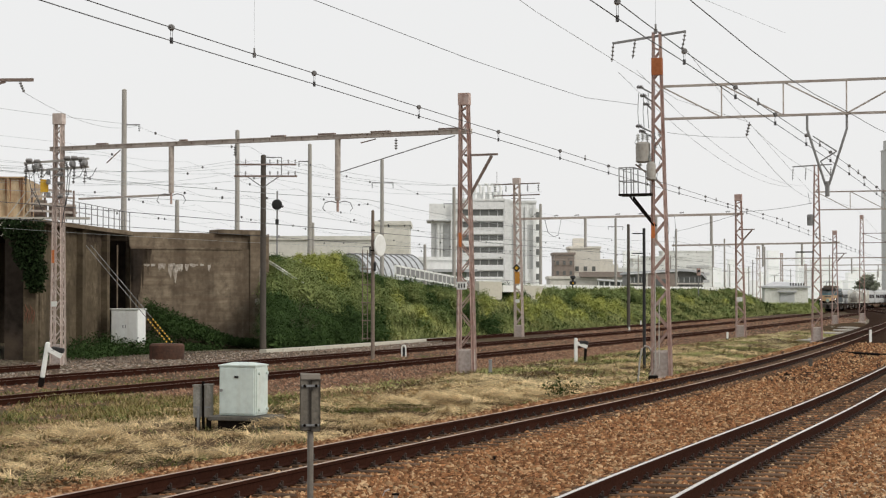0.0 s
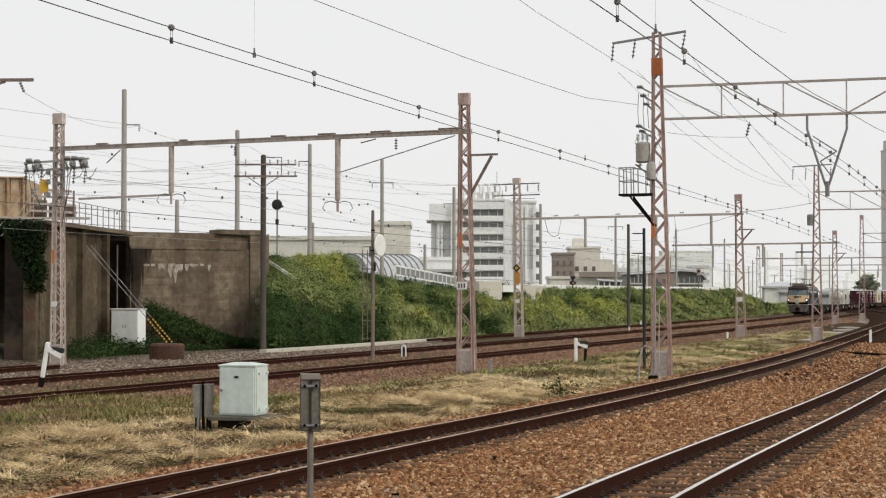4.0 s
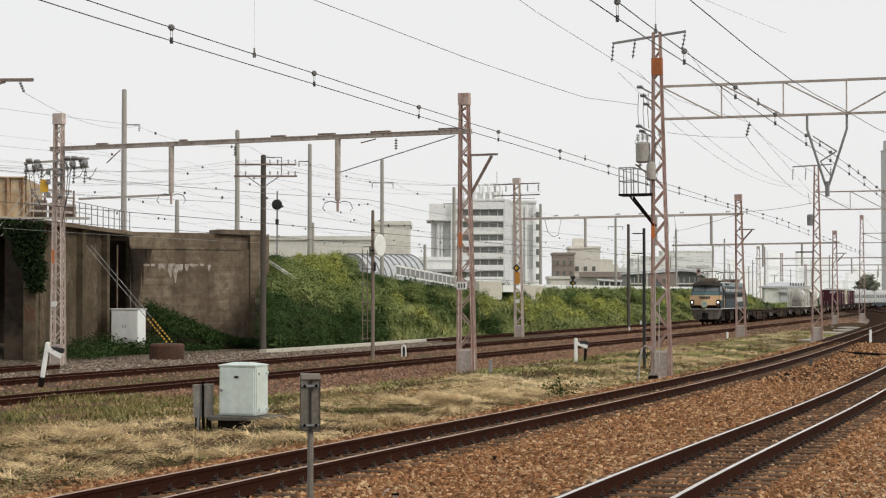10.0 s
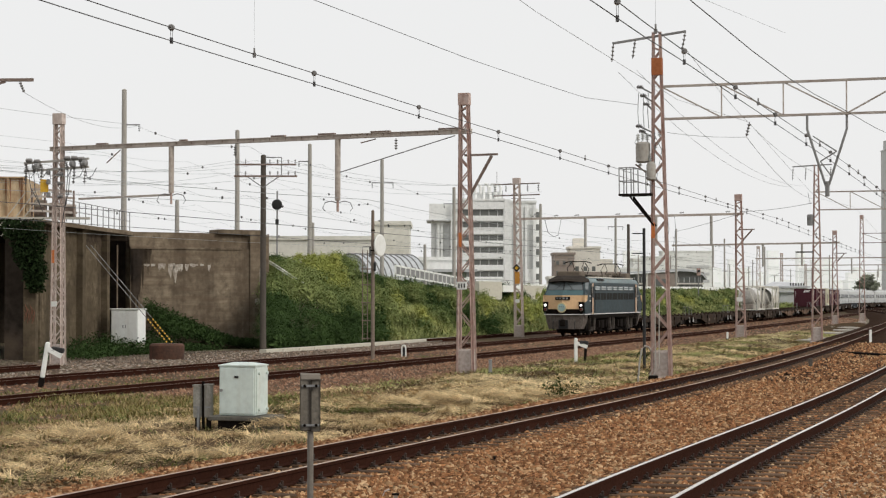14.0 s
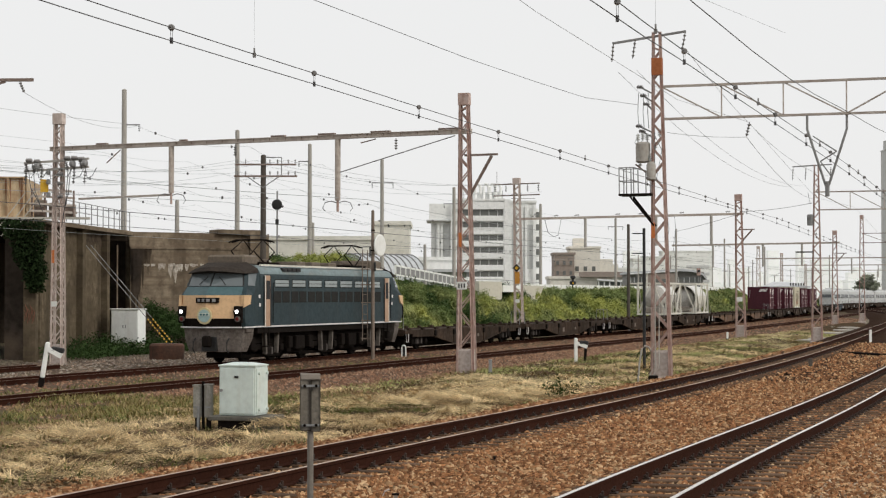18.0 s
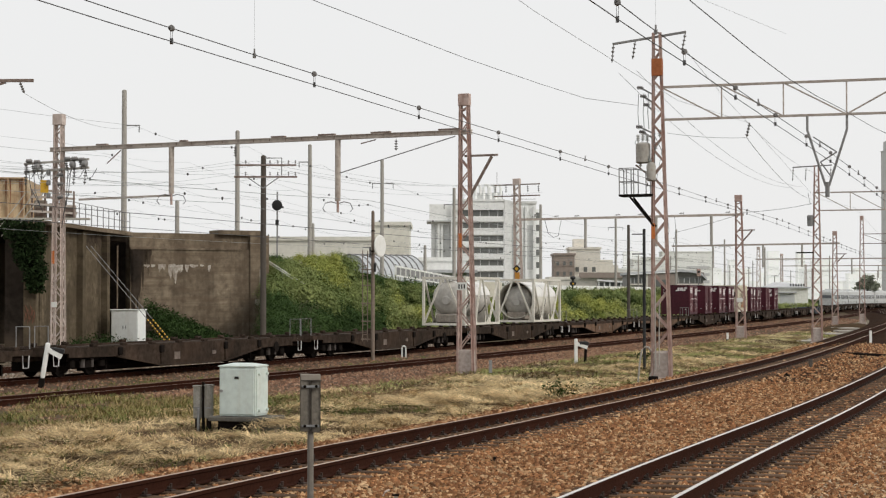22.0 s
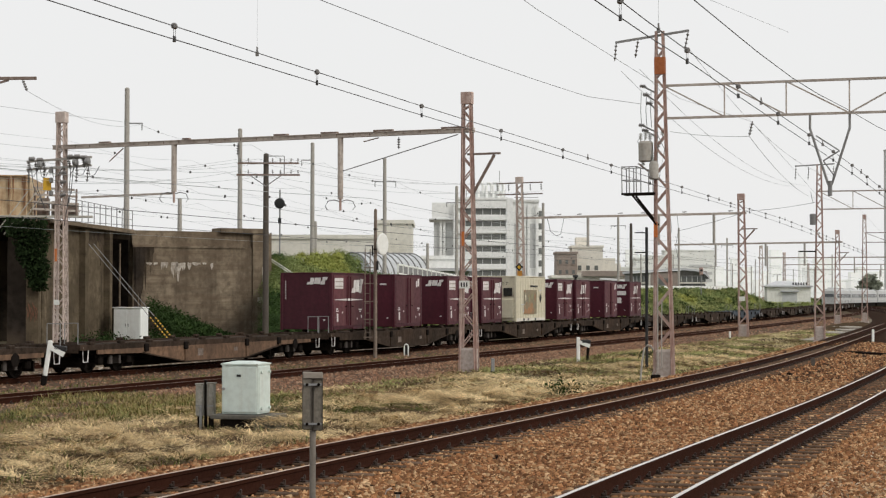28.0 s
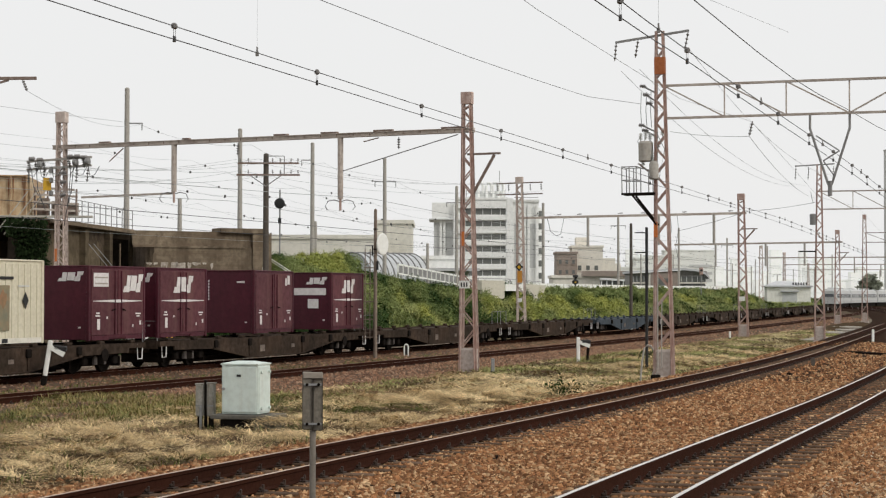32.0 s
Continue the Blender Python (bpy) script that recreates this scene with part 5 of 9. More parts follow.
part("orange_band", Shape().box(-0.18, -0.19, 4.5, 0.12, 0.03, 0.5), M["orange"], mc, "orange reflective band")
part("top_arm", Shape().beam((-1.45, 0, 10.85), (0.95, 0, 11.12), 0.07), M["steel_grey"], mc)
for x, z, dx in ((-1.42, 10.85, -0.06), (-0.7, 10.93, -0.1), (0.93, 11.1, -0.12)):
    insulator(mc, (x, 0, z), (x + dx, 0, z - 0.6), 4, 0.055)
for i, (z, w) in enumerate(((9.28, 0.55), (9.0, 0.45), (8.72, 0.35), (8.02, 0.6), (7.85, 0.5))):
    part("stand_off", Shape().beam((-0.1, 0, z - 0.15), (-w, 0, z + 0.1), 0.05), M["steel_grey"], mc)
    insulator(mc, (-w + 0.1, 0, z + 0.1), (-w - 0.12, 0, z + 0.12), 3, 0.07)
for x in (-0.62, -0.45, -0.3):
    part("jumper", Shape().line([(x, 0, 9.2), (x - 0.03, 0, 8.6), (x, 0, 8.05)], 0.012), M["wire_pale"], mc)
part("transformer", Shape().lathe((-0.5, 0, 6.95), (0, 0, 1), [(0, 0.2), (0.03, 0.24), (0.6, 0.24), (0.66, 0.18)], 16), M["pole"], mc, "grey drum transformer", smooth=True)
part("transformer", Shape().lathe((-0.2, -0.25, 6.35), (0, 0, 1), [(0, 0.1), (0.03, 0.15), (0.5, 0.15), (0.6, 0.09)], 14), M["pole"], mc, smooth=True)
for x, z in ((-0.66, 7.62), (-0.5, 7.66), (-0.36, 7.62), (-0.6, 6.8), (-0.2, 7.0), (0.05, 7.75), (-0.1, 7.35)):
    insulator(mc, (x, 0, z), (x, 0, z + 0.26), 3, 0.075, "insulator_pale")
for k in range(5):
    part("jumper", Shape().line([(-0.62 + k * 0.13, -0.05 * k, 7.85), (-0.75 + k * 0.22, -0.1, 7.6 - 0.07 * k), (-0.3 + k * 0.06, -0.15, 7.15 - 0.2 * k), (-0.15, -0.2, 6.6)], 0.012), M["wire_pale"], mc)
part("stand_off", Shape().beam((0, 0, 6.3), (-0.75, 0, 6.9), 0.05), M["steel_beam"], mc)
part("work_platform", Shape().box(-0.72, 0, 5.88, 1.05, 0.8, 0.06), M["dark_iron"], mc, "small dark maintenance platform")
for x in (-1.22, -0.98, -0.75, -0.35):
    for y in (-0.38, 0.38):
        part("guard_post", Shape().tube((x, y, 5.94), (x, y, 6.78 - 0.15 * (x > -0.5)), 0.018, n=6), M["steel_grey"], mc)
for z in (6.35, 6.78):
    part("guard_rail", Shape().line([(-0.35, -0.38, z - 0.12), (-0.75, -0.38, z), (-1.22, -0.38, z), (-1.22, 0.38, z), (-0.75, 0.38, z), (-0.35, 0.38, z - 0.12)], 0.016), M["steel_grey"], mc)
for x, z1 in ((-0.15, 3.4), (-0.03, 2.5)):
    part("conduit", Shape().line([(x - 0.22, -0.34, 0.0), (x - 0.16, -0.30, 0.18), (x, -0.26, 0.35), (x, -0.24, z1 * 0.5), (x + 0.02, -0.2, z1)], 0.019), M["pole"], mc, "pale conduit pipe")
part("conduit", Shape().line([(-0.72, -0.3, -0.1), (-0.66, -0.3, 0.5), (-0.58, -0.3, 0.95), (-0.48, -0.3, 1.05), (-0.36, -0.3, 1.02), (-0.3, -0.25, 0.9)], 0.03, 8), M["pole"], mc, "hooked pale pipe")
part("cable_box", Shape().box(-0.22, -0.3, -0.05, 0.3, 0.2, 0.16, bevel=0.03), M["dark_iron"], mc)
for y in (-0.3, 0.3):
    part("platform_brace", Shape().beam((-0.9, y, 5.86), (-0.15, y * 0.6, 4.9), 0.06), M["dark_iron"], mc)
pd = pc + across * 11.75
tr1 = truss("gantry_truss", pc, pd, 9.38, 8.33, 6, M["beam_pale"], "rusted lattice truss spanning the passenger tracks")
hanger(tr1, pc + across * 5.27, 8.3, 1.22, 2.2)
insulator(tr1, pc + across * 2.85 + Vector((0, 0, 8.15)), pc + across * 2.75 + Vector((0, 0, 7.7)), 4, 0.06)
lattice_mast(pd, 11, 0.62, 0.3, TURN3, M["steel_red"], "far-side lattice mast of the truss gantry", foot=0.9)

pf = Vector((22.1, 109.5, -0.1))
mf = lattice_mast(pf, 10.5, 0.60, 0.23, by_heading(94) - math.pi / 2, M["steel_red"], "lattice mast in faded red paint beside the curve", foot=0.9, deep=0.6, cap=False)
part("top_arm", Shape().beam((-1.4, 0, 10.4), (0.9, 0, 10.5), 0.07), M["steel_grey"], mf)
part("transformer", Shape().lathe((-0.35, 0, 6.9), (0, 0, 1), [(0, 0.2), (0.6, 0.22), (0.66, 0.15)], 12), M["steel_grey"], mf, smooth=True)
for x in (-1.35, -0.6, 0.85):
    insulator(mf, (x, 0, 10.35), (x - 0.05, 0, 9.6), 4, 0.06)
part("work_platform", Shape().box(-0.7, 0, 5.3, 1.0, 0.8, 0.06), M["dark_iron"], mf, "small dark maintenance platform")
pg = pf + across * 11.75
tr2 = truss("gantry_truss", pf, pg, 8.78, 7.72, 6, M["beam_pale"], "rusted lattice truss over the curve farther along")
hanger(tr2, pf + across * 5.0, 7.7, 1.28, 2.1)
lattice_mast(Vector((44.1, 195.0, -0.1)), 11.2, 0.62, 0.3, by_heading(180) - math.pi / 2, M["steel_red"], "lattice mast with faded paint far along the curve", foot=0.9, pieces=False)
truss("gantry_truss", Vector((44.1, 195, 0)), Vector((70, 187, 0)), 9.2, 8.2, 10, M["steel_beam"], "distant lattice truss over the curve")

# third and farther gantries over the freight tracks
mg = lattice_mast(Vector((40.7, 192.4, -0.36)), 9.75, 0.66, 0.36, heading(-127) + math.pi / 2, M["steel_red"], "distant lattice mast in worn paint", pieces=False)
bracket(mg, 7.4, 1.2, M["steel_beam"], 1, 1.0)
lattice_mast(Vector((48.7, 286.0, -0.36)), 10.6, 0.7, 0.42, heading(-220) + math.pi / 2, M["steel"], "far lattice mast by the white hut", pieces=False)
for name, p, q, n in (("second", Vector((24.5, 198.2, 8.0)), Vector((41.2, 192.3, 8.15)), (0.25, 0.55, 0.78)),
                      ("third", Vector((48.3, 286.3, 8.35)), Vector((76, 277, 8.4)), (0.3, 0.5, 0.8)),
                      ("fourth", Vector((68, 372, 8.7)), Vector((98, 362, 8.7)), (0.3, 0.6)),
                      ("fifth", Vector((92, 470, 9.0)), Vector((126, 460, 9.0)), (0.5,))):
    b = thing("gantry_beam", "distant steel tube beam over the freight tracks", "gantry beam")
    part("box_beam", Shape().beam(p, q, 0.18, 0.18), M["beam_pale"], b)
    for k in n:
        c = p.lerp(q, k)
        part("drop_post", Shape().tube(c, c - Vector((0, 0, 2.4)), 0.11, n=8), M["pole"], b)
for x, y, h in ((76.5, 277, 11), (68, 372, 11.5), (98, 362, 11), (92, 470, 11), (126, 460, 11)):
    lattice_mast(Vector((x, y, -0.36)), h, 0.7, 0.45, 0.4, M["steel"], "far lattice mast of the yard", pieces=False)

# arm of a gantry that stands outside the view
ga = thing("signal_gantry", "dark steel arm with insulators reaching in above the bridge", "gantry")
part("arm", Shape().beam((-19.5, 60, 9.62), (-13.3, 60, 9.66), 0.10), M["steel_beam"], ga)
part("brace", Shape().beam((-16.5, 60, 8.9), (-14.2, 60, 9.6), 0.07), M["steel_beam"], ga)
insulator(ga, (-13.75, 60, 9.62), (-13.6, 60, 9.25), 4, 0.06)
part("mast", Shape().tube((-19.5, 60, -0.4), (-19.5, 60, 10.5), 0.2, 0.16, n=12), M["pole"], ga)

for k in range(12):
    x, y = 26 + k * 6.5, 215 + k * 21 + 9 * math.sin(k * 1.7)
    off_pole = thing("pole", "slim distant pole in the yard", "pole", m=pose(x + 3 * math.cos(k * 2.3), y + 60, 0.5), group="distant poles")
    part("shaft", Shape().tube((0, 0, -1), (0, 0, 8.2 + 1.5 * math.sin(k * 1.3)), 0.13, 0.10, n=8), M["pole"], off_pole)
    part("arm", Shape().beam((-0.9, 0, 7.2), (0.9, 0, 7.2), 0.07), M["pole"], off_pole)

# ---- poles of the raised line and other poles ----


def plain_pole(p, z1, r, mat, label, arms=(), group="poles"):
    t = thing("pole", label, "pole", m=Matrix.Translation(p), group=group)
    part("shaft", Shape().tube((0, 0, -0.3), (0, 0, z1 - p.z), r * 1.12, r * 0.9, n=14), mat, t, smooth=True)
    part("cap", Shape().tube((0, 0, z1 - p.z), (0, 0, z1 - p.z + 0.05), r * 0.8, r * 0.4, n=14), mat, t)
    for z, x0, x1 in arms:
        part("arm", Shape().beam((x0, 0, z - p.z), (x1, 0, z - p.z), 0.07), M["steel_grey"], t)
        for x in (x0, x1):
            if abs(x) > 0.4:
                insulator(t, (x * 0.95, 0, z - p.z), (x * 0.95, 0, z - p.z - 0.4), 3, 0.06)
    return t


POLE_LABEL = "tall grey spun-concrete catenary pole on the raised line"
for s, top, arms in ((-26.25, 14.4, ((12.4, 0, 0.9),)), (-41, 13.3, ()), (-52.75, 13.3, ((12.1, -0.8, 0),)), (-67, 13.2, ((11.4, -0.8, 0.9),)), (-84.75, 12.0, ((10.6, -0.9, 0.9),)),
                     (-113.5, 11.9, ()), (-149.75, 11.9, ((10.9, -0.9, 0.9),)), (-193, 12.1, ()), (-245, 12.2, ((11, -1, 1),)), (-313, 12.6, ()), (-390, 12.5, ())):
    p = at(s, -19, crest(s) - 0.3 if s < -27 else 5.9)
    plain_pole(p, top, 0.15, M["pole"], POLE_LABEL, arms, "poles of the raised line")
for x, y, z, top in ((-16.12, 112.2, 5.0, 8.42), (-9.22, 130.9, 5.0, 7.77), (-1.5, 153.5, 3.6, 6.85)):
    plain_pole(Vector((x, y, z)), top, 0.135, M["pole"], "short grey pole on the raised line", (), "short poles")

pw = at(-19.5, -7.0, -0.36)
wp = plain_pole(pw, 9.85, 0.15, M["pole_dark"], "dark tarred utility pole with cross arms before the abutment")
for z, w0, w1 in ((9.38, -1.45, 1.7), (8.78, -1.5, 1.75)):
    part("cross_arm", Shape().beam((w0, -0.15, z - pw.z), (w1, -0.15, z - pw.z), 0.09), M["steel_beam"], wp)
part("frame", Shape().line([(0.1, -0.15, 9.75 - pw.z), (0.95, -0.15, 9.75 - pw.z), (0.95, -0.15, 8.85 - pw.z)], 0.03), M["steel_grey"], wp)
for x in (-1.3, -0.9, 0.35, 0.75, 1.3, 1.65):
    for z in (9.38, 8.78):
        insulator(wp, (x, -0.15, z - pw.z + 0.04), (x, -0.15, z - pw.z + 0.26), 2, 0.06)
for x in (-0.8, 0.8):
    part("brace", Shape().beam((0, -0.12, 8.2 - pw.z), (x, -0.15, 8.75 - pw.z), 0.05), M["steel_grey"], wp)

sp = Vector((-3.13, 82.6, -0.36))
sg = plain_pole(sp, 6.42, 0.08, M["brown_pole"], "weathered brown slim signal post with ladder below the bank")
for z in (2.7, 3.5, 4.2, 1.9, 1.1):
    part("rung", Shape().beam((-0.52, 0.08, z), (0.1, 0.08, z), 0.05), M["brown_pole"], sg)
for x in (-0.46, -0.24):
    part("ladder_rail", Shape().tube((x, 0.08, 1.0), (x, 0.08, 5.05), 0.024, n=6), M["brown_pole"], sg)
for k in range(9):
    z = 1.3 + k * 0.44
    part("ladder_step", Shape().tube((-0.46, 0.08, z), (-0.24, 0.08, z), 0.014, n=6), M["brown_pole"], sg)
part("ladder_hoop", Shape().line([(-0.46, 0.08, 5.05), (-0.46, 0.2, 5.2), (0.0, 0.2, 5.2)], 0.018), M["steel_grey"], sg)
part("signal_disc", Shape().lathe((0.28, 0.2, 5.25), (0.88, -0.48, 0), [(0, 0.48), (0.05, 0.50), (0.08, 0.45)], 24), M["white"], sg, "round pale signal plate")
part("signal_head", Shape().box(-0.12, -0.12, 4.75, 0.07, 0.12, 0.45, bevel=0.02), M["black"], sg)
part("signal_head", Shape().box(0.1, -0.14, 4.1, 0.09, 0.12, 0.4, bevel=0.02), M["black"], sg)
for z in (5.0, 5.9):
    part("clip", Shape().lathe((0, 0, z), (0, 0, 1), [(0, 0.1), (0.05, 0.1)], 10), M["dark_iron"], sg)

ds = thing("round_signal", "black disc signal on a slim post behind the abutment", "signal", m=Matrix.Translation(at(-38, -15, 5.0) + Vector((0.18, 0, -0.05))))
part("post", Shape().tube((0, 0, -0.4), (0, 0, 4.2), 0.05, n=8), M["steel_grey"], ds)
part("disc", Shape().lathe((0, -0.1, 3.35), (0, -1, 0), [(0, 0.31), (0.06, 0.33), (0.1, 0.26)], 20), M["black"], ds)
part("hood", Shape().tube((0, -0.15, 3.35), (0, -0.4, 3.35), 0.12, 0.14, n=12), M["black"], ds)
part("lower_lamp", Shape().box(0, -0.1, 2.1, 0.2, 0.2, 0.35, bevel=0.03), M["black"], ds)

bp = thing("black_pole", "slim black pole with small arms beside the red mast", "pole", m=Matrix.Translation(Vector((7.60, 70.0, -0.2))))
part("shaft", Shape().tube((0, 0, -0.2), (0, 0, 5.4), 0.06, 0.055, n=12), M["black"], bp)
for z in (4.45, 5.2):
    part("arm", Shape().beam((-0.45, 0, z), (0, 0, z), 0.04), M["dark_iron"], bp)
plain_pole(at(-95, -5.9, -0.36), 9.0, 0.14, M["pole_dark"], "dark slender pole at the foot of the bank")

# ---- overhead wires ----


def hang(p, q, sag, n=14):
    p, q = Vector(p), Vector(q)
    return [p.lerp(q, i / n) - Vector((0, 0, sag * 4 * (i / n) * (1 - i / n))) for i in range(n + 1)]


def wire(points, r, mat, label, group="overhead wires"):
    return solid("overhead_wire", Shape().line(points, r), mat, label, "wire", group=group)


for off, low, high in ((0.0, ((-4, 4.605), (-0.8, 4.646), (3.6, 4.676), (7.7, 4.68), (12, 4.70), (20, 4.712), (28, 4.77), (38, 4.86), (60, 4.92), (110, 5.0)), ((-4, 4.75), (-0.8, 4.784), (3.6, 4.812), (7.7, 4.816), (12, 4.832), (19.8, 4.861), (23.8, 4.884), (28.3, 4.912), (37, 4.94), (50, 5.08), (110, 5.15))),
                       (4.70, ((-4, 4.66), (0, 4.72), (4, 4.785), (20, 4.80), (50, 4.88), (110, 5.0)), ((-4, 4.86), (4, 4.91), (10, 4.93), (22, 4.98), (50, 5.06), (110, 5.15)))):
    us = list(np.arange(-20, 110, 3.0)) + list(np.arange(110, 390, 10.0))

    def rise(g, knots):
        return float(np.interp(g, [k[0] for k in knots], [k[1] for k in knots]))
    w = solid("contact_wire", Shape().line([by(u, off, rise(u, low)) for u in us], 0.006), M["wire"], "dark contact wire over the curved track", "wire", group="overhead wires")
    c = thing("carrier_wire", "dark carrier wire with round clamps above the contact wire", "wire", group="overhead wires")
    part("strand", Shape().line([by(u, off, rise(u, high)) for u in us], 0.006), M["wire"], c)
    first, step, clips = (-0.65, 4.12, (1.57, 17.84, 34.2, 50.6, 67.0)) if off == 0 else (3.5, 3.88, (1.7, 9.49, 17.2, 25.16, 33.0, 40.9))
    for u in clips:
        p = by(u, off, rise(u, high))
        part("hanger_clip", Shape().box(p.x, p.y, p.z - 0.035, 0.035, 0.05, 0.05).box(p.x, p.y, p.z + 0.02, 0.018, 0.03, 0.05), M["insulator"], c)
    part("hanger", Shape().tube(by(clips[0], off, rise(clips[0], high)), by(clips[0], off, rise(clips[0], high)) + Vector((0, 0, 3.0)), 0.0012, n=4), M["wire_pale"], c)
    for k in range(-4, 26):
        u = first + k * step
        mz, cz = rise(u, high), rise(u, low)
        p = by(u, off, mz)
        part("clamp", Shape().lathe(p - Vector((0.0, 0.04, 0)), (0, 1, 0), [(0, 0.026), (0.01, 0.034), (0.06, 0.034), (0.07, 0.026)], 10), M["insulator"], c)
        for x in (-0.012, 0.012):
            part("dropper", Shape().tube(p + Vector((x, 0, 0)), by(u, off, cz) + Vector((x * 0.6, 0, 0)), 0.0025, n=4), M["wire"], c)
        part("clip", Shape().box(p.x, p.y, p.z - mz + cz - 0.03, 0.03, 0.05, 0.06), M["wire"], c)
wire([by(g, -4.1, 0) * 1.0 + Vector((0, 0, z - curve_z(g))) for g, z in ((-18, 8.7), (-5, 8.3), (5, 8.17), (13.6, 8.13), (23.2, 8.22), (30, 8.38), (35.5, 8.55))] + [pc - across * 0.75 + Vector((0, 0, 8.82))], 0.007, M["wire"], "thin dark feeder wire ending at the red mast")
wire([by(g, 4.7, 0) + Vector((0, 0, z - curve_z(g))) for g, z in ((-18, 6.9), (-8, 6.45), (4, 6.23), (9, 6.24), (13, 6.28), (16.5, 6.38), (21.3, 6.59), (30, 6.95), (42, 7.6), (65, 6.4), (94, 7.4))], 0.007, M["wire"], "messenger wire over the near curved track")
wire([by(g, 0.0, 0) + Vector((0, 0, z - curve_z(g))) for g, z in ((-18, 9.2), (0, 8.4), (14, 7.8), (28, 7.6), (41, 8.2), (65, 7.0), (94, 7.9), (140, 7), (182, 8))], 0.005, M["wire_pale"], "pale messenger wire over the far curved track")
wire([by(g, 1.2, 0) + Vector((0, 0, z - curve_z(g))) for g, z in ((-18, 10.6), (0, 9.4), (20, 9.2), (41, 11.0))], 0.004, M["wire_pale"], "pale thin overhead wire")
for x, z0 in ((-1.4, 9.9), (-0.8, 9.95), (0.85, 10.5)):
    wire(hang(pc + across * x + Vector((0, 0, z0)), pf + across * x + Vector((0, 0, z0 - 0.7)), 0.9), 0.007, M["wire_pale"], "pale feeder wire between the red masts")
for off in (0.0, 6.0):
    for k, (z, r, mt) in enumerate(((5.1, 0.010, "wire"), (5.9, 0.009, "wire_pale"))):
        pts = []
        for s0, s1 in ((60, -1.5), (-1.5, -60), (-60, -127), (-127, -220), (-220, -310)):
            for i in range(8):
                s = s0 + (s1 - s0) * i / 8
                pts.append(run(s, off, z + (0.45 * (2 * i / 8 - 1) ** 2 if k else 0)))
        wire(pts, r, M[mt], "thin catenary wire over the freight track")
for j, (off, z, sag, r) in enumerate(((-18.2, 12.3, 0.5, 0.008), (-20.0, 10.6, 0.45, 0.008), (-21.5, 9.9, 0.2, 0.007), (-24.0, 10.2, 0.6, 0.007), (-25.5, 8.9, 0.15, 0.007),
                                   (-28.0, 9.6, 0.5, 0.007), (-30.0, 8.6, 0.2, 0.007), (-33, 9.4, 0.5, 0.007), (-17.6, 8.9, 0.25, 0.007), (-22.5, 11.4, 0.35, 0.006))):
    spots = [30, -26, -41, -53, -67, -85, -113, -150, -193, -245, -313, -390]
    pts = []
    for s0, s1 in zip(spots[:-1], spots[1:]):
        drop = lambda s: float(np.interp(s, [-390, -85, -40, 30], [-1.4, -1.4, 0, 0.2]))
        for i in range(6):
            k = i / 6
            s = s0 + (s1 - s0) * k
            pts.append(at(s, off, z + drop(s) - sag * 4 * k * (1 - k)))
    w = thing("overhead_wire", "thin greenish grey overhead wire of the raised line", "wire", group="overhead wires")
    part("strand", Shape().line(pts, r), M["wire_pale"], w)
    for i in range(20):
        p = pts[(7 + i * 3 + j * 3 + i * i % 5) % len(pts)] - Vector((0, 0, 0.06))
        part("bead", Shape().lathe(p, (0, 0, 1), [(0, 0.02), (0.03, 0.065), (0.13, 0.065), (0.16, 0.02)], 8), M["bead"], w)
ppw = pw + Vector((0, -0.15, 0))
for x, z in ((-1.4, 9.6), (-0.4, 9.6), (1.2, 9.6), (1.65, 9.0), (-1.3, 9.0)):
    wire(hang(ppw + Vector((x, 0, z + 0.36)), pa + Vector((x * 0.8, 0, z - 1.2)), 0.3), 0.007, M["wire_pale"], "thin service wire between the pole and the mast")
    wire(hang(ppw + Vector((x, 0, z + 0.36)), Vector((5.34 + x, 130.8, z + 1.0)), 0.6), 0.007, M["wire_pale"], "thin service wire along the bank")
    wire(hang(pa + Vector((x * 0.8, 0, z - 1.2)), at(45, -9 + x, z - 1.0), 0.6), 0.007, M["wire_pale"], "thin service wire beside the bridge")
wire(hang(Vector((-13.6, 60, 9.25)), at(-26.25, -18.2, 12.3), 0.5), 0.007, M["wire_pale"], "thin wire running to the raised line")
wire(hang(at(-1.5, -12, 5.65), at(-60, 2.0, 5.8), 0.35), 0.008, M["wire_pale"], "slack pale wire before the abutment")

wire(hang(Vector((20.9, 129.0, 8.5)), Vector((24.3, 122.0, 8.75)), 0.1) + hang(Vector((24.3, 122.0, 8.75)), Vector((21.6, 109.5, 8.75)), 0.25), 0.014, M["wire"], "slack cable between two lattice masts")
wire(hang(Vector((16.0, 128.0, 7.05)), Vector((20.5, 129.0, 8.3)), 0.05), 0.012, M["wire"], "slanting cable below the gantry beam")
wire(hang(pc + across * 0.2 + Vector((0, 0, 7.9)), pc + across * 2.75 + Vector((0, 0, 7.68)), 0.06), 0.007, M["wire_pale"], "thin wire from the mast to the truss insulator")
wire(hang(pc + across * 2.75 + Vector((0, 0, 7.68)), Vector((22.0, 110.0, 8.4)), 0.4), 0.008, M["wire_pale"], "thin wire running on to the next mast")

# ---- trackside things ----
box1 = thing("signal_cabinet", "pale green-grey steel signalling cabinet on a concrete plinth", "cabinet", m=pose(-4.0, 37.2, 0.11, 0, 0, -17))
part("body", Shape().box(0, 0, 0.16, 0.78, 0.62, 0.98, bevel=0.012), M["cabinet"], box1)
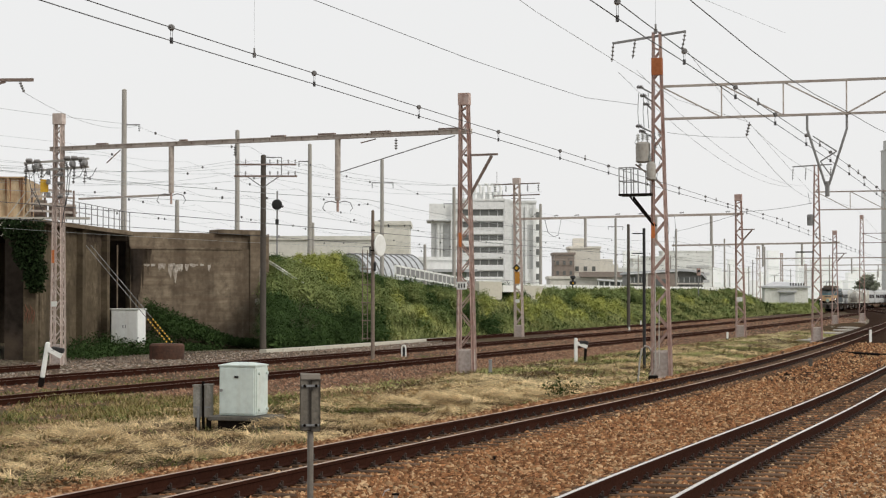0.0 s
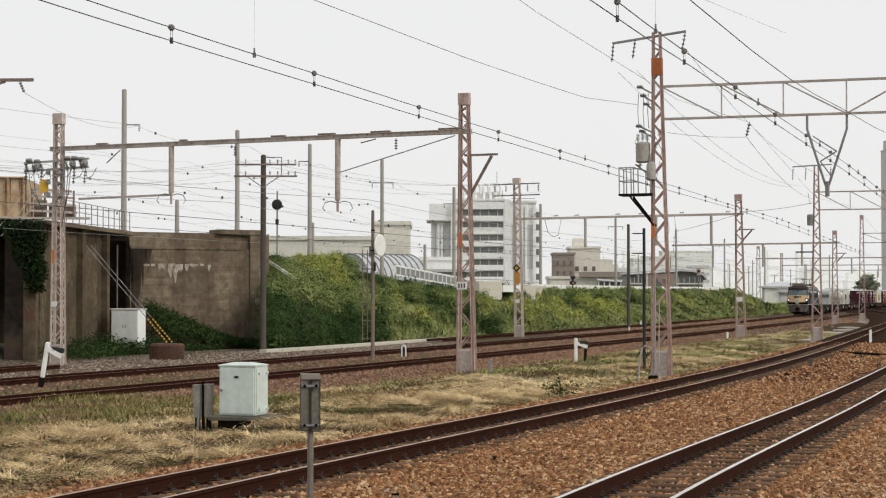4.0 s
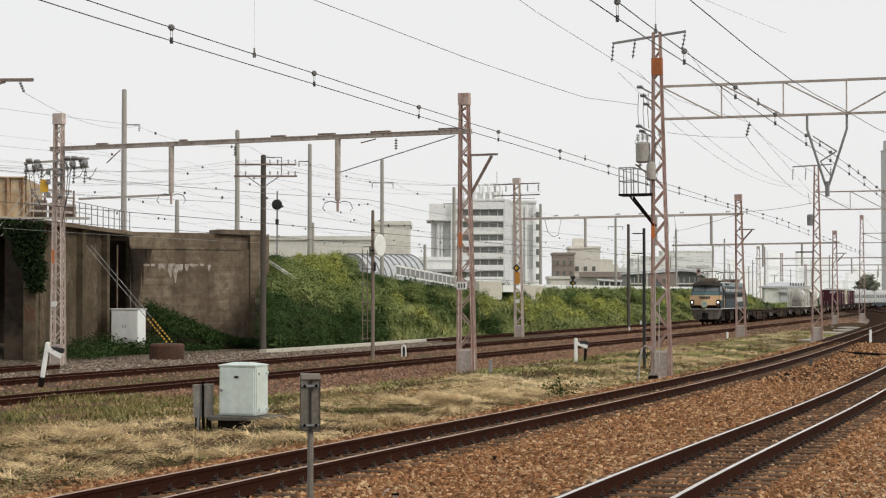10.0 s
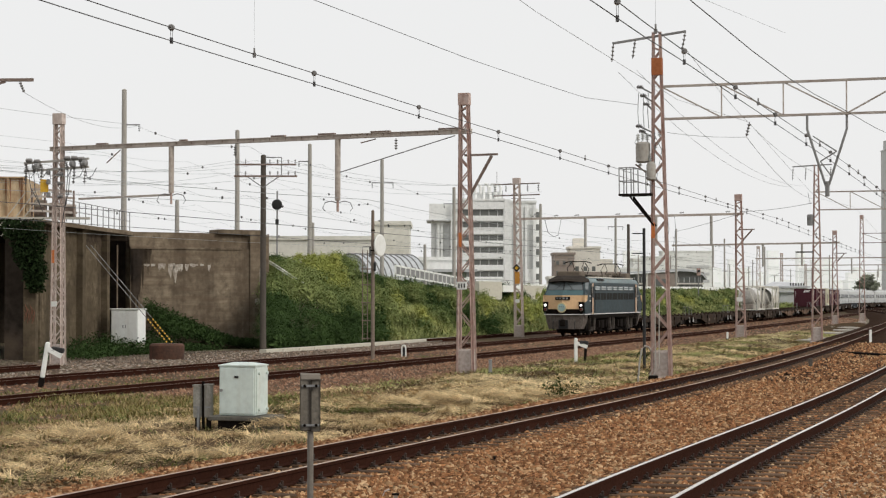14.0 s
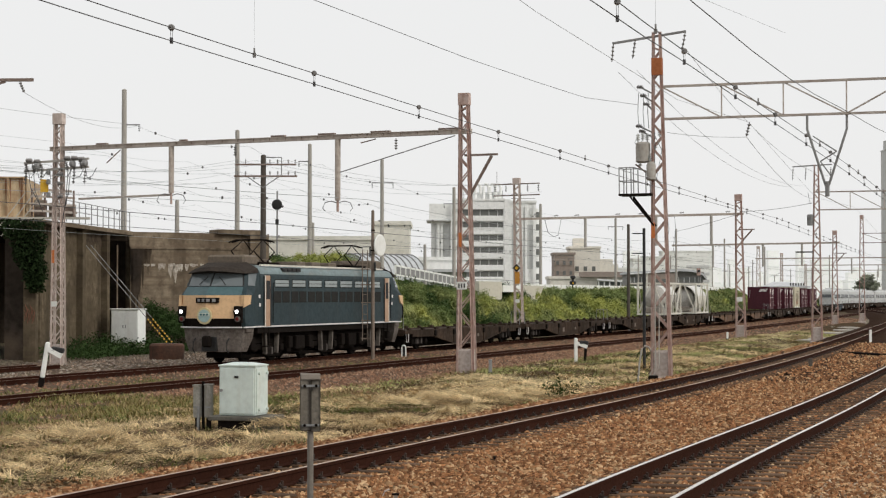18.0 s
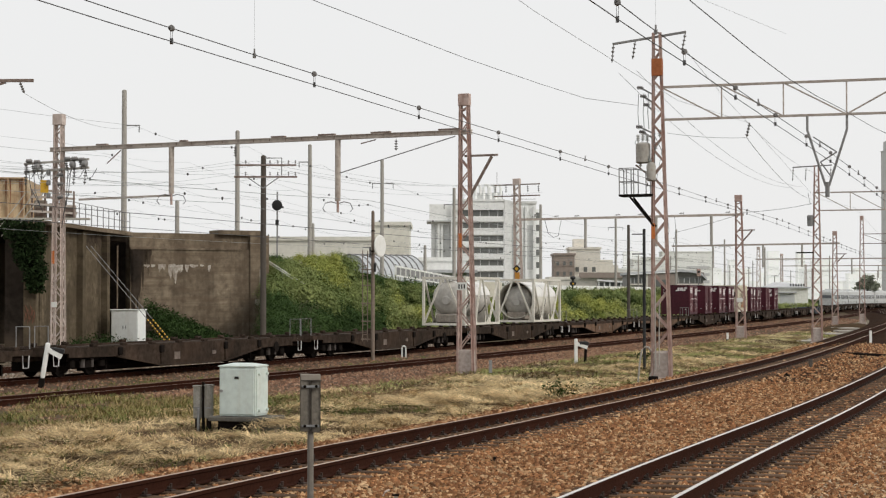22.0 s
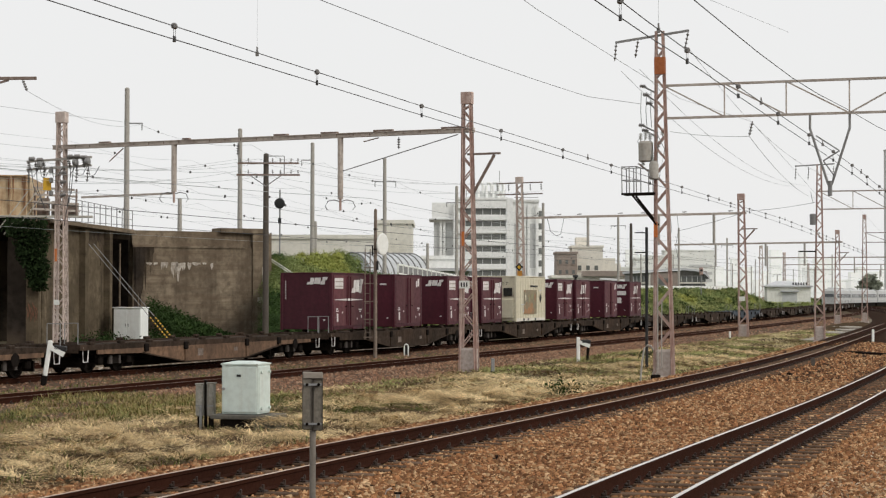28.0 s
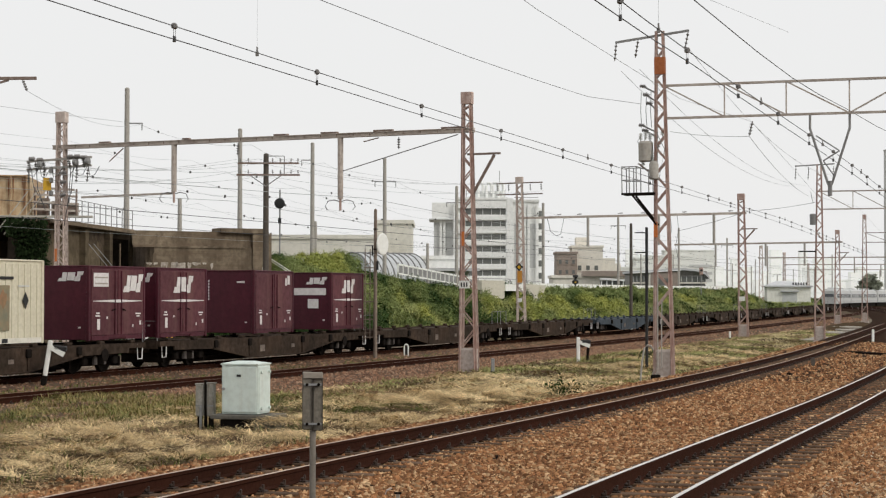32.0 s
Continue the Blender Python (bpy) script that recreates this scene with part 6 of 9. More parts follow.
part("roof", Shape().add([(-0.405, -0.335, 1.14), (0.405, -0.335, 1.14), (0.405, 0.335, 1.14), (-0.405, 0.335, 1.14), (-0.405, -0.335, 1.165), (0.405, -0.335, 1.165), (0.405, 0.335, 1.165), (-0.405, 0.335, 1.165),
                          (-0.2, 0, 1.215), (0.2, 0, 1.215)], [(3, 2, 1, 0), (0, 1, 5, 4), (1, 2, 6, 5), (2, 3, 7, 6), (3, 0, 4, 7), (4, 5, 9, 8), (5, 6, 9), (6, 7, 8, 9), (7, 4, 8)]), M["cabinet"], box1)
front_door = part("door", Shape().box(0, -0.32, 0.20, 0.72, 0.02, 0.90, bevel=0.006), M["cabinet"], box1)
part("vent", Shape().box(-0.01, -0.337, 0.905, 0.085, 0.015, 0.045), M["black"], front_door, "small black vent")
part("handle", Shape().tube((-0.33, -0.335, 0.66), (-0.33, -0.375, 0.66), 0.03, n=10), M["steel_grey"], front_door)
part("side_door", Shape().box(0.40, 0, 0.20, 0.02, 0.56, 0.90, bevel=0.006), M["cabinet"], box1)
for z in (0.28, 1.0):
    part("latch", Shape().tube((0.41, -0.2, z), (0.45, -0.2, z), 0.035, n=10).tube((0.41, 0.2, z), (0.45, 0.2, z), 0.03, n=10), M["cabinet"], box1)
part("plinth", Shape().box(0.06, 0.02, 0.06, 1.3, 0.9, 0.09, bevel=0.015), M["slab_dark"], box1, "weathered dark concrete slab")
part("plinth_leg", Shape().box(0.0, 0, -0.3, 0.8, 0.7, 0.36), M["dark_iron"], box1)
part("plinth_leg", Shape().box(0.52, -0.02, -0.4, 0.34, 0.8, 0.46, bevel=0.015), M["slab_dark"], box1)
# black box stands in for the shade in the hollow under the slab
part("void", Shape().box(0.08, 0.05, -0.3, 0.6, 0.5, 0.35), M["black"], box1)

jb = thing("junction_box", "pair of weathered grey junction posts with dark gap", "junction box", m=pose(-4.85, 37.4, 0.1, 0, 0, -14))
JB = material("weathered_junction_box", (0.40, 0.39, 0.35), (0.25, 0.235, 0.20), 0.8, big=3, fine=14, amount=0.8, streak=((0.15, 0.12, 0.09), (8, 8, 1), 0.7))
for x, h in ((-0.10, 0.70), (0.14, 0.72)):
    bx = part("box", Shape().box(x, 0, 0.10, 0.15, 0.15, h - 0.06, bevel=0.02), JB, jb)
    part("lid", Shape().box(x, 0, h + 0.03, 0.17, 0.17, 0.03, bevel=0.008), JB, bx)
    part("strap", Shape().box(x, -0.078, 0.3, 0.13, 0.012, 0.03), M["steel_grey"], bx)
    part("leg", Shape().box(x, 0, -0.3, 0.08, 0.08, 0.42), M["dark_iron"], jb)
part("post", Shape().box(0.03, -0.02, -0.2, 0.05, 0.05, 1.03), M["dark_iron"], jb)
part("pipe", Shape().tube((-0.05, -0.1, -0.2), (-0.05, -0.1, 0.3), 0.03, n=8), M["steel_grey"], jb)

sb = thing("sign_post", "pair of brown sign boards seen from behind on a post", "sign", m=pose(-1.15, 16.1, 0.0, 0, 0, 4))
BOARD = material("weathered_board", (0.19, 0.165, 0.13), (0.11, 0.095, 0.075), 0.7, big=4, fine=30, amount=0.8, streak=((0.3, 0.27, 0.22), (9, 9, 1), 0.5))
part("post", Shape().tube((0, 0, 0.3), (0, 0, 1.96), 0.027, n=12), material("worn_post_paint", (0.23, 0.20, 0.165), (0.13, 0.115, 0.095), 0.7, big=4, fine=20, amount=0.7), sb)
for x, z, h in ((-0.05, 1.49, 0.50), (0.045, 1.48, 0.47)):
    bd = part("board", Shape().box(x, -0.05 + 0.02 * (x > 0), z, 0.082, 0.03, h, bevel=0.006), BOARD, sb, "weathered brown board back")
    for e in (-1, 1):
        part("edge", Shape().box(x + e * 0.039, -0.068 + 0.02 * (x > 0), z + 0.01, 0.005, 0.012, h - 0.02), M["pole_dark"], bd)
part("board_top", Shape().box(0.0, -0.06, 1.93, 0.172, 0.035, 0.055, bevel=0.006), M["wagon_grey"], sb, "pale weathered cap of the boards")
for z in (1.53, 1.87):
    part("band", Shape().box(0, -0.07, z, 0.15, 0.02, 0.018), M["steel_grey"], sb)
    for x in (-0.05, 0.05):
        part("bolt", Shape().lathe((x, -0.08, z + 0.009), (0, -1, 0), [(0, 0.014), (0.012, 0.012)], 8), M["dark_iron"], sb)


def point_marker(p, turn, h, label):
    t = thing("point_indicator", label, "signal", m=Matrix.Translation(p) @ Matrix.Rotation(turn, 4, "Z"))
    part("post", Shape().box(0, 0, -0.14, 0.14, 0.14, h + 0.14, bevel=0.03), M["white"], t)
    part("base", Shape().box(0, 0, -0.6, 0.17, 0.17, 0.47, bevel=0.02), M["dark_iron"], t)
    part("arm", Shape().beam((0.05, -0.02, h * 0.78), (0.48, -0.02, h * 0.62), 0.14, 0.15), M["white"], t)
    part("head", Shape().box(0.33, 0.02, h * 0.72, 0.40, 0.22, 0.16, bevel=0.03), M["black"], t)
    return t


t = point_marker(Vector((-12.38, 57.4, 0.25)), 0.05, 0.98, "white post signal marker leaning between the freight tracks")
t.rotation_euler = (0, radians(9), 0.05)
t = point_marker(Vector((5.55, 77.5, -0.1)), 0.0, 0.98, "white post signal marker in the grass")
part("stand", Shape().tube((0.38, 0, 0), (0.42, 0, 0.6), 0.06, n=8), M["dark_iron"], t)
POSTS = ((Vector((1.75, 68.5, -0.25)), 0.55, "steel_grey"), (Vector((19.1, 124.5, -0.3)), 0.5, "white"), (at(-66, 2.6, -0.3), 0.4, "white"), (at(-79, -2.2, -0.3), 0.4, "white"), (at(-103, -6.5, -0.3), 0.6, "white"),
         (Vector((23.7, 102.8, 0.0)), 0.75, "white"), (by(112, 1.8, -0.3), 0.6, "white"), (Vector((12.94, 65.3, 0.05)), 0.4, "pole_dark"))
for p, h, mt in POSTS:
    t = thing("marker_post", "small upright marker post beside the track", "marker post", m=Matrix.Translation(p), group="marker posts")
    part("post", Shape().box(0, 0, -0.1, 0.13, 0.11, h + 0.1, bevel=0.02), M[mt], t)
    part("foot", Shape().box(0, 0, -0.15, 0.2, 0.18, 0.22, bevel=0.02), M["dark_iron"], t)

t = thing("hoop_marker", "white painted hoop marker between the freight tracks", "marker post", m=Matrix.Translation(Vector((-1.82, 86.0, -0.25))))
part("hoop", Shape().line([(-0.09, 0, -0.1), (-0.09, 0, 0.50), (-0.06, 0, 0.57), (0, 0, 0.60), (0.06, 0, 0.57), (0.09, 0, 0.50), (0.09, 0, -0.1)], 0.032, 8), M["white"], t)
part("plate", Shape().box(0, 0.01, 0.1, 0.13, 0.03, 0.40), M["black"], t, "dark plate inside the hoop")

drum = thing("anchor_block", "rusty round anchor block of a pole stay", "anchor", m=Matrix.Translation(at(-9.5, -6.3, -0.36) + Vector((-0.68, 0, 0))))
part("drum", Shape().lathe((0, 0, 0), (0, 0, 1), [(0, 0.76), (0.1, 0.80), (0.72, 0.80), (0.80, 0.72)], 22), material("rusted_drum", (0.12, 0.05, 0.03), (0.05, 0.03, 0.02), 0.85, big=1.5, fine=8, amount=0.8), drum, smooth=True)
stay = thing("pole_stay", "slanting stay wires with a black and yellow guard", "stay wire")
e0 = at(-9.5, -6.3, 0.42) + Vector((-0.5, 0, 0))
e1 = e0 + Vector((-4.2, 2.0, 4.6))
for dx in (-0.12, 0.12):
    part("wire", Shape().line([e0 + Vector((dx, 0, 0)), e1 + Vector((dx, 0, 0))], 0.018), M["steel_grey"], stay)
    for i in range(19):
        a, b = e0.lerp(e1, i * 0.0138) + Vector((dx, 0, 0)), e0.lerp(e1, (i + 1) * 0.0138) + Vector((dx, 0, 0))
        part("guard", Shape().tube(a, b, 0.034, n=8), M["yellow"] if i % 2 else M["black"], stay)

rb = thing("relay_cabinet", "large white steel relay cabinet before the abutment", "cabinet", m=pose(-16.55, 97.5, 0.15, 0, 0, -14))
RW = material("bright_white_paint", (0.88, 0.90, 0.87), (0.80, 0.81, 0.77), 0.5, big=0.8, fine=4, amount=0.3, bump=0.02, streak=((0.6, 0.56, 0.48), (5, 5, 0.4), 0.3))
part("body", Shape().box(0, 0, 0, 1.55, 1.0, 1.76, bevel=0.03), RW, rb)
part("roof", Shape().box(0, 0, 1.76, 1.65, 1.1, 0.06, bevel=0.02), RW, rb)
for x in (-0.37, 0.37):
    dr = part("door", Shape().box(x, -0.51, 0.12, 0.71, 0.02, 1.55, bevel=0.005), RW, rb)
    part("handle", Shape().box(x * 0.2, -0.53, 0.8, 0.04, 0.03, 0.16), M["steel_grey"], dr)
part("base", Shape().box(0, 0, -0.7, 1.45, 0.9, 0.7), M["footing"], rb)

tall_weeds([(Vector((3.0, 49.5, 0.0)), 0.42, 0.42), (Vector((3.5, 50.3, 0.0)), 0.3, 0.3), (verge_at(62, 0.5), 0.7, 0.5)], "leafy green weeds standing in the mown verge")

# growth at the foot of the abutment
pts = []
for i in range(13000):
    k, q = rng.random(), rng.random()
    x, y = along(W_M, W_R, 0.08 + 0.74 * k, 0.2 + 3.2 * q * (1 - 0.25 * k))
    top = max(0.12, 2.7 * (1 - k * 1.1)) * (1 - 0.7 * q)
    pts.append((x, y, -0.3 + top * (0.75 + 0.3 * rng.random()) + 0.35 * rng.random()))
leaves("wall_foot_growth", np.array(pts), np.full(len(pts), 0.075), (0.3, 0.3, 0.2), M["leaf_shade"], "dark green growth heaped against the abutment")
pts = []
for i in range(7000):
    k, q = rng.random(), rng.random()
    x, y = along(W_L, W_M, k, 0.3 + 2.8 * q)
    pts.append((x, y, -0.35 + (1.2 - 0.6 * q) * rng.random() * (0.6 + 0.6 * k)))
for i in range(12000):
    k = rng.random() ** 0.8
    x, y = along(W_L, W_M, 0.26 + 0.72 * k, 0.2 + rng.random() * (2.2 + 3.2 * k))
    pts.append((x, y, -0.36 + 0.30 * rng.random() * (1 + 0.6 * noise.noise((x * 0.9, y * 0.9, 3.0)))))
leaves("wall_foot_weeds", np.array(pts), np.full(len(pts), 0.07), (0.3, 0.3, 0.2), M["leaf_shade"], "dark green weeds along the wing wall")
pts = []
for i in range(5000):
    z = 3.2 + 3.1 * rng.random()
    w = 0.5 + 1.3 * (z - 3.2) / 3.1
    pts.append((-18.0 - w * rng.random() * 1.1 + 0.1 * math.sin(z * 5), 83.7 - 0.4 * rng.random() ** 2, z - 0.3))
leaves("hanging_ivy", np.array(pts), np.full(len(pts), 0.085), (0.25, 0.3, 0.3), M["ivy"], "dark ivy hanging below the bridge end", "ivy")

for i, (x, y, w, d) in enumerate(((23.4, 117.7, 2.2, 1.6), (24.8, 122.0, 2.6, 1.4), (29.8, 140.6, 3.4, 1.8), (33.0, 152.0, 3.0, 1.6), (35.8, 165.0, 3.0, 1.8))):
    sl = thing("paving_slab", "pale worn concrete slab lying beside the curve", "slab", m=pose(x, y, -0.30, 0, 0, 66 + 7 * i), group="paving slabs")
    part("slab", Shape().box(0, 0, 0, w, d, 0.16, bevel=0.03), M["concrete_pale"], sl)
rod = thing("point_rod", "dark steel point rod lying between the curved tracks", "point rod")
part("rod", Shape().tube((17.6, 83.6, 0.12), (19.2, 77.5, 0.14), 0.05, n=8), M["dark_iron"], rod)
part("crank", Shape().box(18.1, 81.5, 0.06, 0.5, 0.35, 0.12, bevel=0.03), M["dark_iron"], rod)

# small pegs and fittings lying in the near ballast
peg = thing("ballast_peg", "small dark T-topped steel peg standing in the ballast", "peg", m=Matrix.Translation(Vector((-0.51, 20.0, 0.3))))
part("stem", Shape().box(0, 0, -0.2, 0.045, 0.035, 0.42, bevel=0.006), M["wagon_grey"], peg)
part("cap", Shape().box(0, 0, 0.21, 0.08, 0.05, 0.022, bevel=0.005), M["dark_iron"], peg)
loop = thing("cable_loop", "short pale loop of cable rising from the ballast", "cable", m=Matrix.Translation(Vector((-0.64, 20.4, 0.33))))
part("cable", Shape().line([(0.03, 0, -0.1), (0.0, 0, 0.06), (-0.02, 0, 0.13), (0.0, 0, 0.18), (0.05, 0.02, 0.2)], 0.01, 6), M["footing"], loop)
peg = thing("ballast_peg", "low white-capped peg standing in the ballast", "peg", m=Matrix.Translation(Vector((-1.05, 19.95, 0.3))))
part("stem", Shape().box(0, 0, -0.2, 0.06, 0.05, 0.34, bevel=0.006), M["black"], peg)
part("cap", Shape().box(0, 0, 0.14, 0.075, 0.06, 0.04, bevel=0.008), M["white"], peg)
peg = thing("ballast_peg", "low rust-red steel peg beside the passenger track", "peg", m=Matrix.Translation(Vector((4.41, 23.4, 0.12))))
part("stem", Shape().box(0, 0, -0.2, 0.07, 0.05, 0.3, bevel=0.006), M["dark_iron"], peg)
part("cap", Shape().box(0, 0, 0.1, 0.085, 0.05, 0.09, bevel=0.008).box(0, 0, 0.17, 0.2, 0.03, 0.025), material("red_oxide_cap", (0.24, 0.05, 0.03), (0.12, 0.03, 0.02), 0.8, big=5, fine=30), peg)
for x, y, z in ((0.70, 25.2, 0.36), (9.6, 58.8, 0.2), (10.5, 56.7, 0.2)):
    lump = thing("rail_clamp", "dark iron clamp lying on the ballast", "clamp", m=pose(x, y, z, 0, 0, 30 * x))
    part("body", Shape().box(0, 0, -0.05, 0.13, 0.09, 0.13, bevel=0.02), M["dark_iron"], lump)
    part("bolt", Shape().tube((0, 0, 0.06), (0, 0, 0.12), 0.022, n=8), M["dark_iron"], lump)

# ---- buildings behind the raised line ----
M["tile_white"] = material("white_wall_tiles", (0.87, 0.88, 0.86), (0.79, 0.80, 0.78), 0.7, big=0.1, fine=1.5, amount=0.5, bump=0)
M["wall_cream"] = material("cream_render", (0.78, 0.74, 0.66), (0.70, 0.66, 0.58), 0.85, big=0.1, fine=1.5, amount=0.5, bump=0)
M["wall_brown"] = material("brown_tile_wall", (0.32, 0.265, 0.225), (0.26, 0.21, 0.18), 0.8, big=0.1, fine=1.5, amount=0.5, bump=0)
M["wall_grey"] = material("grey_cladding", (0.58, 0.59, 0.58), (0.5, 0.51, 0.5), 0.8, big=0.1, fine=1.5, amount=0.5, bump=0)
M["roof_grey"] = material("grey_roof_sheet", (0.55, 0.56, 0.57), (0.46, 0.47, 0.48), 0.5, big=0.1, fine=1.5, amount=0.5, bump=0)
M["window"] = glass("window_glass", (0.12, 0.125, 0.115), 0.3)
M["beige_clad"] = material("beige_wall_sheet", (0.70, 0.675, 0.60), (0.62, 0.6, 0.52), 0.85, big=0.1, fine=1.5, amount=0.5, bump=0)
M["coach_silver"] = material("silver_white_coach", (0.50, 0.51, 0.50), (0.38, 0.39, 0.38), 0.5, big=0.5, fine=3, amount=0.5, bump=0)
M["cab_dark"] = glass("dark_coach_glass", (0.05, 0.055, 0.06), 0.15)
# skyline blocks glow faintly: distant haze put into colour and emission
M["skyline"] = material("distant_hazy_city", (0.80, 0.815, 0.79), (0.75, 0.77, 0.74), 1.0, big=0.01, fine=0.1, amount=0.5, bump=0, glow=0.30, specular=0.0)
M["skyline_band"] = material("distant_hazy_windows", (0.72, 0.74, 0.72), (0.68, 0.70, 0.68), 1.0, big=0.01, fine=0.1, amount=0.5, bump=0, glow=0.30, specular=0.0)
# far walls paled: the haze before them is put into the colour
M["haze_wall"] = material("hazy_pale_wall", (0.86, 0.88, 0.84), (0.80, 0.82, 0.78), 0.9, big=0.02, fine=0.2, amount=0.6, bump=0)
M["hut_white"] = material("white_hut_render", (0.86, 0.86, 0.79), (0.74, 0.73, 0.65), 0.85, big=0.5, fine=4, amount=0.5, bump=0.03, streak=((0.5, 0.47, 0.4), (2, 2, 0.2), 0.4))
M["station_dark"] = material("dark_station_cladding", (0.30, 0.29, 0.27), (0.2, 0.19, 0.18), 0.7, big=0.2, fine=2, amount=0.6, bump=0)


def house(name, x, y, z, w, dpt, h, mat, label, turn=0.0, category="building"):
    t = thing(name, label, category, m=pose(x, y, z, 0, 0, turn))
    part("wall", Shape().box(0, dpt / 2, 0, w, dpt, h), mat, t)
    part("roof", Shape().box(0, dpt / 2, h, w + 0.5, dpt + 0.5, 0.5), mat, t)
    return t


def window(t, x, z, w, h, y=0.0, frame_mat=None):
    ob = part("window", Shape().box(x, y - 0.05, z, w, 0.12, h), M["window"], t)
    part("sill", Shape().box(x, y - 0.12, z - 0.15, w + 0.2, 0.2, 0.14), frame_mat or M["tile_white"], ob)
    return ob


Y1 = 400.0
big = thing("office_block", "tall white tiled office block with dark window bands", "building", m=pose(7.93, Y1, 0))
part("wall", Shape().box(0, 7, 0, 10.4, 14, 23.1), M["tile_white"], big)
part("parapet", Shape().box(0, 6.6, 23.1, 10.8, 14.4, 0.5), M["tile_white"], big)
for f, z in enumerate((4.1, 6.7, 9.25, 11.9, 14.5, 17.35, 19.9)):
    wd = part("window", Shape().box(0.2, -0.05, z, 9.6, 0.12, 1.15 if f < 6 else 1.35), M["window"], big)
    part("sill", Shape().box(0.2, -0.16, z - 0.2, 9.8, 0.3, 0.18), M["tile_white"], wd)
    for i in range(5):
        part("mullion", Shape().box(-3.7 + i * 1.9, -0.14, z, 0.14, 0.1, 1.15), M["wall_grey"], wd)
    part("spandrel", Shape().box(0, -0.35, z + 1.35, 10.5, 0.6, 1.05 if f < 6 else 1.6), M["tile_white"], big)
for x, w, h in ((5.95, 1.3, 23.4), (-5.75, 0.9, 22.2)):
    part("pilaster", Shape().box(x, 0.2, 0, w, 1.6, h), M["tile_white"], big)
# left wing under a deep cornice, right wing with a round-cornered end
part("wing", Shape().box(-8.2, 7, 0, 4.6, 12, 19.0), M["tile_white"], big)
part("wing_top", Shape().box(-8.3, 6.4, 19.0, 5.2, 12.6, 3.5), M["tile_white"], big)
part("cornice", Shape().box(-8.5, 6.2, 18.7, 6.0, 13.2, 0.3), M["wall_grey"], big)
for x, w in ((-9.95, 1.0), (-7.1, 1.5)):
    part("window", Shape().box(x, 0.95, 8.6, w, 0.14, 9.6), M["wall_grey"], big, "grey window strip")
for x in (-8.9, -8.2, -6.1):
    part("pilaster", Shape().box(x, 0.7, 0, 0.45, 0.7, 18.7), M["tile_white"], big)
part("wing", Shape().box(9.4, 7, 0, 5.6, 12, 22.7), M["tile_white"], big)
part("wing_parapet", Shape().box(9.4, 6.8, 22.7, 5.9, 12.4, 0.5), M["tile_white"], big)
for x, w in ((7.4, 0.9), (10.9, 1.4)):
    part("window", Shape().box(x, 0.95, 8.4, w, 0.14, 9.6), M["wall_grey"], big, "grey window strip")
for x in (8.3, 9.2, 10.0, 11.8):
    part("pilaster", Shape().box(x, 0.7, 0, 0.5, 0.7, 22.0), M["tile_white"], big)
part("stair_end", Shape().lathe((12.35, 5.0, 0), (0, 0, 1), [(0, 0.75), (21.6, 0.75)], 14), M["tile_white"], big, smooth=True)
for f in range(7):
    part("window", Shape().lathe((12.4, 4.9, 3.4 + f * 2.7), (0, 0, 1), [(0, 0.78), (1.3, 0.78)], 14), M["window"], big, "dark curved stair window")
part("plant_room", Shape().box(1.6, 6, 23.4, 6.6, 8, 1.7), M["tile_white"], big)
for x in (-0.9, 0.9, 2.3, 3.5):
    part("duct", Shape().line([(x, 1.5, 23.4), (x, 1.5, 26.2), (x + 0.3, 1.5, 26.8), (x + 0.75, 1.5, 26.8), (x + 1.05, 1.5, 26.2), (x + 1.05, 1.5, 24.6)], 0.32, 8), M["tile_white"], big, "hooked white roof duct")
for x, z1 in ((-3.4, 25.4), (3.8, 29.6), (5.0, 25.5), (9.0, 25.0)):
    part("antenna", Shape().tube((x, 3, 22), (x, 3, z1), 0.06, n=5), M["steel_grey"], big)
for z in (23.6, 24.4):
    part("roof_rail", Shape().beam((6.8, -0.2, z), (12.0, -0.2, z), 0.1), M["steel_grey"], big)

h2 = house("office_block", 27.5, 420, 0, 4.6, 10, 11.9, M["wall_brown"], "brown tiled block with small windows")
for f in range(3):
    for i in range(3):
        window(h2, -1.5 + i * 1.5, 5.0 + f * 2.3, 0.6, 0.9, 0, M["wall_brown"])
h3 = house("apartment_block", 32.5, 424, 0, 7.0, 10, 13.4, M["wall_cream"], "cream rendered block with a stepped roof")
part("stair_tower", Shape().box(-1.2, 4, 13.4, 2.6, 4, 2.4), M["wall_cream"], h3)
for i in range(3):
    window(h3, -1.8 + i * 1.9, 8.2, 0.8, 1.1, 0, M["wall_cream"])
part("lower_wing", Shape().box(5.6, 6, 0, 4.4, 8, 9.8), M["wall_cream"], h3)
part("lower_wing", Shape().box(5.0, 3.6, 0, 3.0, 4, 11.0), M["wall_cream"], h3)
h4 = house("low_depot", 26.2, 330, 0, 14.2, 12, 5.6, M["wall_cream"], "low beige depot building with an open front behind the raised line")
part("roof_slab", Shape().box(3.4, 1, 5.9, 10.4, 4, 0.95), M["wall_brown"], h4)
part("awning", Shape().loft([[(1.2, -0.9, 5.35), (9.6, -0.9, 4.75), (9.6, 2.0, 4.75), (1.2, 2.0, 5.35)], [(1.2, -0.9, 5.65), (9.6, -0.9, 5.05), (9.6, 2.0, 5.05), (1.2, 2.0, 5.65)]]), M["tile_white"], h4, "pale sloping awning")
# dark sheet on the wall stands in for shade inside the open front
part("dark_front", Shape().box(4.3, -0.05, 2.6, 6.0, 0.12, 2.5), M["window"], h4, "dark sheet painting the shaded open front under the awning")
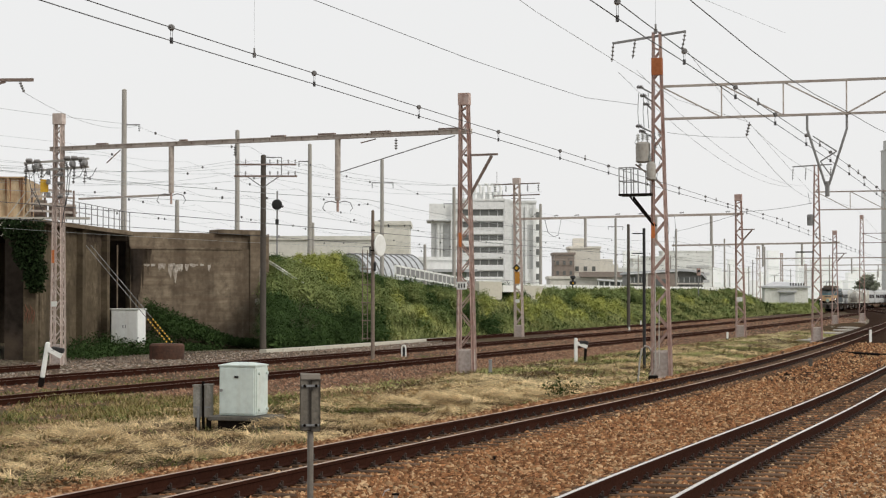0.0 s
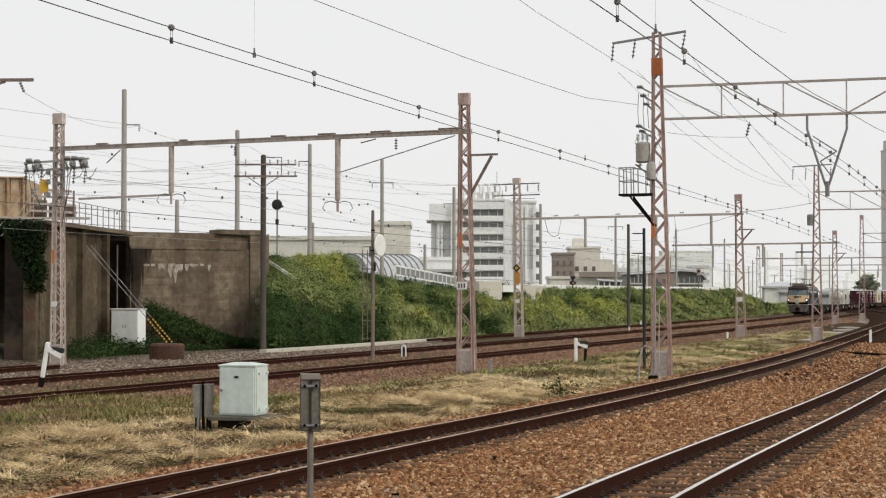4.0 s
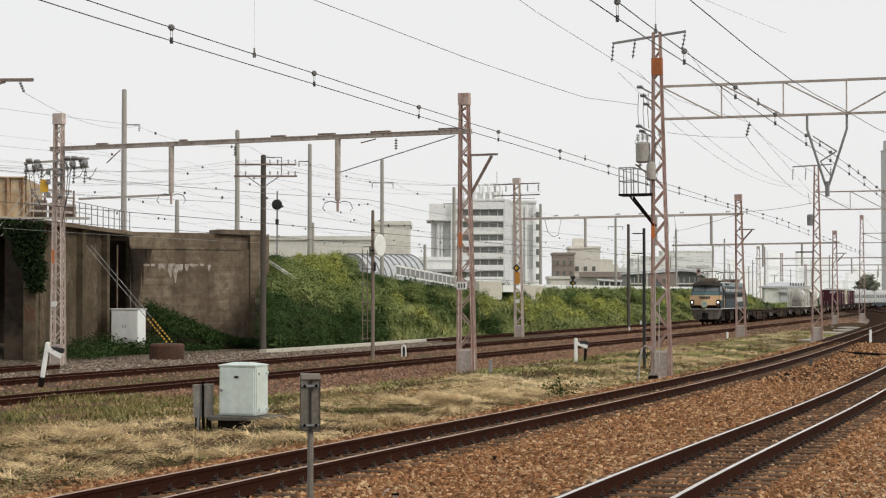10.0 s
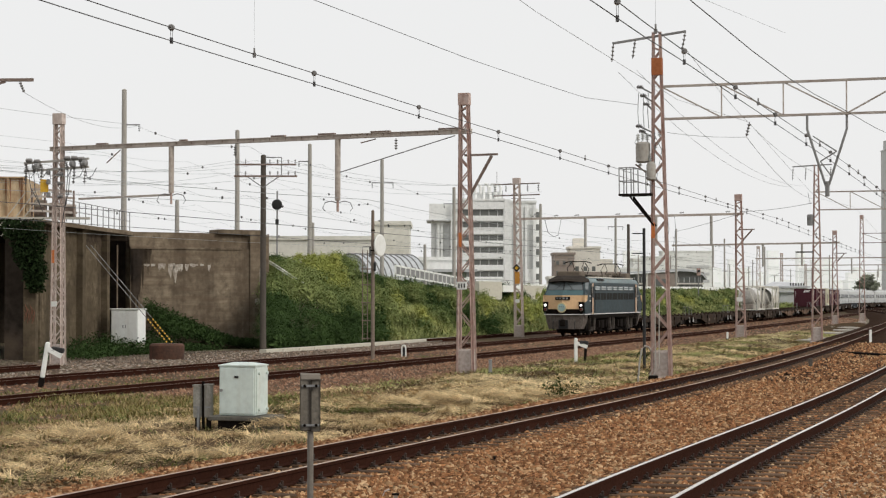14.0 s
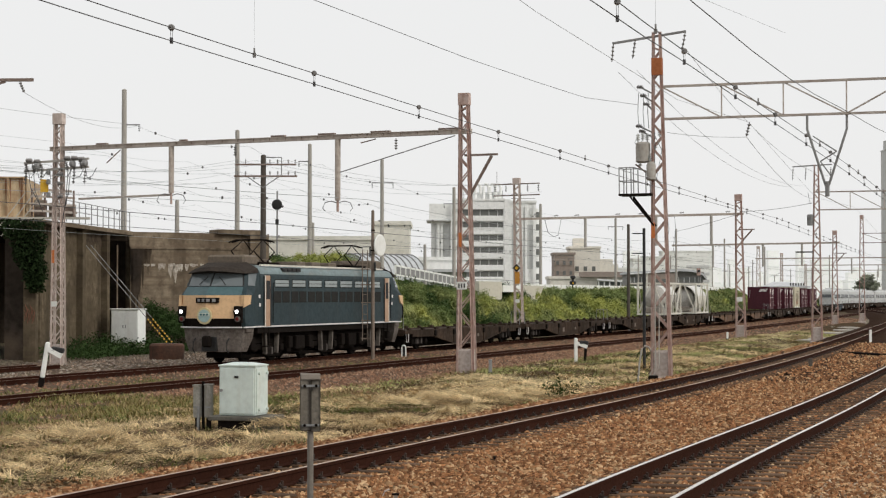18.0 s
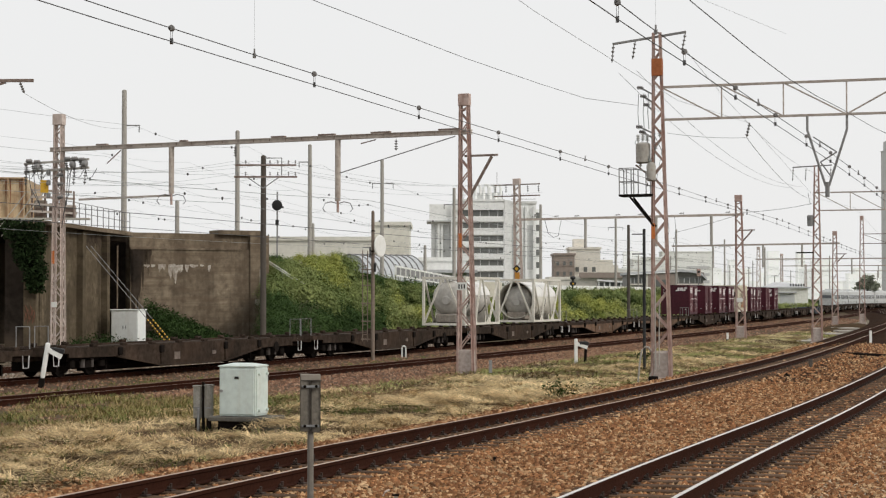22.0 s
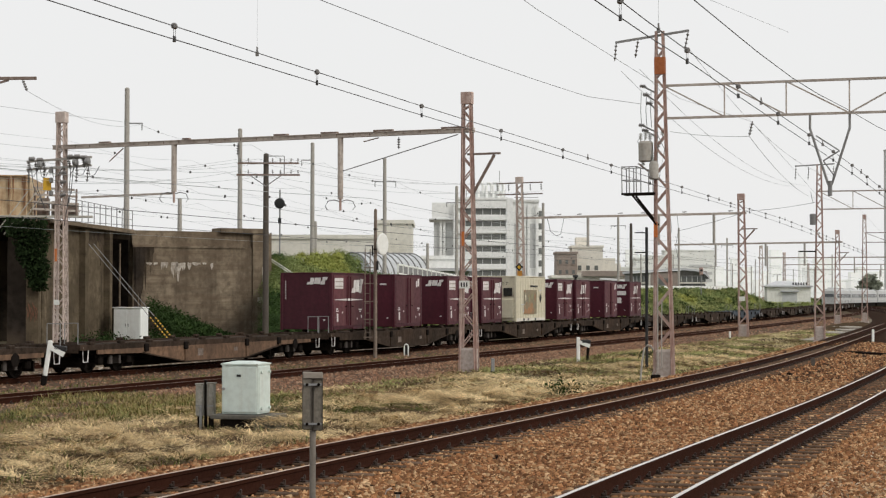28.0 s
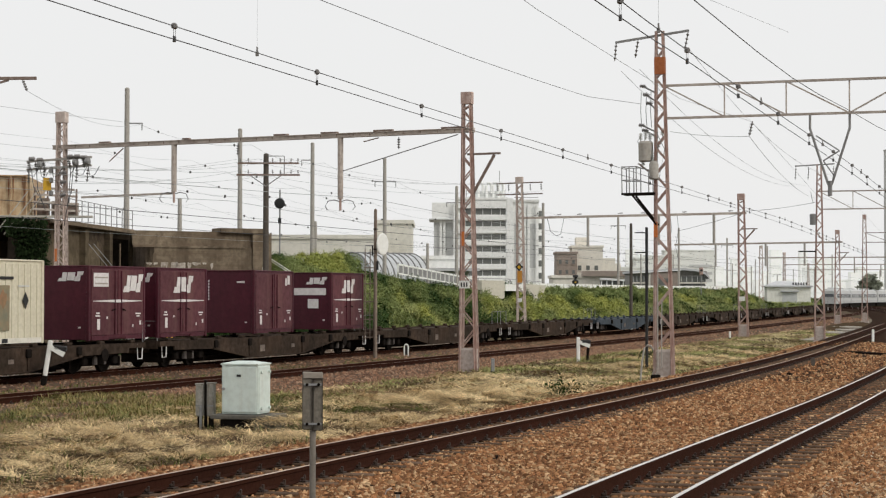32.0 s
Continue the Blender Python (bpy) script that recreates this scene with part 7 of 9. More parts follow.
for i in range(7):
    part("column", Shape().box(1.5 + i * 0.98, -0.5, 2.0, 0.22, 0.22, 3.2), M["tile_white"], h4)
h5 = house("station_building", 36.0, 300, 0, 12.0, 10, 6.0, M["station_dark"], "grey-brown station building with dark glazing and a curved roof")
for z in (3.4, 4.75):
    for x0, x1 in ((-5.9, -3.0), (1.7, 6.1)):
        wd = part("window", Shape().box((x0 + x1) / 2, -0.05, z, x1 - x0, 0.14, 0.85), M["window"], h5)
        part("sill", Shape().box((x0 + x1) / 2, -0.25, z - 0.3, x1 - x0 + 0.2, 0.5, 0.22), M["wall_cream"], wd)
        for i in range(5):
            part("mullion", Shape().box(x0 + (x1 - x0) * (i + 0.5) / 5, -0.14, z, 0.12, 0.08, 0.85), M["wall_grey"], wd)
part("brick_core", Shape().box(-0.7, -0.35, 0, 4.4, 1.0, 6.3), M["wall_brown"], h5, "brown brick stair block")
part("doorway", Shape().box(-0.9, -0.88, 2.4, 2.0, 0.08, 2.9), M["window"], h5, "dark glazed doorway")
for x in (-3.0, 1.65):
    part("pier", Shape().box(x, -0.4, 0, 0.35, 0.8, 6.2), M["wall_cream"], h5)
part("base_wall", Shape().box(0.0, -0.5, 0, 12.4, 0.6, 2.7), M["wall_cream"], h5, "pale base wall")
part("canopy", Shape().loft([[(x, -1.0, 6.0 + z), (x, 11, 6.0 + z), (x, 11, 6.35 + z), (x, -1, 6.35 + z)] for x, z in ((-6.3, 0.1), (-2, 0.35), (2, 0.6), (4.4, 0.45), (5.8, 0.0), (6.6, -0.8))]), M["roof_grey"], h5)
part("gutter", Shape().beam((-6.3, -1.05, 6.1), (2.0, -1.05, 6.6), 0.1, 0.12), M["tile_white"], h5)
house("warehouse", -17.5, 235, 0, 17.5, 20, 9.7, M["beige_clad"], "long low beige warehouse with a flat roof", 2)
house("machine_hall", -6.8, 245, 0, 4.6, 14, 12.0, M["beige_clad"], "beige clad block beside the warehouse")
h8 = house("workshop", 0.0, 260, 0, 6.5, 10, 7.6, M["tile_white"], "white low workshop behind the fence")
part("shed_roof", Shape().box(1, -2, 5.9, 7.5, 4, 0.4), M["roof_grey"], h8)
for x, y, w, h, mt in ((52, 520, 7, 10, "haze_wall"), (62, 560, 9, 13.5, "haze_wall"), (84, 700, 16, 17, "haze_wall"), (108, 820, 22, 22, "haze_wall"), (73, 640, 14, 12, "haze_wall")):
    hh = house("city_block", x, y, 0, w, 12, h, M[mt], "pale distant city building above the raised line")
    for f in range(int(h / 3.2) - 1):
        part("window_band", Shape().box(0, -0.1, 2 + f * 3.2, w * 0.9, 0.3, 1.2), M["wall_grey"], hh)
tower = house("tower_block", 230.5, 930, 0, 14, 14, 76, M["wall_grey"], "slim grey high-rise tower with stacked balconies")
for f in range(24):
    part("balcony", Shape().box(-2, -1.0, 3 + f * 3.0, 11, 2.0, 1.1), M["wall_grey"], tower)
    window(tower, -2, 1.2 + f * 3.0, 10, 1.6)
part("crown", Shape().box(-1, 6, 76, 11, 10, 5), M["wall_grey"], tower)

# arched hall
hall = thing("arched_hall", "white arched hall roof with curved dark ribs behind the bank", "hall", m=pose(-8.0, 232, 0, 0, 0, 40))
arc = [(math.cos(math.pi * i / 12) * 4.0, 3.9 + math.sin(math.pi * i / 12) * 3.9) for i in range(13)]
sh = Shape()
for y in (-4.6, 4.6):
    sh.v += [(y, x, z) for x, z in arc]
sh.f = [(i, i + 1, 14 + i, 13 + i) for i in range(12)] + [tuple(range(12, -1, -1)), tuple(range(13, 26))]
part("roof", sh, material("translucent_roof_sheet", (0.5, 0.52, 0.53), (0.42, 0.44, 0.45), 0.4, big=0.2, fine=2), hall)
for k in range(11):
    part("rib", Shape().line([(-4.6 + k * 0.92, x * 1.01, 3.9 + (z - 3.9) * 1.01) for x, z in arc], 0.10), M["steel_grey"], hall)
part("wall", Shape().box(0, 0, 0, 9.0, 7.8, 3.9), M["roof_grey"], hall)

fence = thing("panel_fence", "low white panel fence along the crest of the bank", "fence")
for i in range(44):
    s = -91 - i * 3.0
    z0, z1 = [float(np.interp(v, [-226, -150, -90], [3.98, 3.72, 3.66])) for v in (s, s - 2.95)]
    p, q = at(s, -15.0, z0), at(s - 2.95, -15.0, z1)
    part("panel", Shape().beam(p - Vector((0, 0, 0.22)), q - Vector((0, 0, 0.22)), 0.08, 0.46), M["white"], fence)
    part("post", Shape().box(p.x, p.y, p.z - 0.85, 0.12, 0.12, 0.86), M["concrete_pale"], fence)
dwarf = thing("dwarf_signal", "small black dwarf signal on the crest of the bank", "signal", m=Matrix.Translation(at(-108, -14.3, 3.2)))
part("post", Shape().tube((0, 0, -0.3), (0, 0, 0.6), 0.06, n=8), M["dark_iron"], dwarf)
part("head", Shape().lathe((0, 0, 0.45), (0, 0, 1), [(0, 0.10), (0.08, 0.30), (0.34, 0.33), (0.46, 0.12), (0.58, 0.10), (0.74, 0.28), (0.9, 0.24), (0.95, 0.06)], 16), M["black"], dwarf, "rounded black lamp heads one above the other")
part("lens", Shape().lathe((0, -0.3, 0.66), (0, -1, 0), [(0, 0.09), (0.05, 0.08)], 12), M["yellow"], dwarf, "dull yellow lens")
ramp = thing("ramp_parapet", "white slatted parapet of a ramp behind the bank", "parapet")
for i in range(12):
    s = -70 - i * 2.3
    z = 5.12 - 1.3 * min(1, i / 11)
    p, q = at(s, -19, z), at(s - 2.2, -19, z - 0.11)
    part("panel", Shape().beam(p - Vector((0, 0, 0.45)), q - Vector((0, 0, 0.45)), 0.04, 0.62), M["steel_grey"], ramp, "pale grey infill panel")
    part("rail", Shape().beam(p - Vector((0, 0, 0.10)), q - Vector((0, 0, 0.10)), 0.12, 0.14), M["white"], ramp)
    part("rail", Shape().beam(p - Vector((0, 0, 0.82)), q - Vector((0, 0, 0.82)), 0.12, 0.12), M["white"], ramp)
    for k in (0.0, 0.5):
        m = p + (q - p) * k
        part("upright", Shape().box(m.x, m.y, m.z - 0.82, 0.16, 0.16, 0.78), M["white"], ramp)
    part("post", Shape().box(p.x, p.y, p.z - 1.6, 0.12, 0.12, 1.65), M["steel_grey"], ramp)
wing = thing("concrete_culvert", "stained concrete culvert with a pale slab on the bank", "culvert")
part("abutment", Shape().beam((2.55, 146.8, 3.05), (4.5, 151.6, 3.05), 0.7, 1.46), M["trough"], wing)
part("slab", Shape().beam((4.5, 151.6, 3.22), (6.3, 156.0, 3.22), 0.9, 0.55), M["white"], wing, "whitish slab over the opening")
part("back_wall", Shape().beam((3.7, 153.2, 2.7), (5.6, 157.6, 2.7), 0.3, 1.2), M["concrete_dark"], wing, "dark back of the opening")
part("abutment", Shape().loft([[(6.3, 155.6, 1.9), (7.9, 159.9, 1.9), (7.3, 160.2, 1.9), (5.7, 155.9, 1.9)], [(6.3, 155.6, 2.5), (8.5, 161.4, 2.6), (7.9, 161.7, 2.6), (5.7, 155.9, 2.5)], [(6.3, 155.6, 3.52), (8.8, 162.1, 3.46), (8.2, 162.4, 3.46), (5.7, 155.9, 3.52)]]), M["trough"], wing)
part("parapet_rail", Shape().line([(2.6, 147.2, 3.95), (4.6, 152.0, 3.95), (8.6, 162.4, 3.75)], 0.025).line([(2.6, 147.2, 3.78), (2.6, 147.2, 3.95)], 0.025).line([(5.4, 154.1, 3.5), (5.4, 154.1, 3.92)], 0.025).line([(7.0, 158.2, 3.5), (7.0, 158.2, 3.83)], 0.025), M["steel_grey"], wing)
handrail = thing("handrail", "pair of pale pipes running down the bank by the wall", "handrail")
for off in (0.0, 0.13):
    part("pipe", Shape().line([(-10.3, 109.6, 4.72 - off), (-9.45, 108.8, 4.22 - off), (-8.85, 109.2, 3.78 - off), (-8.02, 108.8, 3.30 - off)], 0.035), M["white"], handrail)
for x, y, z in ((-9.45, 109.0, 4.0), (-8.02, 109.2, 3.08)):
    part("post", Shape().box(x, y, z - 0.9, 0.06, 0.06, 0.9), M["steel_grey"], handrail)

mound = Shape().loft([[(46, 291, -0.4), (58, 296, -0.4), (62, 320, -0.4), (45, 320, -0.4)], [(48.5, 298, 1.18), (60.2, 299.5, 1.18), (62, 316, 1.18), (48, 316, 1.18)]])
solid("mound", mound, M["bank_soil"], "low grassy mound under the railway building", "mound", "structure")


def on_mound():
    x, k = 46.5 + 13.5 * rng.random(), rng.random()
    return Vector((x, 292.0 + 7.5 * k, -0.4 + 1.58 * min(1.0, k * 1.12))), 6.283 * rng.random()


grass("mound_grass", tufts(520, 16, on_mound, 0.4, 1.2), 0.55, 0.05, 0.5, M["bank_blade"], "long pale green grass before the railway building")
hut = thing("relay_building", "small cream flat-roofed railway building beyond the bank", "hut", m=pose(55.96, 302.0, 1.07, 0, 0, -4) @ Matrix.Scale(1.184, 4))
part("wall", Shape().box(0, 2, 0.1, 5.9, 4.0, 2.3), M["hut_white"], hut)
part("eaves", Shape().box(0, 2, 2.4, 6.5, 4.8, 0.22), M["roof_grey"], hut)
part("roof", Shape().add([(-2.9, -0.2, 2.62), (2.6, -0.2, 2.62), (2.6, 4.2, 2.62), (-2.9, 4.2, 2.62), (-1.6, 2, 3.25), (0.6, 2, 3.25)], [(0, 1, 5, 4), (1, 2, 5), (2, 3, 4, 5), (3, 0, 4), (3, 2, 1, 0)]), M["roof_grey"], hut)
part("shutter", Shape().box(0.1, -0.05, 0.2, 2.0, 0.1, 1.45), M["wall_grey"], hut, "grey roller shutter")
part("awning", Shape().box(0.1, -0.25, 1.75, 2.5, 0.5, 0.18), M["roof_grey"], hut)
for i in range(6):
    part("roof_vent", Shape().box(0.6 + i * 0.36, 0.2, 2.62, 0.16, 0.3, 0.42), M["black"], hut)

pk = thing("passenger_train", "white passenger train standing behind the freight track", "train")
for i in range(6):
    s = -298.5 - i * 20.2
    p = at(s, -5.0, 0)
    m = pose(p.x, p.y, p.z, 0, 0, math.degrees(heading(s)))
    ends = ((-9.9, 1.0, 0.0), (8.9, 1.0, 0.0), (9.6, 0.96, -0.1), (9.9, 0.86, -0.45)) if i == 0 else ((-9.9, 1.0, 0.0), (9.9, 1.0, 0.0))
    c = part("coach", Shape().loft([[(x, y * k, z if z < 2 else z + dz) for y, z in ((-1.4, 0.95), (1.4, 0.95), (1.45, 2.6), (1.3, 3.5), (0.7, 3.85), (-0.7, 3.85), (-1.3, 3.5), (-1.45, 2.6))] for x, k, dz in ends]), M["coach_silver"], pk, m=m)
    for k in range(9):
        part("coach_window", Shape().box(-8 + k * 2.0, 1.44, 2.1, 1.45, 0.06, 0.75), M["cab_dark"], c)
    part("waist_band", Shape().box(0, 1.43, 1.5, 18.6, 0.06, 0.3), M["wall_grey"], c)
    part("underframe", Shape().box(0, 0, 0.15, 18, 2.2, 0.8), M["dark_iron"], c)
    part("roof_unit", Shape().box(0, 0, 3.8, 4.0, 1.6, 0.3, bevel=0.08), M["wall_grey"], c)
    if i == 0:
        part("windscreen", Shape().add([(9.66, -0.95, 2.3), (9.66, 0.95, 2.3), (9.40, 0.85, 3.2), (9.40, -0.85, 3.2), (9.99, -0.9, 2.3), (9.99, 0.9, 2.3), (9.86, 0.8, 3.1), (9.86, -0.8, 3.1)], BOX_FACES), M["cab_dark"], c, "dark cab window")
t5 = thing("track_5", "rusty track behind the freight line", "railway track", kind="structure")
for dd in (-0.533, 0.533):
    rail(at, list(np.arange(-460, -285, 10.0)), -5.0 + dd, M["rail_top_dull"], t5)

red = thing("colour_signal", "slim signal post with a reddish head before the station", "signal", m=Matrix.Translation(Vector((33.1, 240, 0))))
part("post", Shape().tube((0, 0, -0.4), (0, 0, 5.4), 0.07, n=8), M["steel_grey"], red)
part("head", Shape().box(0, -0.1, 5.2, 0.5, 0.3, 1.0, bevel=0.08), M["steel_red"], red)
part("hood", Shape().tube((0, -0.25, 5.8), (0, -0.5, 5.8), 0.16, n=10), M["black"], red)

# pale city skyline far behind everything; pale colour and glow stand in for haze
sky_rng = random.Random(5)
for i in range(46):
    x = 0.10 + 0.15 * (i + sky_rng.random()) / 46
    y = 1500 + 700 * sky_rng.random()
    h = (523 - sky_rng.choice((500, 492, 485, 478, 470, 455, 440))) / 3280 * y
    w = y * sky_rng.choice((0.004, 0.006, 0.009))
    b = house("city_block", x * y, y, 0, w, 12, h, M["skyline"], "pale city block on the horizon, faint glow painting its haze")
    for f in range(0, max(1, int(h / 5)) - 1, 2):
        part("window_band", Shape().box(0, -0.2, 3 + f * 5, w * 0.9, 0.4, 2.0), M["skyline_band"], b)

tr_roots = []
clumps = [(2.6 * (rng.random() - 0.5), 4.4 * (rng.random() - 0.5), 4.5 + 2.2 * rng.random(), 0.5 + 0.65 * rng.random()) for i in range(17)]
for i in range(2600):
    cx, cy, cz, r = clumps[i % 17]
    q = Vector(rng.normal(size=3)) * r * 0.55
    tr_roots.append((cx + q.x, cy + q.y, cz + 0.75 * q.z))
# far leaves greyed and lightened, painting the haze in front
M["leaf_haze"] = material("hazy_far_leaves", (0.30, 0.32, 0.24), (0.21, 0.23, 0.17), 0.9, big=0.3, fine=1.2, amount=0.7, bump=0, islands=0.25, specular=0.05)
tree = thing("tree", "grey-green broadleaf tree beyond the yard", "tree", m=pose(98.5, 430, 0))
part("trunk", Shape().tube((0, 0, -0.4), (0, 0, 4.2), 0.3, 0.16, n=8), M["pole_dark"], tree)
for a in range(5):
    part("limb", Shape().tube((0, 0, 3.2 + a * 0.2), (2.0 * math.cos(a * 1.3), 2.0 * math.sin(a * 1.3), 5.6), 0.12, 0.04, n=6), M["pole_dark"], tree)
lv = leaves("crown", np.array(tr_roots), np.full(2600, 0.42), (0.4, 0.4, 0.4), M["leaf_haze"], "dense crown, its green greyed by painted haze")
lv.parent = tree
del lv["category"], lv["kind"]

# ---- the freight train: x forward, y to the platform side, z up from the rail tops ----
M["loco_blue"] = material("faded_blue_paint", (0.025, 0.046, 0.053), (0.016, 0.030, 0.035), 0.5, big=0.5, fine=6, amount=0.6, bump=0.04, streak=((0.045, 0.052, 0.048), (1.5, 1.5, 0.2), 0.5), specular=0.22)
M["loco_teal"] = material("faded_teal_nose", (0.065, 0.125, 0.135), (0.045, 0.09, 0.097), 0.45, big=0.8, fine=6, amount=0.5, bump=0.03)
# far paler than the body: sky light on the roof slope put into its colour
M["loco_roof"] = material("blue_grey_roof", (0.20, 0.265, 0.275), (0.14, 0.175, 0.175), 0.6, big=0.5, fine=5, amount=0.7, bump=0.05, streak=((0.2, 0.17, 0.14), (0.8, 3, 3), 0.5))
M["loco_cream"] = material("cream_paint", (0.66, 0.44, 0.24), (0.54, 0.34, 0.18), 0.5, big=0.9, fine=8, amount=0.5, bump=0.03)
M["door_cream"] = material("door_cream_paint", (0.48, 0.32, 0.21), (0.34, 0.21, 0.14), 0.55, big=0.9, fine=8, amount=0.5)
M["strut_grey"] = material("dusty_strut", (0.17, 0.15, 0.13), (0.08, 0.068, 0.06), 0.9, big=1.5, fine=8, amount=0.7, specular=0.1)
M["roof_brown"] = material("brown_roof_box", (0.17, 0.135, 0.10), (0.10, 0.08, 0.06), 0.8, big=1.5, fine=8, amount=0.6)
M["skirt_grey"] = material("dusty_skirt", (0.20, 0.175, 0.155), (0.08, 0.065, 0.055), 0.9, big=1.5, fine=8, amount=0.8, specular=0.1)
M["loco_grey"] = material("dusty_grey_underframe", (0.115, 0.10, 0.09), (0.05, 0.042, 0.038), 0.9, big=0.8, fine=7, amount=0.7)
M["louvre"] = material("dusty_louvre", (0.032, 0.032, 0.029), (0.020, 0.019, 0.018), 0.8, big=0.8, fine=8, specular=0.12)
M["cab_glass"] = glass("cab_glass", (0.13, 0.15, 0.155), 0.06)
M["visor"] = material("sooty_visor", (0.055, 0.045, 0.038), (0.03, 0.025, 0.021), 0.9, big=1.2, fine=9, amount=0.7, specular=0.08)
M["band_window"] = glass("side_light_glass", (0.26, 0.30, 0.30), 0.15)
M["lamp"] = material("lit_headlamp", (1.0, 0.95, 0.95), rough=0.2, bump=0, amount=0, glow=4.0)
M["headmark_rim"] = material("cream_headmark_rim", (0.66, 0.56, 0.30), (0.5, 0.42, 0.24), 0.5, big=3, fine=20)
M["mark_teal"] = material("headmark_dark_teal", (0.06, 0.17, 0.19), rough=0.5)
M["tail_red"] = material("red_lamp_glass", (0.16, 0.012, 0.01), (0.1, 0.01, 0.008), 0.25)
M["headmark"] = material("pale_headmark", (0.62, 0.66, 0.58), (0.5, 0.55, 0.5), 0.5, big=3, fine=20)
M["headmark_blue"] = material("headmark_blue", (0.36, 0.50, 0.48), (0.28, 0.42, 0.42), 0.5, big=5, fine=20)
M["wagon"] = material("grimy_brown_underframe", (0.066, 0.046, 0.034), (0.02, 0.015, 0.011), 0.92, big=0.5, fine=4, amount=0.9, bump=0.1, specular=0.08, streak=((0.10, 0.062, 0.042), (0.7, 0.7, 0.5), 0.45))
M["wagon_blue"] = material("faded_blue_wagon", (0.042, 0.062, 0.082), (0.022, 0.028, 0.034), 0.75, big=0.6, fine=5, amount=0.8)
M["wagon_tan"] = material("tan_wagon_paint", (0.22, 0.135, 0.085), (0.10, 0.065, 0.045), 0.85, big=0.5, fine=4, amount=0.9, specular=0.1, streak=((0.06, 0.04, 0.03), (0.9, 0.9, 0.4), 0.7))
M["purple"] = material("maroon_container_paint", (0.072, 0.011, 0.021), (0.047, 0.008, 0.014), 0.5, big=0.6, fine=6, amount=0.6, bump=0.05, streak=((0.10, 0.032, 0.034), (2, 2, 0.25), 0.4), objects=0.15, specular=0.25)
M["purple_door"] = material("faded_maroon_doors", (0.115, 0.036, 0.043), (0.072, 0.020, 0.026), 0.6, big=0.7, fine=6, amount=0.7, bump=0.05, streak=((0.16, 0.085, 0.07), (2, 2, 0.25), 0.5), objects=0.2, specular=0.25)
M["reefer"] = material("cream_white_container", (0.66, 0.62, 0.48), (0.55, 0.5, 0.37), 0.55, big=0.6, fine=6, amount=0.5, bump=0.04, streak=((0.4, 0.3, 0.18), (2, 2, 0.25), 0.3))
M["tank_top"] = material("white_sheet", (0.80, 0.79, 0.76), (0.66, 0.64, 0.60), 0.5, big=0.6, fine=5, amount=0.5)
M["tank"] = material("dull_white_tank", (0.58, 0.56, 0.52), (0.42, 0.40, 0.36), 0.5, 0.0, big=0.6, fine=5, amount=0.7, streak=((0.26, 0.22, 0.18), (1.5, 1.5, 0.25), 0.6))
M["frame_white"] = material("cream_frame_paint", (0.72, 0.70, 0.62), (0.56, 0.52, 0.44), 0.55, big=0.8, fine=7, amount=0.5)
M["mark_faded"] = material("faded_marking", (0.25, 0.20, 0.165), (0.11, 0.085, 0.07), 0.85, big=4, fine=14, amount=0.9, bump=0)
M["mark_white"] = material("white_marking", (0.72, 0.70, 0.68), (0.6, 0.56, 0.54), 0.6, big=1, fine=8, amount=0.5, bump=0)
M["mark_orange"] = material("faded_orange_print", (0.42, 0.18, 0.075), (0.3, 0.19, 0.09), 0.6, big=2, fine=6, amount=0.8)
M["mark_rust"] = material("rust_red_print", (0.32, 0.16, 0.08), (0.24, 0.17, 0.09), 0.6, big=2, fine=6, amount=0.8)
M["mark_leaf"] = material("dull_leaf_print", (0.24, 0.27, 0.11), (0.34, 0.31, 0.18), 0.6, big=2, fine=8)
M["mark_green"] = material("faded_printed_picture", (0.20, 0.175, 0.10), (0.30, 0.24, 0.15), 0.6, big=1.6, fine=6, amount=0.9, third=(0.36, 0.19, 0.09), courses=((0.15, 0.165, 0.12), (2.2, 2.2, 2.6), 0.8))


def wheelset(parent, x, r=0.43, mat=None):
    w = part("wheelset", Shape().tube((x, -0.9, r), (x, 0.9, r), 0.07, n=8), M["dark_iron"], parent)
    for y in (-0.53, 0.53):
        part("wheel", Shape().lathe((x, y - 0.065, r), (0, 1, 0), [(0, r * 0.3), (0.0, r), (0.03, r), (0.1, r), (0.13, r * 0.97), (0.13, r * 0.75), (0.09, r * 0.7), (0.11, r * 0.25)], 22), mat or M["dark_iron"], w)
    for y in (-0.98, 0.98):
        part("axle_box", Shape().box(x, y, r - 0.14, 0.3, 0.2, 0.28, bevel=0.04), M["dark_iron"], w)
    return w


def bogie(parent, x, base, r=0.43, frame=None):
    b = part("bogie_frame", Shape().box(x, 0, 0.52, 0.5, 1.9, 0.25, bevel=0.03).beam((x - base / 2 - 0.3, 0.92, 0.62), (x + base / 2 + 0.3, 0.92, 0.62), 0.14, 0.2).beam((x - base / 2 - 0.3, -0.92, 0.62), (x + base / 2 + 0.3, -0.92, 0.62), 0.14, 0.2)
             .box(x, 0.98, 0.28, 0.5, 0.16, 0.3, bevel=0.03).box(x, -0.98, 0.28, 0.5, 0.16, 0.3, bevel=0.03), frame or M["dark_iron"], parent)
    for d in (-1, 1):
        part("spring", Shape().tube((x + d * 0.28, 1.0, 0.3), (x + d * 0.28, 1.0, 0.58), 0.09, n=10), M["loco_grey"], b)
        wheelset(parent, x + d * base / 2, r)
    return b


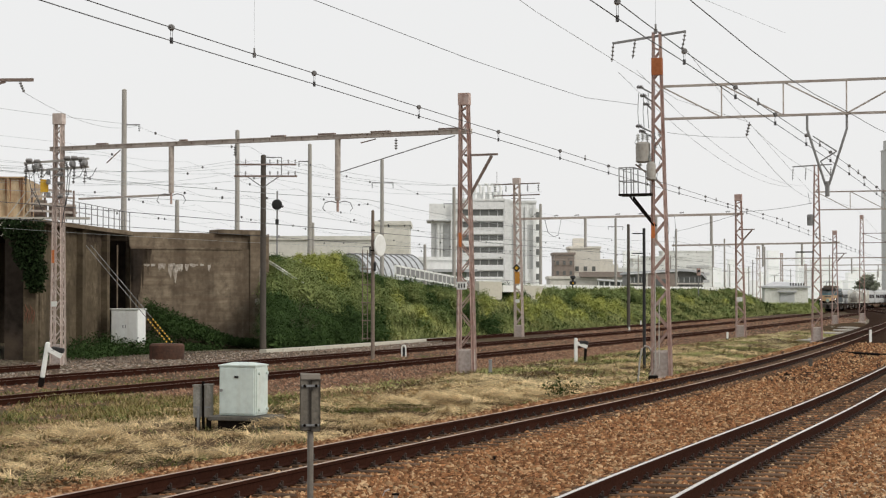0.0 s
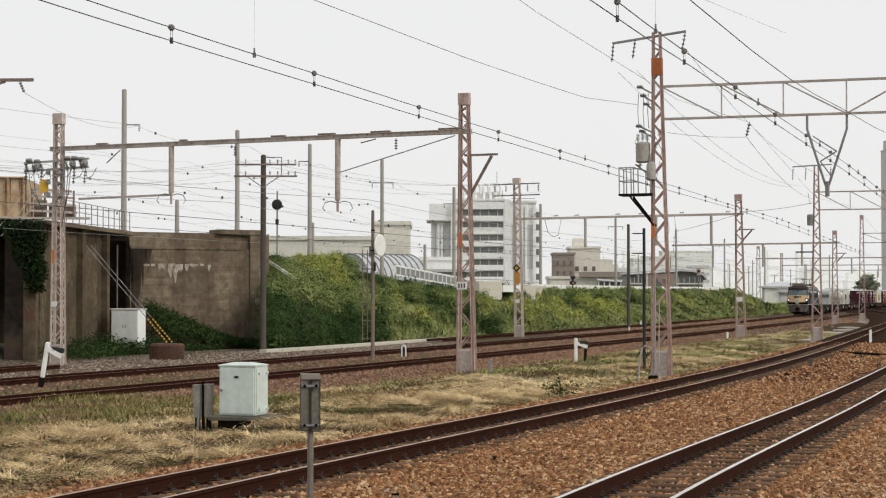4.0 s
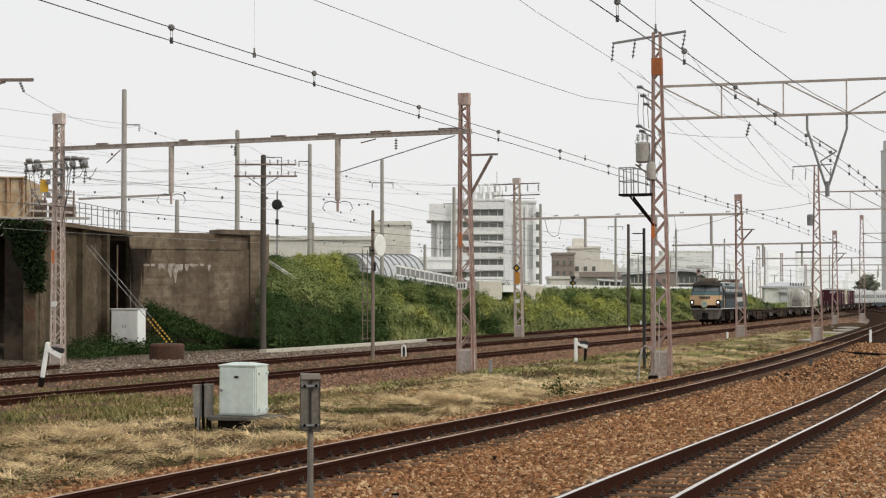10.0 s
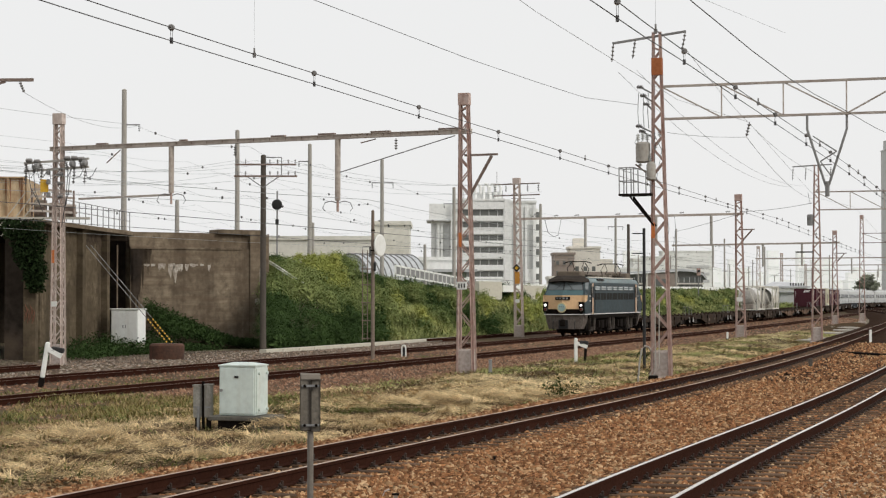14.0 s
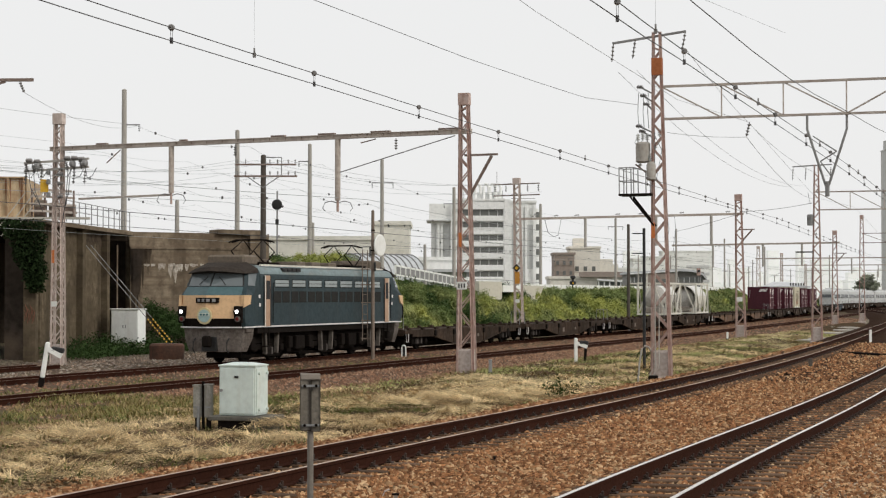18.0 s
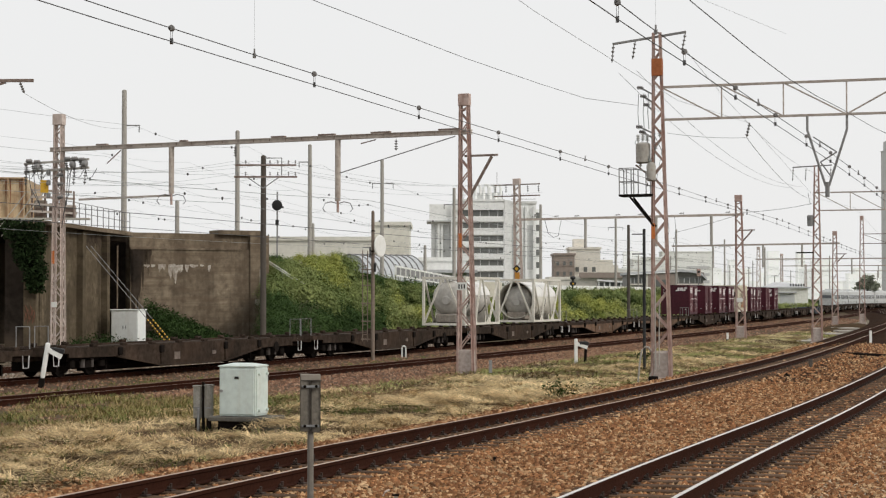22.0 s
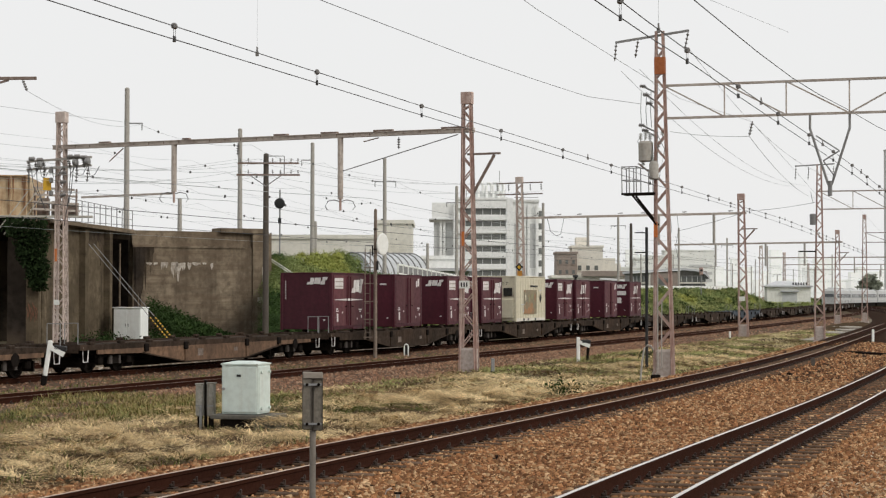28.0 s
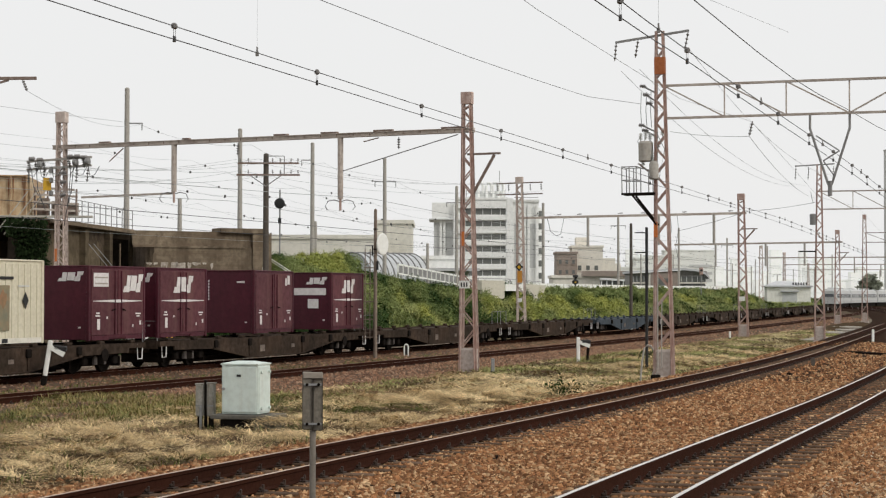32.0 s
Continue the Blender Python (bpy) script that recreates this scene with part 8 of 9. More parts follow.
def skew_mark(parent, x, y, z, w, h, slant, mat, normal="y", proud=0.01):
    """A leaning block of white paint, standing in for a painted mark."""
    pts = [(x - w / 2, z), (x + w / 2, z), (x + w / 2 + slant, z + h), (x - w / 2 + slant, z + h)]
    if normal == "y":
        v = [(a, y + k, b) for k in (0, proud) for a, b in pts]
    else:
        v = [(y + k, a, b) for k in (0, proud) for a, b in pts]
    part("marking", Shape().add(v, BOX_FACES + [tuple(reversed(f)) for f in ()]), mat, parent)


def mark_group(c, x, f, z, w, h, sg, y, normal="y"):
    """Three leaning white blocks with notches, a plain stand-in for a painted emblem."""
    for dx, ww, z0, hh in ((-0.40, 0.13, 0.0, 0.34), (-0.24, 0.17, 0.0, 0.92), (0.02, 0.28, 0.08, 0.84), (0.20, 0.07, 0.0, 0.5), (0.31, 0.13, 0.0, 1.0), (0.42, 0.12, 0.62, 0.38)):
        skew_mark(c, x + sg * dx * w, f, z + z0 * h, ww * w, hh * h, sg * 0.16 * h, M["mark_white"], normal, y * 0.012)


loco = thing("electric_locomotive", "blue and cream electric locomotive with lit headlamps", "locomotive")


def hull(x, w, z0, z1, crown):
    """A cross-section of the body at x."""
    c = crown
    return [(x, -w, z0), (x, w, z0), (x, w, z1 - 0.05), (x, w * 0.985, z1 + 0.12 * c), (x, w * 0.9, z1 + 0.30 * c), (x, w * 0.55, z1 + 0.42 * c), (x, 0, z1 + 0.46 * c),
            (x, -w * 0.55, z1 + 0.42 * c), (x, -w * 0.9, z1 + 0.30 * c), (x, -w * 0.985, z1 + 0.12 * c), (x, -w, z1 - 0.05)]


part("body", Shape().loft([hull(-7.2, 1.40, 1.22, 3.28, 1), hull(7.2, 1.40, 1.22, 3.28, 1)]), M["loco_blue"], loco, "faded blue body side")
part("roof", Shape().loft([[(x, y * 1.004, z + 0.006) for y, z in ((1.385, 3.33), (1.379, 3.40), (1.26, 3.58), (0.77, 3.70), (0, 3.74), (-0.77, 3.70), (-1.26, 3.58), (-1.379, 3.40), (-1.385, 3.33), (0, 3.3))] for x in (-7.2, 7.2)]), M["loco_roof"], loco, "blue-grey roof, paler for the sky light it catches", smooth=True)
for e in (1, -1):
    # cab: nose with a forward lower half and a raked windscreen
    def sec(z, xf, wf, xb=7.15, wb=1.40):
        return [(e * xb, -wb, z), (e * xb, wb, z), (e * (xf - 0.75), wb, z), (e * (xf - 0.1), wf, z), (e * xf, wf - 0.15, z), (e * xf, 0, z), (e * xf, -wf + 0.15, z), (e * (xf - 0.1), -wf, z), (e * (xf - 0.75), -wb, z)]
    rings = [sec(1.22, 8.42, 1.28), sec(1.45, 8.55, 1.30), sec(1.62, 8.62, 1.31), sec(2.51, 8.50, 1.30), sec(2.82, 8.22, 1.28), sec(3.40, 7.95, 1.20, wb=1.38), sec(3.56, 7.7, 1.06, wb=1.28), sec(3.74, 7.4, 0.7, wb=0.8)]
    if e < 0:
        rings = [list(reversed(r)) for r in rings]
    cabm = part("cab", Shape().loft(rings), M["loco_blue"], loco)
    part("visor", Shape().loft([[(e * 7.3, -1.40, 3.38), (e * 8.16, -1.24, 3.34), (e * 8.30, -0.5, 3.42), (e * 8.32, 0, 3.44), (e * 8.30, 0.5, 3.42), (e * 8.16, 1.24, 3.34), (e * 7.3, 1.40, 3.38)],
                               [(e * 7.3, -1.34, 3.56), (e * 8.02, -1.0, 3.52), (e * 8.15, -0.45, 3.58), (e * 8.17, 0, 3.59), (e * 8.15, 0.45, 3.58), (e * 8.02, 1.0, 3.52), (e * 7.3, 1.34, 3.56)],
                               [(e * 7.2, -0.85, 3.80), (e * 7.6, -0.65, 3.77), (e * 7.68, -0.3, 3.79), (e * 7.7, 0, 3.79), (e * 7.68, 0.3, 3.79), (e * 7.6, 0.65, 3.77), (e * 7.2, 0.85, 3.80)]]), M["visor"], cabm, "dark grey-brown roof visor over the windscreen")
    # windscreen halves on the raked face
    for s in (-1, 1):
        f = lambda y, z: (e * (8.22 - (z - 2.82) / 0.58 * 0.27 + 0.012), y, z)
        pts = ((s * 0.04, 2.86), (s * 1.08, 2.86), (s * 1.12, 2.87), (s * 1.06, 3.38), (s * 0.04, 3.38))
        ring = [[tuple(Vector(f(y, z)) - Vector((e * d, 0, 0))) for y, z in pts] for d in (0.0, 0.04)]
        part("windscreen", Shape().loft(ring), M["cab_glass"], cabm)
        part("corner_window", Shape().add([(e * 8.10, s * 1.305, 2.87), (e * 7.62, s * 1.394, 2.87), (e * 7.38, s * 1.36, 3.34), (e * 7.84, s * 1.232, 3.34)] + [(e * 8.06, s * 1.27, 2.87), (e * 7.62, s * 1.35, 2.87), (e * 7.38, s * 1.33, 3.34), (e * 7.82, s * 1.20, 3.34)], BOX_FACES), M["cab_glass"], cabm)
        part("wiper", Shape().beam(f(s * 0.55, 2.90), f(s * 0.25, 3.22), 0.022), M["black"], cabm)
        # cream wing on the lower nose
        part("cream_panel", Shape().add([(e * 8.545, s * 0.0, 1.60), (e * 8.545, s * 1.18, 1.60), (e * 8.47, s * 1.18, 2.50), (e * 8.47, s * 0.0, 2.50)] + [(e * 8.645, s * 0.0, 1.60), (e * 8.645, s * 1.18, 1.60), (e * 8.53, s * 1.18, 2.50), (e * 8.53, s * 0.0, 2.50)], BOX_FACES), M["loco_cream"], cabm, "cream nose panel")
        part("cream_flash", Shape().add([(e * 8.60, s * 1.185, 2.02), (e * 8.60, s * 1.185, 2.50), (e * 7.98, s * 1.36, 2.50), (e * 8.14, s * 1.335, 2.16)] + [(e * 8.64, s * 1.315, 2.02), (e * 8.57, s * 1.305, 2.50), (e * 7.98, s * 1.43, 2.50), (e * 8.14, s * 1.43, 2.16)], BOX_FACES), M["loco_cream"], cabm)
        part("lamp_plate", Shape().box(e * 8.54, s * 1.12, 1.42, 0.12, 0.36, 0.66, bevel=0.02), M["dark_iron"], cabm, "dark plate round the lamps")
        lamp = part("lamp_housing", Shape().lathe((e * 8.45, s * 1.12, 1.86), (e, 0, 0), [(0, 0.16), (0.22, 0.16), (0.25, 0.13)], 16), M["dark_iron"], cabm)
        part("headlamp", Shape().lathe((e * 8.66, s * 1.12, 1.86), (e, 0, 0), [(0, 0.075), (0.045, 0.07), (0.06, 0.04)], 14), M["lamp"] if e > 0 else M["cab_glass"], lamp, "glowing round headlamp" if e > 0 else "unlit round headlamp")
        part("tail_lamp", Shape().lathe((e * 8.5, s * 1.12, 1.58), (e, 0, 0), [(0, 0.12), (0.14, 0.12), (0.16, 0.08)], 12), M["skirt_grey"], cabm)
        part("tail_lens", Shape().lathe((e * 8.64, s * 1.12, 1.58), (e, 0, 0), [(0, 0.075), (0.03, 0.07)], 12), M["tail_red"], cabm, "dull red tail lamp lens")
        for dx in (-0.275, 0.30):
            # black surface strips stand in for the dark gaps at the door edges
            part("door_gap", Shape().box(e * (6.5 + dx), s * 1.398, 1.28, 0.10, 0.04, 1.98), M["black"], loco, "black strip in place of the gap beside the cab door")
        part("cab_door", Shape().box(e * 6.5, s * 1.40, 1.26, 0.44, 0.04, 2.02, bevel=0.01), M["door_cream"], loco, "dusty pinkish cream cab door")
        part("door_strip", Shape().box(e * 6.75, s * 1.405, 1.26, 0.07, 0.05, 2.02), M["frame_white"], loco, "pale door edge strip")
        part("door_window", Shape().box(e * 6.5, s * 1.42, 2.34, 0.32, 0.03, 0.74), M["black"], loco)
        for dx in (-0.42, 0.42):
            part("grab_rail", Shape().tube((e * 6.5 + dx, s * 1.45, 1.4), (e * 6.5 + dx, s * 1.45, 3.0), 0.018, n=6), M["dark_iron"], loco)
        part("cab_step", Shape().box(e * 6.5, s * 1.36, 0.45, 0.5, 0.2, 0.05).box(e * 6.28, s * 1.36, 0.45, 0.04, 0.04, 0.8).box(e * 6.72, s * 1.36, 0.45, 0.04, 0.04, 0.8), M["dark_iron"], loco)
        for k in range(2):
            part("marking", Shape().box(e * (7.25 - 0.05 * k), s * 1.40, 2.38 - 0.33 * k, 0.16, 0.012, 0.14), M["mark_white"], loco)
    for s in (-1, 1):
        part("nose_plate", Shape().box(e * 8.56, s * 0.225, 2.20, 0.12, 0.45, 0.2), M["dark_iron"], cabm, "dark plate with raised bars")
    for k in range(4):
        part("marking", Shape().box(e * 8.625, -0.3 + k * 0.2, 2.24, 0.012, 0.12, 0.12), M["steel_grey"], cabm)
    for s in (-1, 1):
        part("nose_band", Shape().add([(e * 8.40, 0, 2.51), (e * 8.40, s * 1.0, 2.51), (e * 8.12, s * 1.0, 2.82), (e * 8.12, 0, 2.82), (e * 8.535, 0, 2.50), (e * 8.535, s * 1.18, 2.50), (e * 8.255, s * 1.15, 2.83), (e * 8.255, 0, 2.83)], BOX_FACES), M["loco_teal"], cabm, "paler teal band under the windscreen")
        part("nose_apron", Shape().add([(e * 8.40, 0, 1.28), (e * 8.40, s * 1.16, 1.28), (e * 8.5, s * 1.18, 1.59), (e * 8.5, 0, 1.59), (e * 8.50, 0, 1.28), (e * 8.50, s * 1.16, 1.28), (e * 8.645, s * 1.18, 1.59), (e * 8.645, 0, 1.59)], BOX_FACES), M["dark_iron"], cabm, "dark lower nose")
        part("sill_line", Shape().beam((e * 8.58, 0, 1.255), (e * 8.55, s * 1.2, 1.255), 0.06, 0.05), M["mark_white"], cabm)
        part("sill_line", Shape().beam((e * 8.5, s * 1.26, 1.255), (e * 7.6, s * 1.40, 1.255), 0.05, 0.05), M["mark_white"], cabm)
        frame_pts = ((0.0, 2.835), (1.13, 2.835), (1.17, 2.9), (1.09, 3.42), (0.0, 3.42))
        part("windscreen_frame", Shape().loft([[(e * (8.22 - (z - 2.82) / 0.58 * 0.27 + d), s * y, z) for y, z in frame_pts] for d in (0.002, -0.05)]), M["black"], cabm, "black windscreen surround")
    part("buffer_beam", Shape().box(e * 8.0, 0, 1.04, 0.5, 2.7, 0.19, bevel=0.02), M["skirt_grey"], loco)
    part("skirt", Shape().loft([[(e * 7.6, -1.36, 1.22), (e * 8.4, -1.27, 1.22), (e * 8.85, 0, 1.22), (e * 8.4, 1.27, 1.22), (e * 7.6, 1.36, 1.22)], [(e * 7.65, -1.32, 0.8), (e * 8.38, -1.24, 0.8), (e * 8.82, 0, 0.8), (e * 8.38, 1.24, 0.8), (e * 7.65, 1.32, 0.8)], [(e * 7.8, -1.14, 0.3), (e * 8.34, -1.08, 0.3), (e * 8.72, 0, 0.3), (e * 8.34, 1.08, 0.3), (e * 7.8, 1.14, 0.3)]]), M["skirt_grey"], loco, "dusty grey front skirt plate")
    # no real opening: a black box paints the shade round the coupler
    part("coupler_pocket", Shape().box(e * 8.76, 0.0, 0.5, 0.2, 0.62, 0.56), M["black"], loco, "black box standing in for the shaded coupler opening")
    part("coupler", Shape().box(e * 8.85, 0, 0.72, 0.6, 0.26, 0.32, bevel=0.05).box(e * 9.02, 0, 0.66, 0.25, 0.36, 0.44, bevel=0.06), M["dark_iron"], loco)
    for y in (-0.7, 0.75):
        part("brake_hose", Shape().line([(e * 8.6, y, 1.0), (e * 8.8, y, 0.85), (e * 8.83, y, 0.55), (e * 8.66, y, 0.45)], 0.03), M["black"], loco)
    part("roof_cooler", Shape().box(e * 6.75, 0, 3.68, 1.3, 1.6, 0.42, bevel=0.08), M["roof_brown"], loco, "boxy brown cab cooler on the roof")
hm = part("headmark", Shape().lathe((9.16, 0.0, 1.70), (1, 0, 0), [(0, 0.31), (0.02, 0.33), (0.05, 0.32)], 26), M["headmark_rim"], loco, "round pale headmark plate")
part("marking", Shape().lathe((9.212, 0.0, 1.70), (1, 0, 0), [(0, 0.25), (0.006, 0.25)], 22), M["headmark_blue"], hm)
part("marking", Shape().box(9.222, 0.0, 1.70, 0.012, 0.46, 0.11), M["headmark"], hm)
for y in (-0.13, 0.0, 0.13):
    part("marking", Shape().box(9.232, y, 1.715, 0.008, 0.09, 0.07), M["mark_teal"], hm)
for s in (-1, 1):
    for k in range(7):
        wx = -5.0 + k * 1.69
        part("side_window", Shape().box(wx, s * 1.40, 2.84, 1.30, 0.03, 0.27, bevel=0.012), M["band_window"], loco, "upper side light")
        part("window_frame", Shape().box(wx, s * 1.395, 2.81, 1.38, 0.02, 0.33, bevel=0.008), M["dark_iron"], loco)
        part("window_bar", Shape().box(wx, s * 1.417, 2.965, 1.26, 0.012, 0.02), M["dark_iron"], loco)
        for d in (-0.4, 0.4):
            lp = part("louvre_panel", Shape().box(wx + d, s * 1.395, 2.20, 0.70, 0.035, 0.46, bevel=0.008), M["louvre"], loco, "dusty dark ventilation panel")
            for j in range(4):
                part("louvre_slat", Shape().box(wx + d, s * 1.41, 2.26 + j * 0.1, 0.6, 0.02, 0.02), M["louvre"], lp)
    part("waist_line", Shape().box(0, s * 1.395, 1.24, 15.6, 0.03, 0.055), M["mark_white"], loco, "thin white line along the sill")
    for k in range(4):
        part("roof_grille", Shape().beam((3.3 + k * 0.45, s * 1.335, 3.535), (3.67 + k * 0.45, s * 1.335, 3.535), 0.16, 0.14), M["black"], loco, "dark roof-edge grille")
    part("sole_bar", Shape().box(0, s * 1.25, 1.0, 14.6, 0.2, 0.22), M["dark_iron"], loco)
part("underframe", Shape().box(0, 0, 0.75, 14.0, 1.9, 0.45), M["dark_iron"], loco)
for x in (-5.6, 0, 5.6):
    bogie(loco, x, 2.5, 0.56, M["dark_iron"])
    # dark filler boxes close the bright gaps, standing in for shade underneath
    for dd in (-0.62, 0.62):
        part("traction_motor", Shape().box(x + dd, 0, 0.16, 1.0, 1.1, 0.72, bevel=0.1), M["dark_iron"], loco)
    part("brake_rigging", Shape().box(x, 0.0, 0.2, 3.9, 1.5, 0.12).box(x - 1.85, 0, 0.2, 0.25, 1.5, 0.6).box(x + 1.85, 0, 0.2, 0.25, 1.5, 0.6), M["dark_iron"], loco)
    for s in (-1, 1):
        for d in (-1, 1):
            part("suspension_link", Shape().beam((x + d * 0.62, s * 1.12, 1.2), (x + d * 0.52, s * 1.12, 0.35), 0.16, 0.12), M["strut_grey"], loco)
            part("sand_box", Shape().box(x + d * 1.78, s * 1.1, 0.5, 0.35, 0.25, 0.5, bevel=0.03), M["dark_iron"], loco)
# filler boxes between the bogies, added for the same underside shade
part("battery_tray", Shape().box(-2.85, 0, 0.3, 1.5, 1.9, 0.5, bevel=0.05).box(2.8, 0, 0.3, 1.5, 1.9, 0.5, bevel=0.05), M["dark_iron"], loco)
for s in (-1, 1):
    for x in (-2.9, 2.8):
        part("equipment_box", Shape().box(x, s * 1.0, 0.45, 0.9, 0.4, 0.55, bevel=0.03), M["dark_iron"], loco)
for x, up in ((4.9, 0.0), (-4.6, 0.0)):
    pg_ = part("pantograph", Shape().box(x, 0, 3.72, 1.9, 1.5, 0.12), M["dark_iron"], loco, "raised diamond pantograph")
    rise = 0.85
    for d in (-0.75, 0.75):
        for s in (-0.6, 0.6):
            part("insulator", Shape().lathe((x + d, s, 3.60), (0, 0, 1), [(0, 0.05), (0.03, 0.09), (0.06, 0.05), (0.09, 0.09), (0.12, 0.05)], 10), M["skirt_grey"], pg_)
    part("spring_box", Shape().box(x - 0.55, 0.0, 3.84, 0.5, 0.7, 0.14, bevel=0.03), M["roof_brown"], pg_)
    part("switch_box", Shape().box(x + 0.7, 0.0, 3.84, 0.35, 0.5, 0.2, bevel=0.03), M["roof_brown"], pg_)
    for s in (-0.55, 0.55):
        for d in (-1, 1):
            part("arm", Shape().tube((x + d * 0.2, s, 3.86), (x + d * 1.0, s * 0.9, 3.86 + rise * 0.5), 0.028, n=6).tube((x + d * 1.0, s * 0.9, 3.86 + rise * 0.5), (x + d * 0.1, s * 0.8, 3.86 + rise), 0.022, n=6), M["dark_iron"], pg_)
    part("collector", Shape().line([(x, -0.95, 3.8 + rise), (x, -0.6, 3.9 + rise), (x, 0.6, 3.9 + rise), (x, 0.95, 3.8 + rise)], 0.03), M["dark_iron"], pg_)
    part("collector", Shape().line([(x + 0.3, -0.95, 3.8 + rise), (x + 0.3, -0.6, 3.9 + rise), (x + 0.3, 0.6, 3.9 + rise), (x + 0.3, 0.95, 3.8 + rise)], 0.03), M["dark_iron"], pg_)
for x in (-2.0, -0.2, 1.4, 6.0, -6.2):
    part("roof_box", Shape().box(x, 0.1, 3.70, 0.9, 1.0, 0.22, bevel=0.03), M["roof_brown"], loco)
for s in (-1, 1):
    part("roof_rail", Shape().box(0, s * 1.12, 3.66, 13.2, 0.10, 0.07), M["frame_white"], loco, "pale roof-edge rail")
# the noses are broad across the lamps and come forward in the middle
for cab in [c for c in loco.children if c.name.split(".")[0] == "cab"]:
    for piece in [cab] + list(cab.children_recursive):
        if piece.name.split(".")[0] in ("lamp_housing", "headlamp", "tail_lamp", "lamp_plate", "tail_lens"):
            for v in piece.data.vertices:
                v.co.y += math.copysign(0.078, v.co.y)
                v.co.x += math.copysign(0.13, v.co.x)
            continue
        for v in piece.data.vertices:
            front = min(1.0, max(0.0, (abs(v.co.x) - 7.5) / 0.7))
            v.co.y *= 1 + 0.07 * min(1.0, max(0.0, (abs(v.co.x) - 8.0) / 0.4))
            v.co.x += math.copysign(0.5 * front * (1 - min(1.0, abs(v.co.y) / 1.2) ** 1.3), v.co.x)
# the body and all it carries sits this much higher on the bogies
LOW = ("bogie", "underframe", "traction_motor", "brake_rigging", "suspension_link", "sand_box", "battery_tray", "equipment_box", "coupler", "brake_hose", "wheel", "axle", "spring")
for piece in loco.children:
    if not piece.name.startswith(LOW):
        piece.location.z += 0.17
    if piece.name.startswith(("cab", "buffer_beam", "skirt", "headmark")) and not piece.name.startswith(("cab_door", "cab_step")):
        piece.location.x += 0.05 if piece.data.vertices[0].co.x > 0 else -0.05


def flat_wagon(mat, sill, label):
    w = thing("container_wagon", label, "flat wagon", group="container wagons")
    part("deck_frame", Shape().box(0, 0, 0.84, 19.4, 2.2, 0.08).box(0, 1.2, 0.80, 19.4, 0.12, 0.18).box(0, -1.2, 0.80, 19.4, 0.12, 0.18).box(0, 0, 0.55, 19.4, 0.5, 0.4), mat, w)
    for s in (-1, 1):
        prof = [(-8.6, 0.80), (8.6, 0.80), (8.6, 0.66), (5.6, 0.62), (2.5, 0.22), (-2.5, 0.22), (-5.6, 0.62), (-8.6, 0.66)]
        part("side_sill", Shape().loft([[(x, s * 1.20, z) for x, z in prof], [(x, s * 1.26, z) for x, z in prof]]), sill, w, "fish-belly side sill")
        part("sill_flange", Shape().beam((-2.5, s * 1.26, 0.22), (2.5, s * 1.26, 0.22), 0.12, 0.04).beam((2.5, s * 1.26, 0.22), (5.6, s * 1.26, 0.62), 0.12, 0.04).beam((-2.5, s * 1.26, 0.22), (-5.6, s * 1.26, 0.62), 0.12, 0.04), mat, w)
        for x in (-5.4, -2.5, 2.5, 5.4):
            part("rib", Shape().box(x, s * 1.28, 0.26 if abs(x) < 3 else 0.60, 0.09, 0.06, 0.54 if abs(x) < 3 else 0.2), sill, w)
            part("bracket", Shape().box(x, s * 1.30, 0.66, 0.26, 0.10, 0.28, bevel=0.03), M["dark_iron"], w)
        for k in range(10):
            x = -8.9 + k * 1.978
            part("twist_lock", Shape().box(x, s * 1.16, 0.98, 0.30, 0.16, 0.10, bevel=0.02), mat, w)
        for x, z, ww, h in ((1.3, 0.40, 0.42, 0.26), (-1.6, 0.5, 0.3, 0.14)):
            part("marking", Shape().box(x, s * 1.265, z, ww, 0.012, h), M["mark_faded"], w, "faded dusty marking")
        for x in (-9.35, 9.35):
            part("step", Shape().line([(x - 0.18, s * 1.24, 0.9), (x - 0.14, s * 1.24, 0.42), (x + 0.14, s * 1.24, 0.42), (x + 0.18, s * 1.24, 0.9)], 0.022), M["mark_white"], w, "pale stirrup step")
        part("hand_wheel", Shape().lathe((-7.0, s * 1.27, 0.62), (0, s, 0), [(0, 0.2), (0.03, 0.22), (0.04, 0.18)], 14), M["dark_iron"], w)
    for x in (-7.1, 7.1):
        bogie(w, x, 1.9, 0.43)
    for e in (-1, 1):
        part("coupler", Shape().box(e * 9.95, 0, 0.70, 0.6, 0.25, 0.3, bevel=0.05), M["dark_iron"], w)
        part("end_sill", Shape().box(e * 9.68, 0, 0.72, 0.10, 2.3, 0.3), mat, w)
        part("end_rail", Shape().line([(e * 9.68, 0.65, 1.0), (e * 9.68, 0.65, 1.7), (e * 9.68, 1.15, 1.7), (e * 9.68, 1.15, 1.0)], 0.02), M["steel_grey"], w)
    part("centre_sill", Shape().box(0, 0, 0.26, 11.6, 0.42, 0.5), M["dark_iron"], w)
    for y in (-0.62, 0.62):
        part("brake_pipe", Shape().tube((-8.8, y, 0.5), (8.8, y, 0.5), 0.05, n=8), M["dark_iron"], w)
        # extra brake rods added to fill the gap below, in place of shade
        for z, k in ((0.13, 0.2), (0.2, 0.5), (0.27, 0.9)):
            part("brake_rod", Shape().beam((-5.8, y * k, z), (5.8, y * k, z + 0.02), 0.07, 0.075), M["dark_iron"], w)
        part("pull_rod", Shape().beam((-6.4, y * 0.8, 0.28), (6.4, y * 0.8, 0.30), 0.06, 0.08), M["dark_iron"], w)
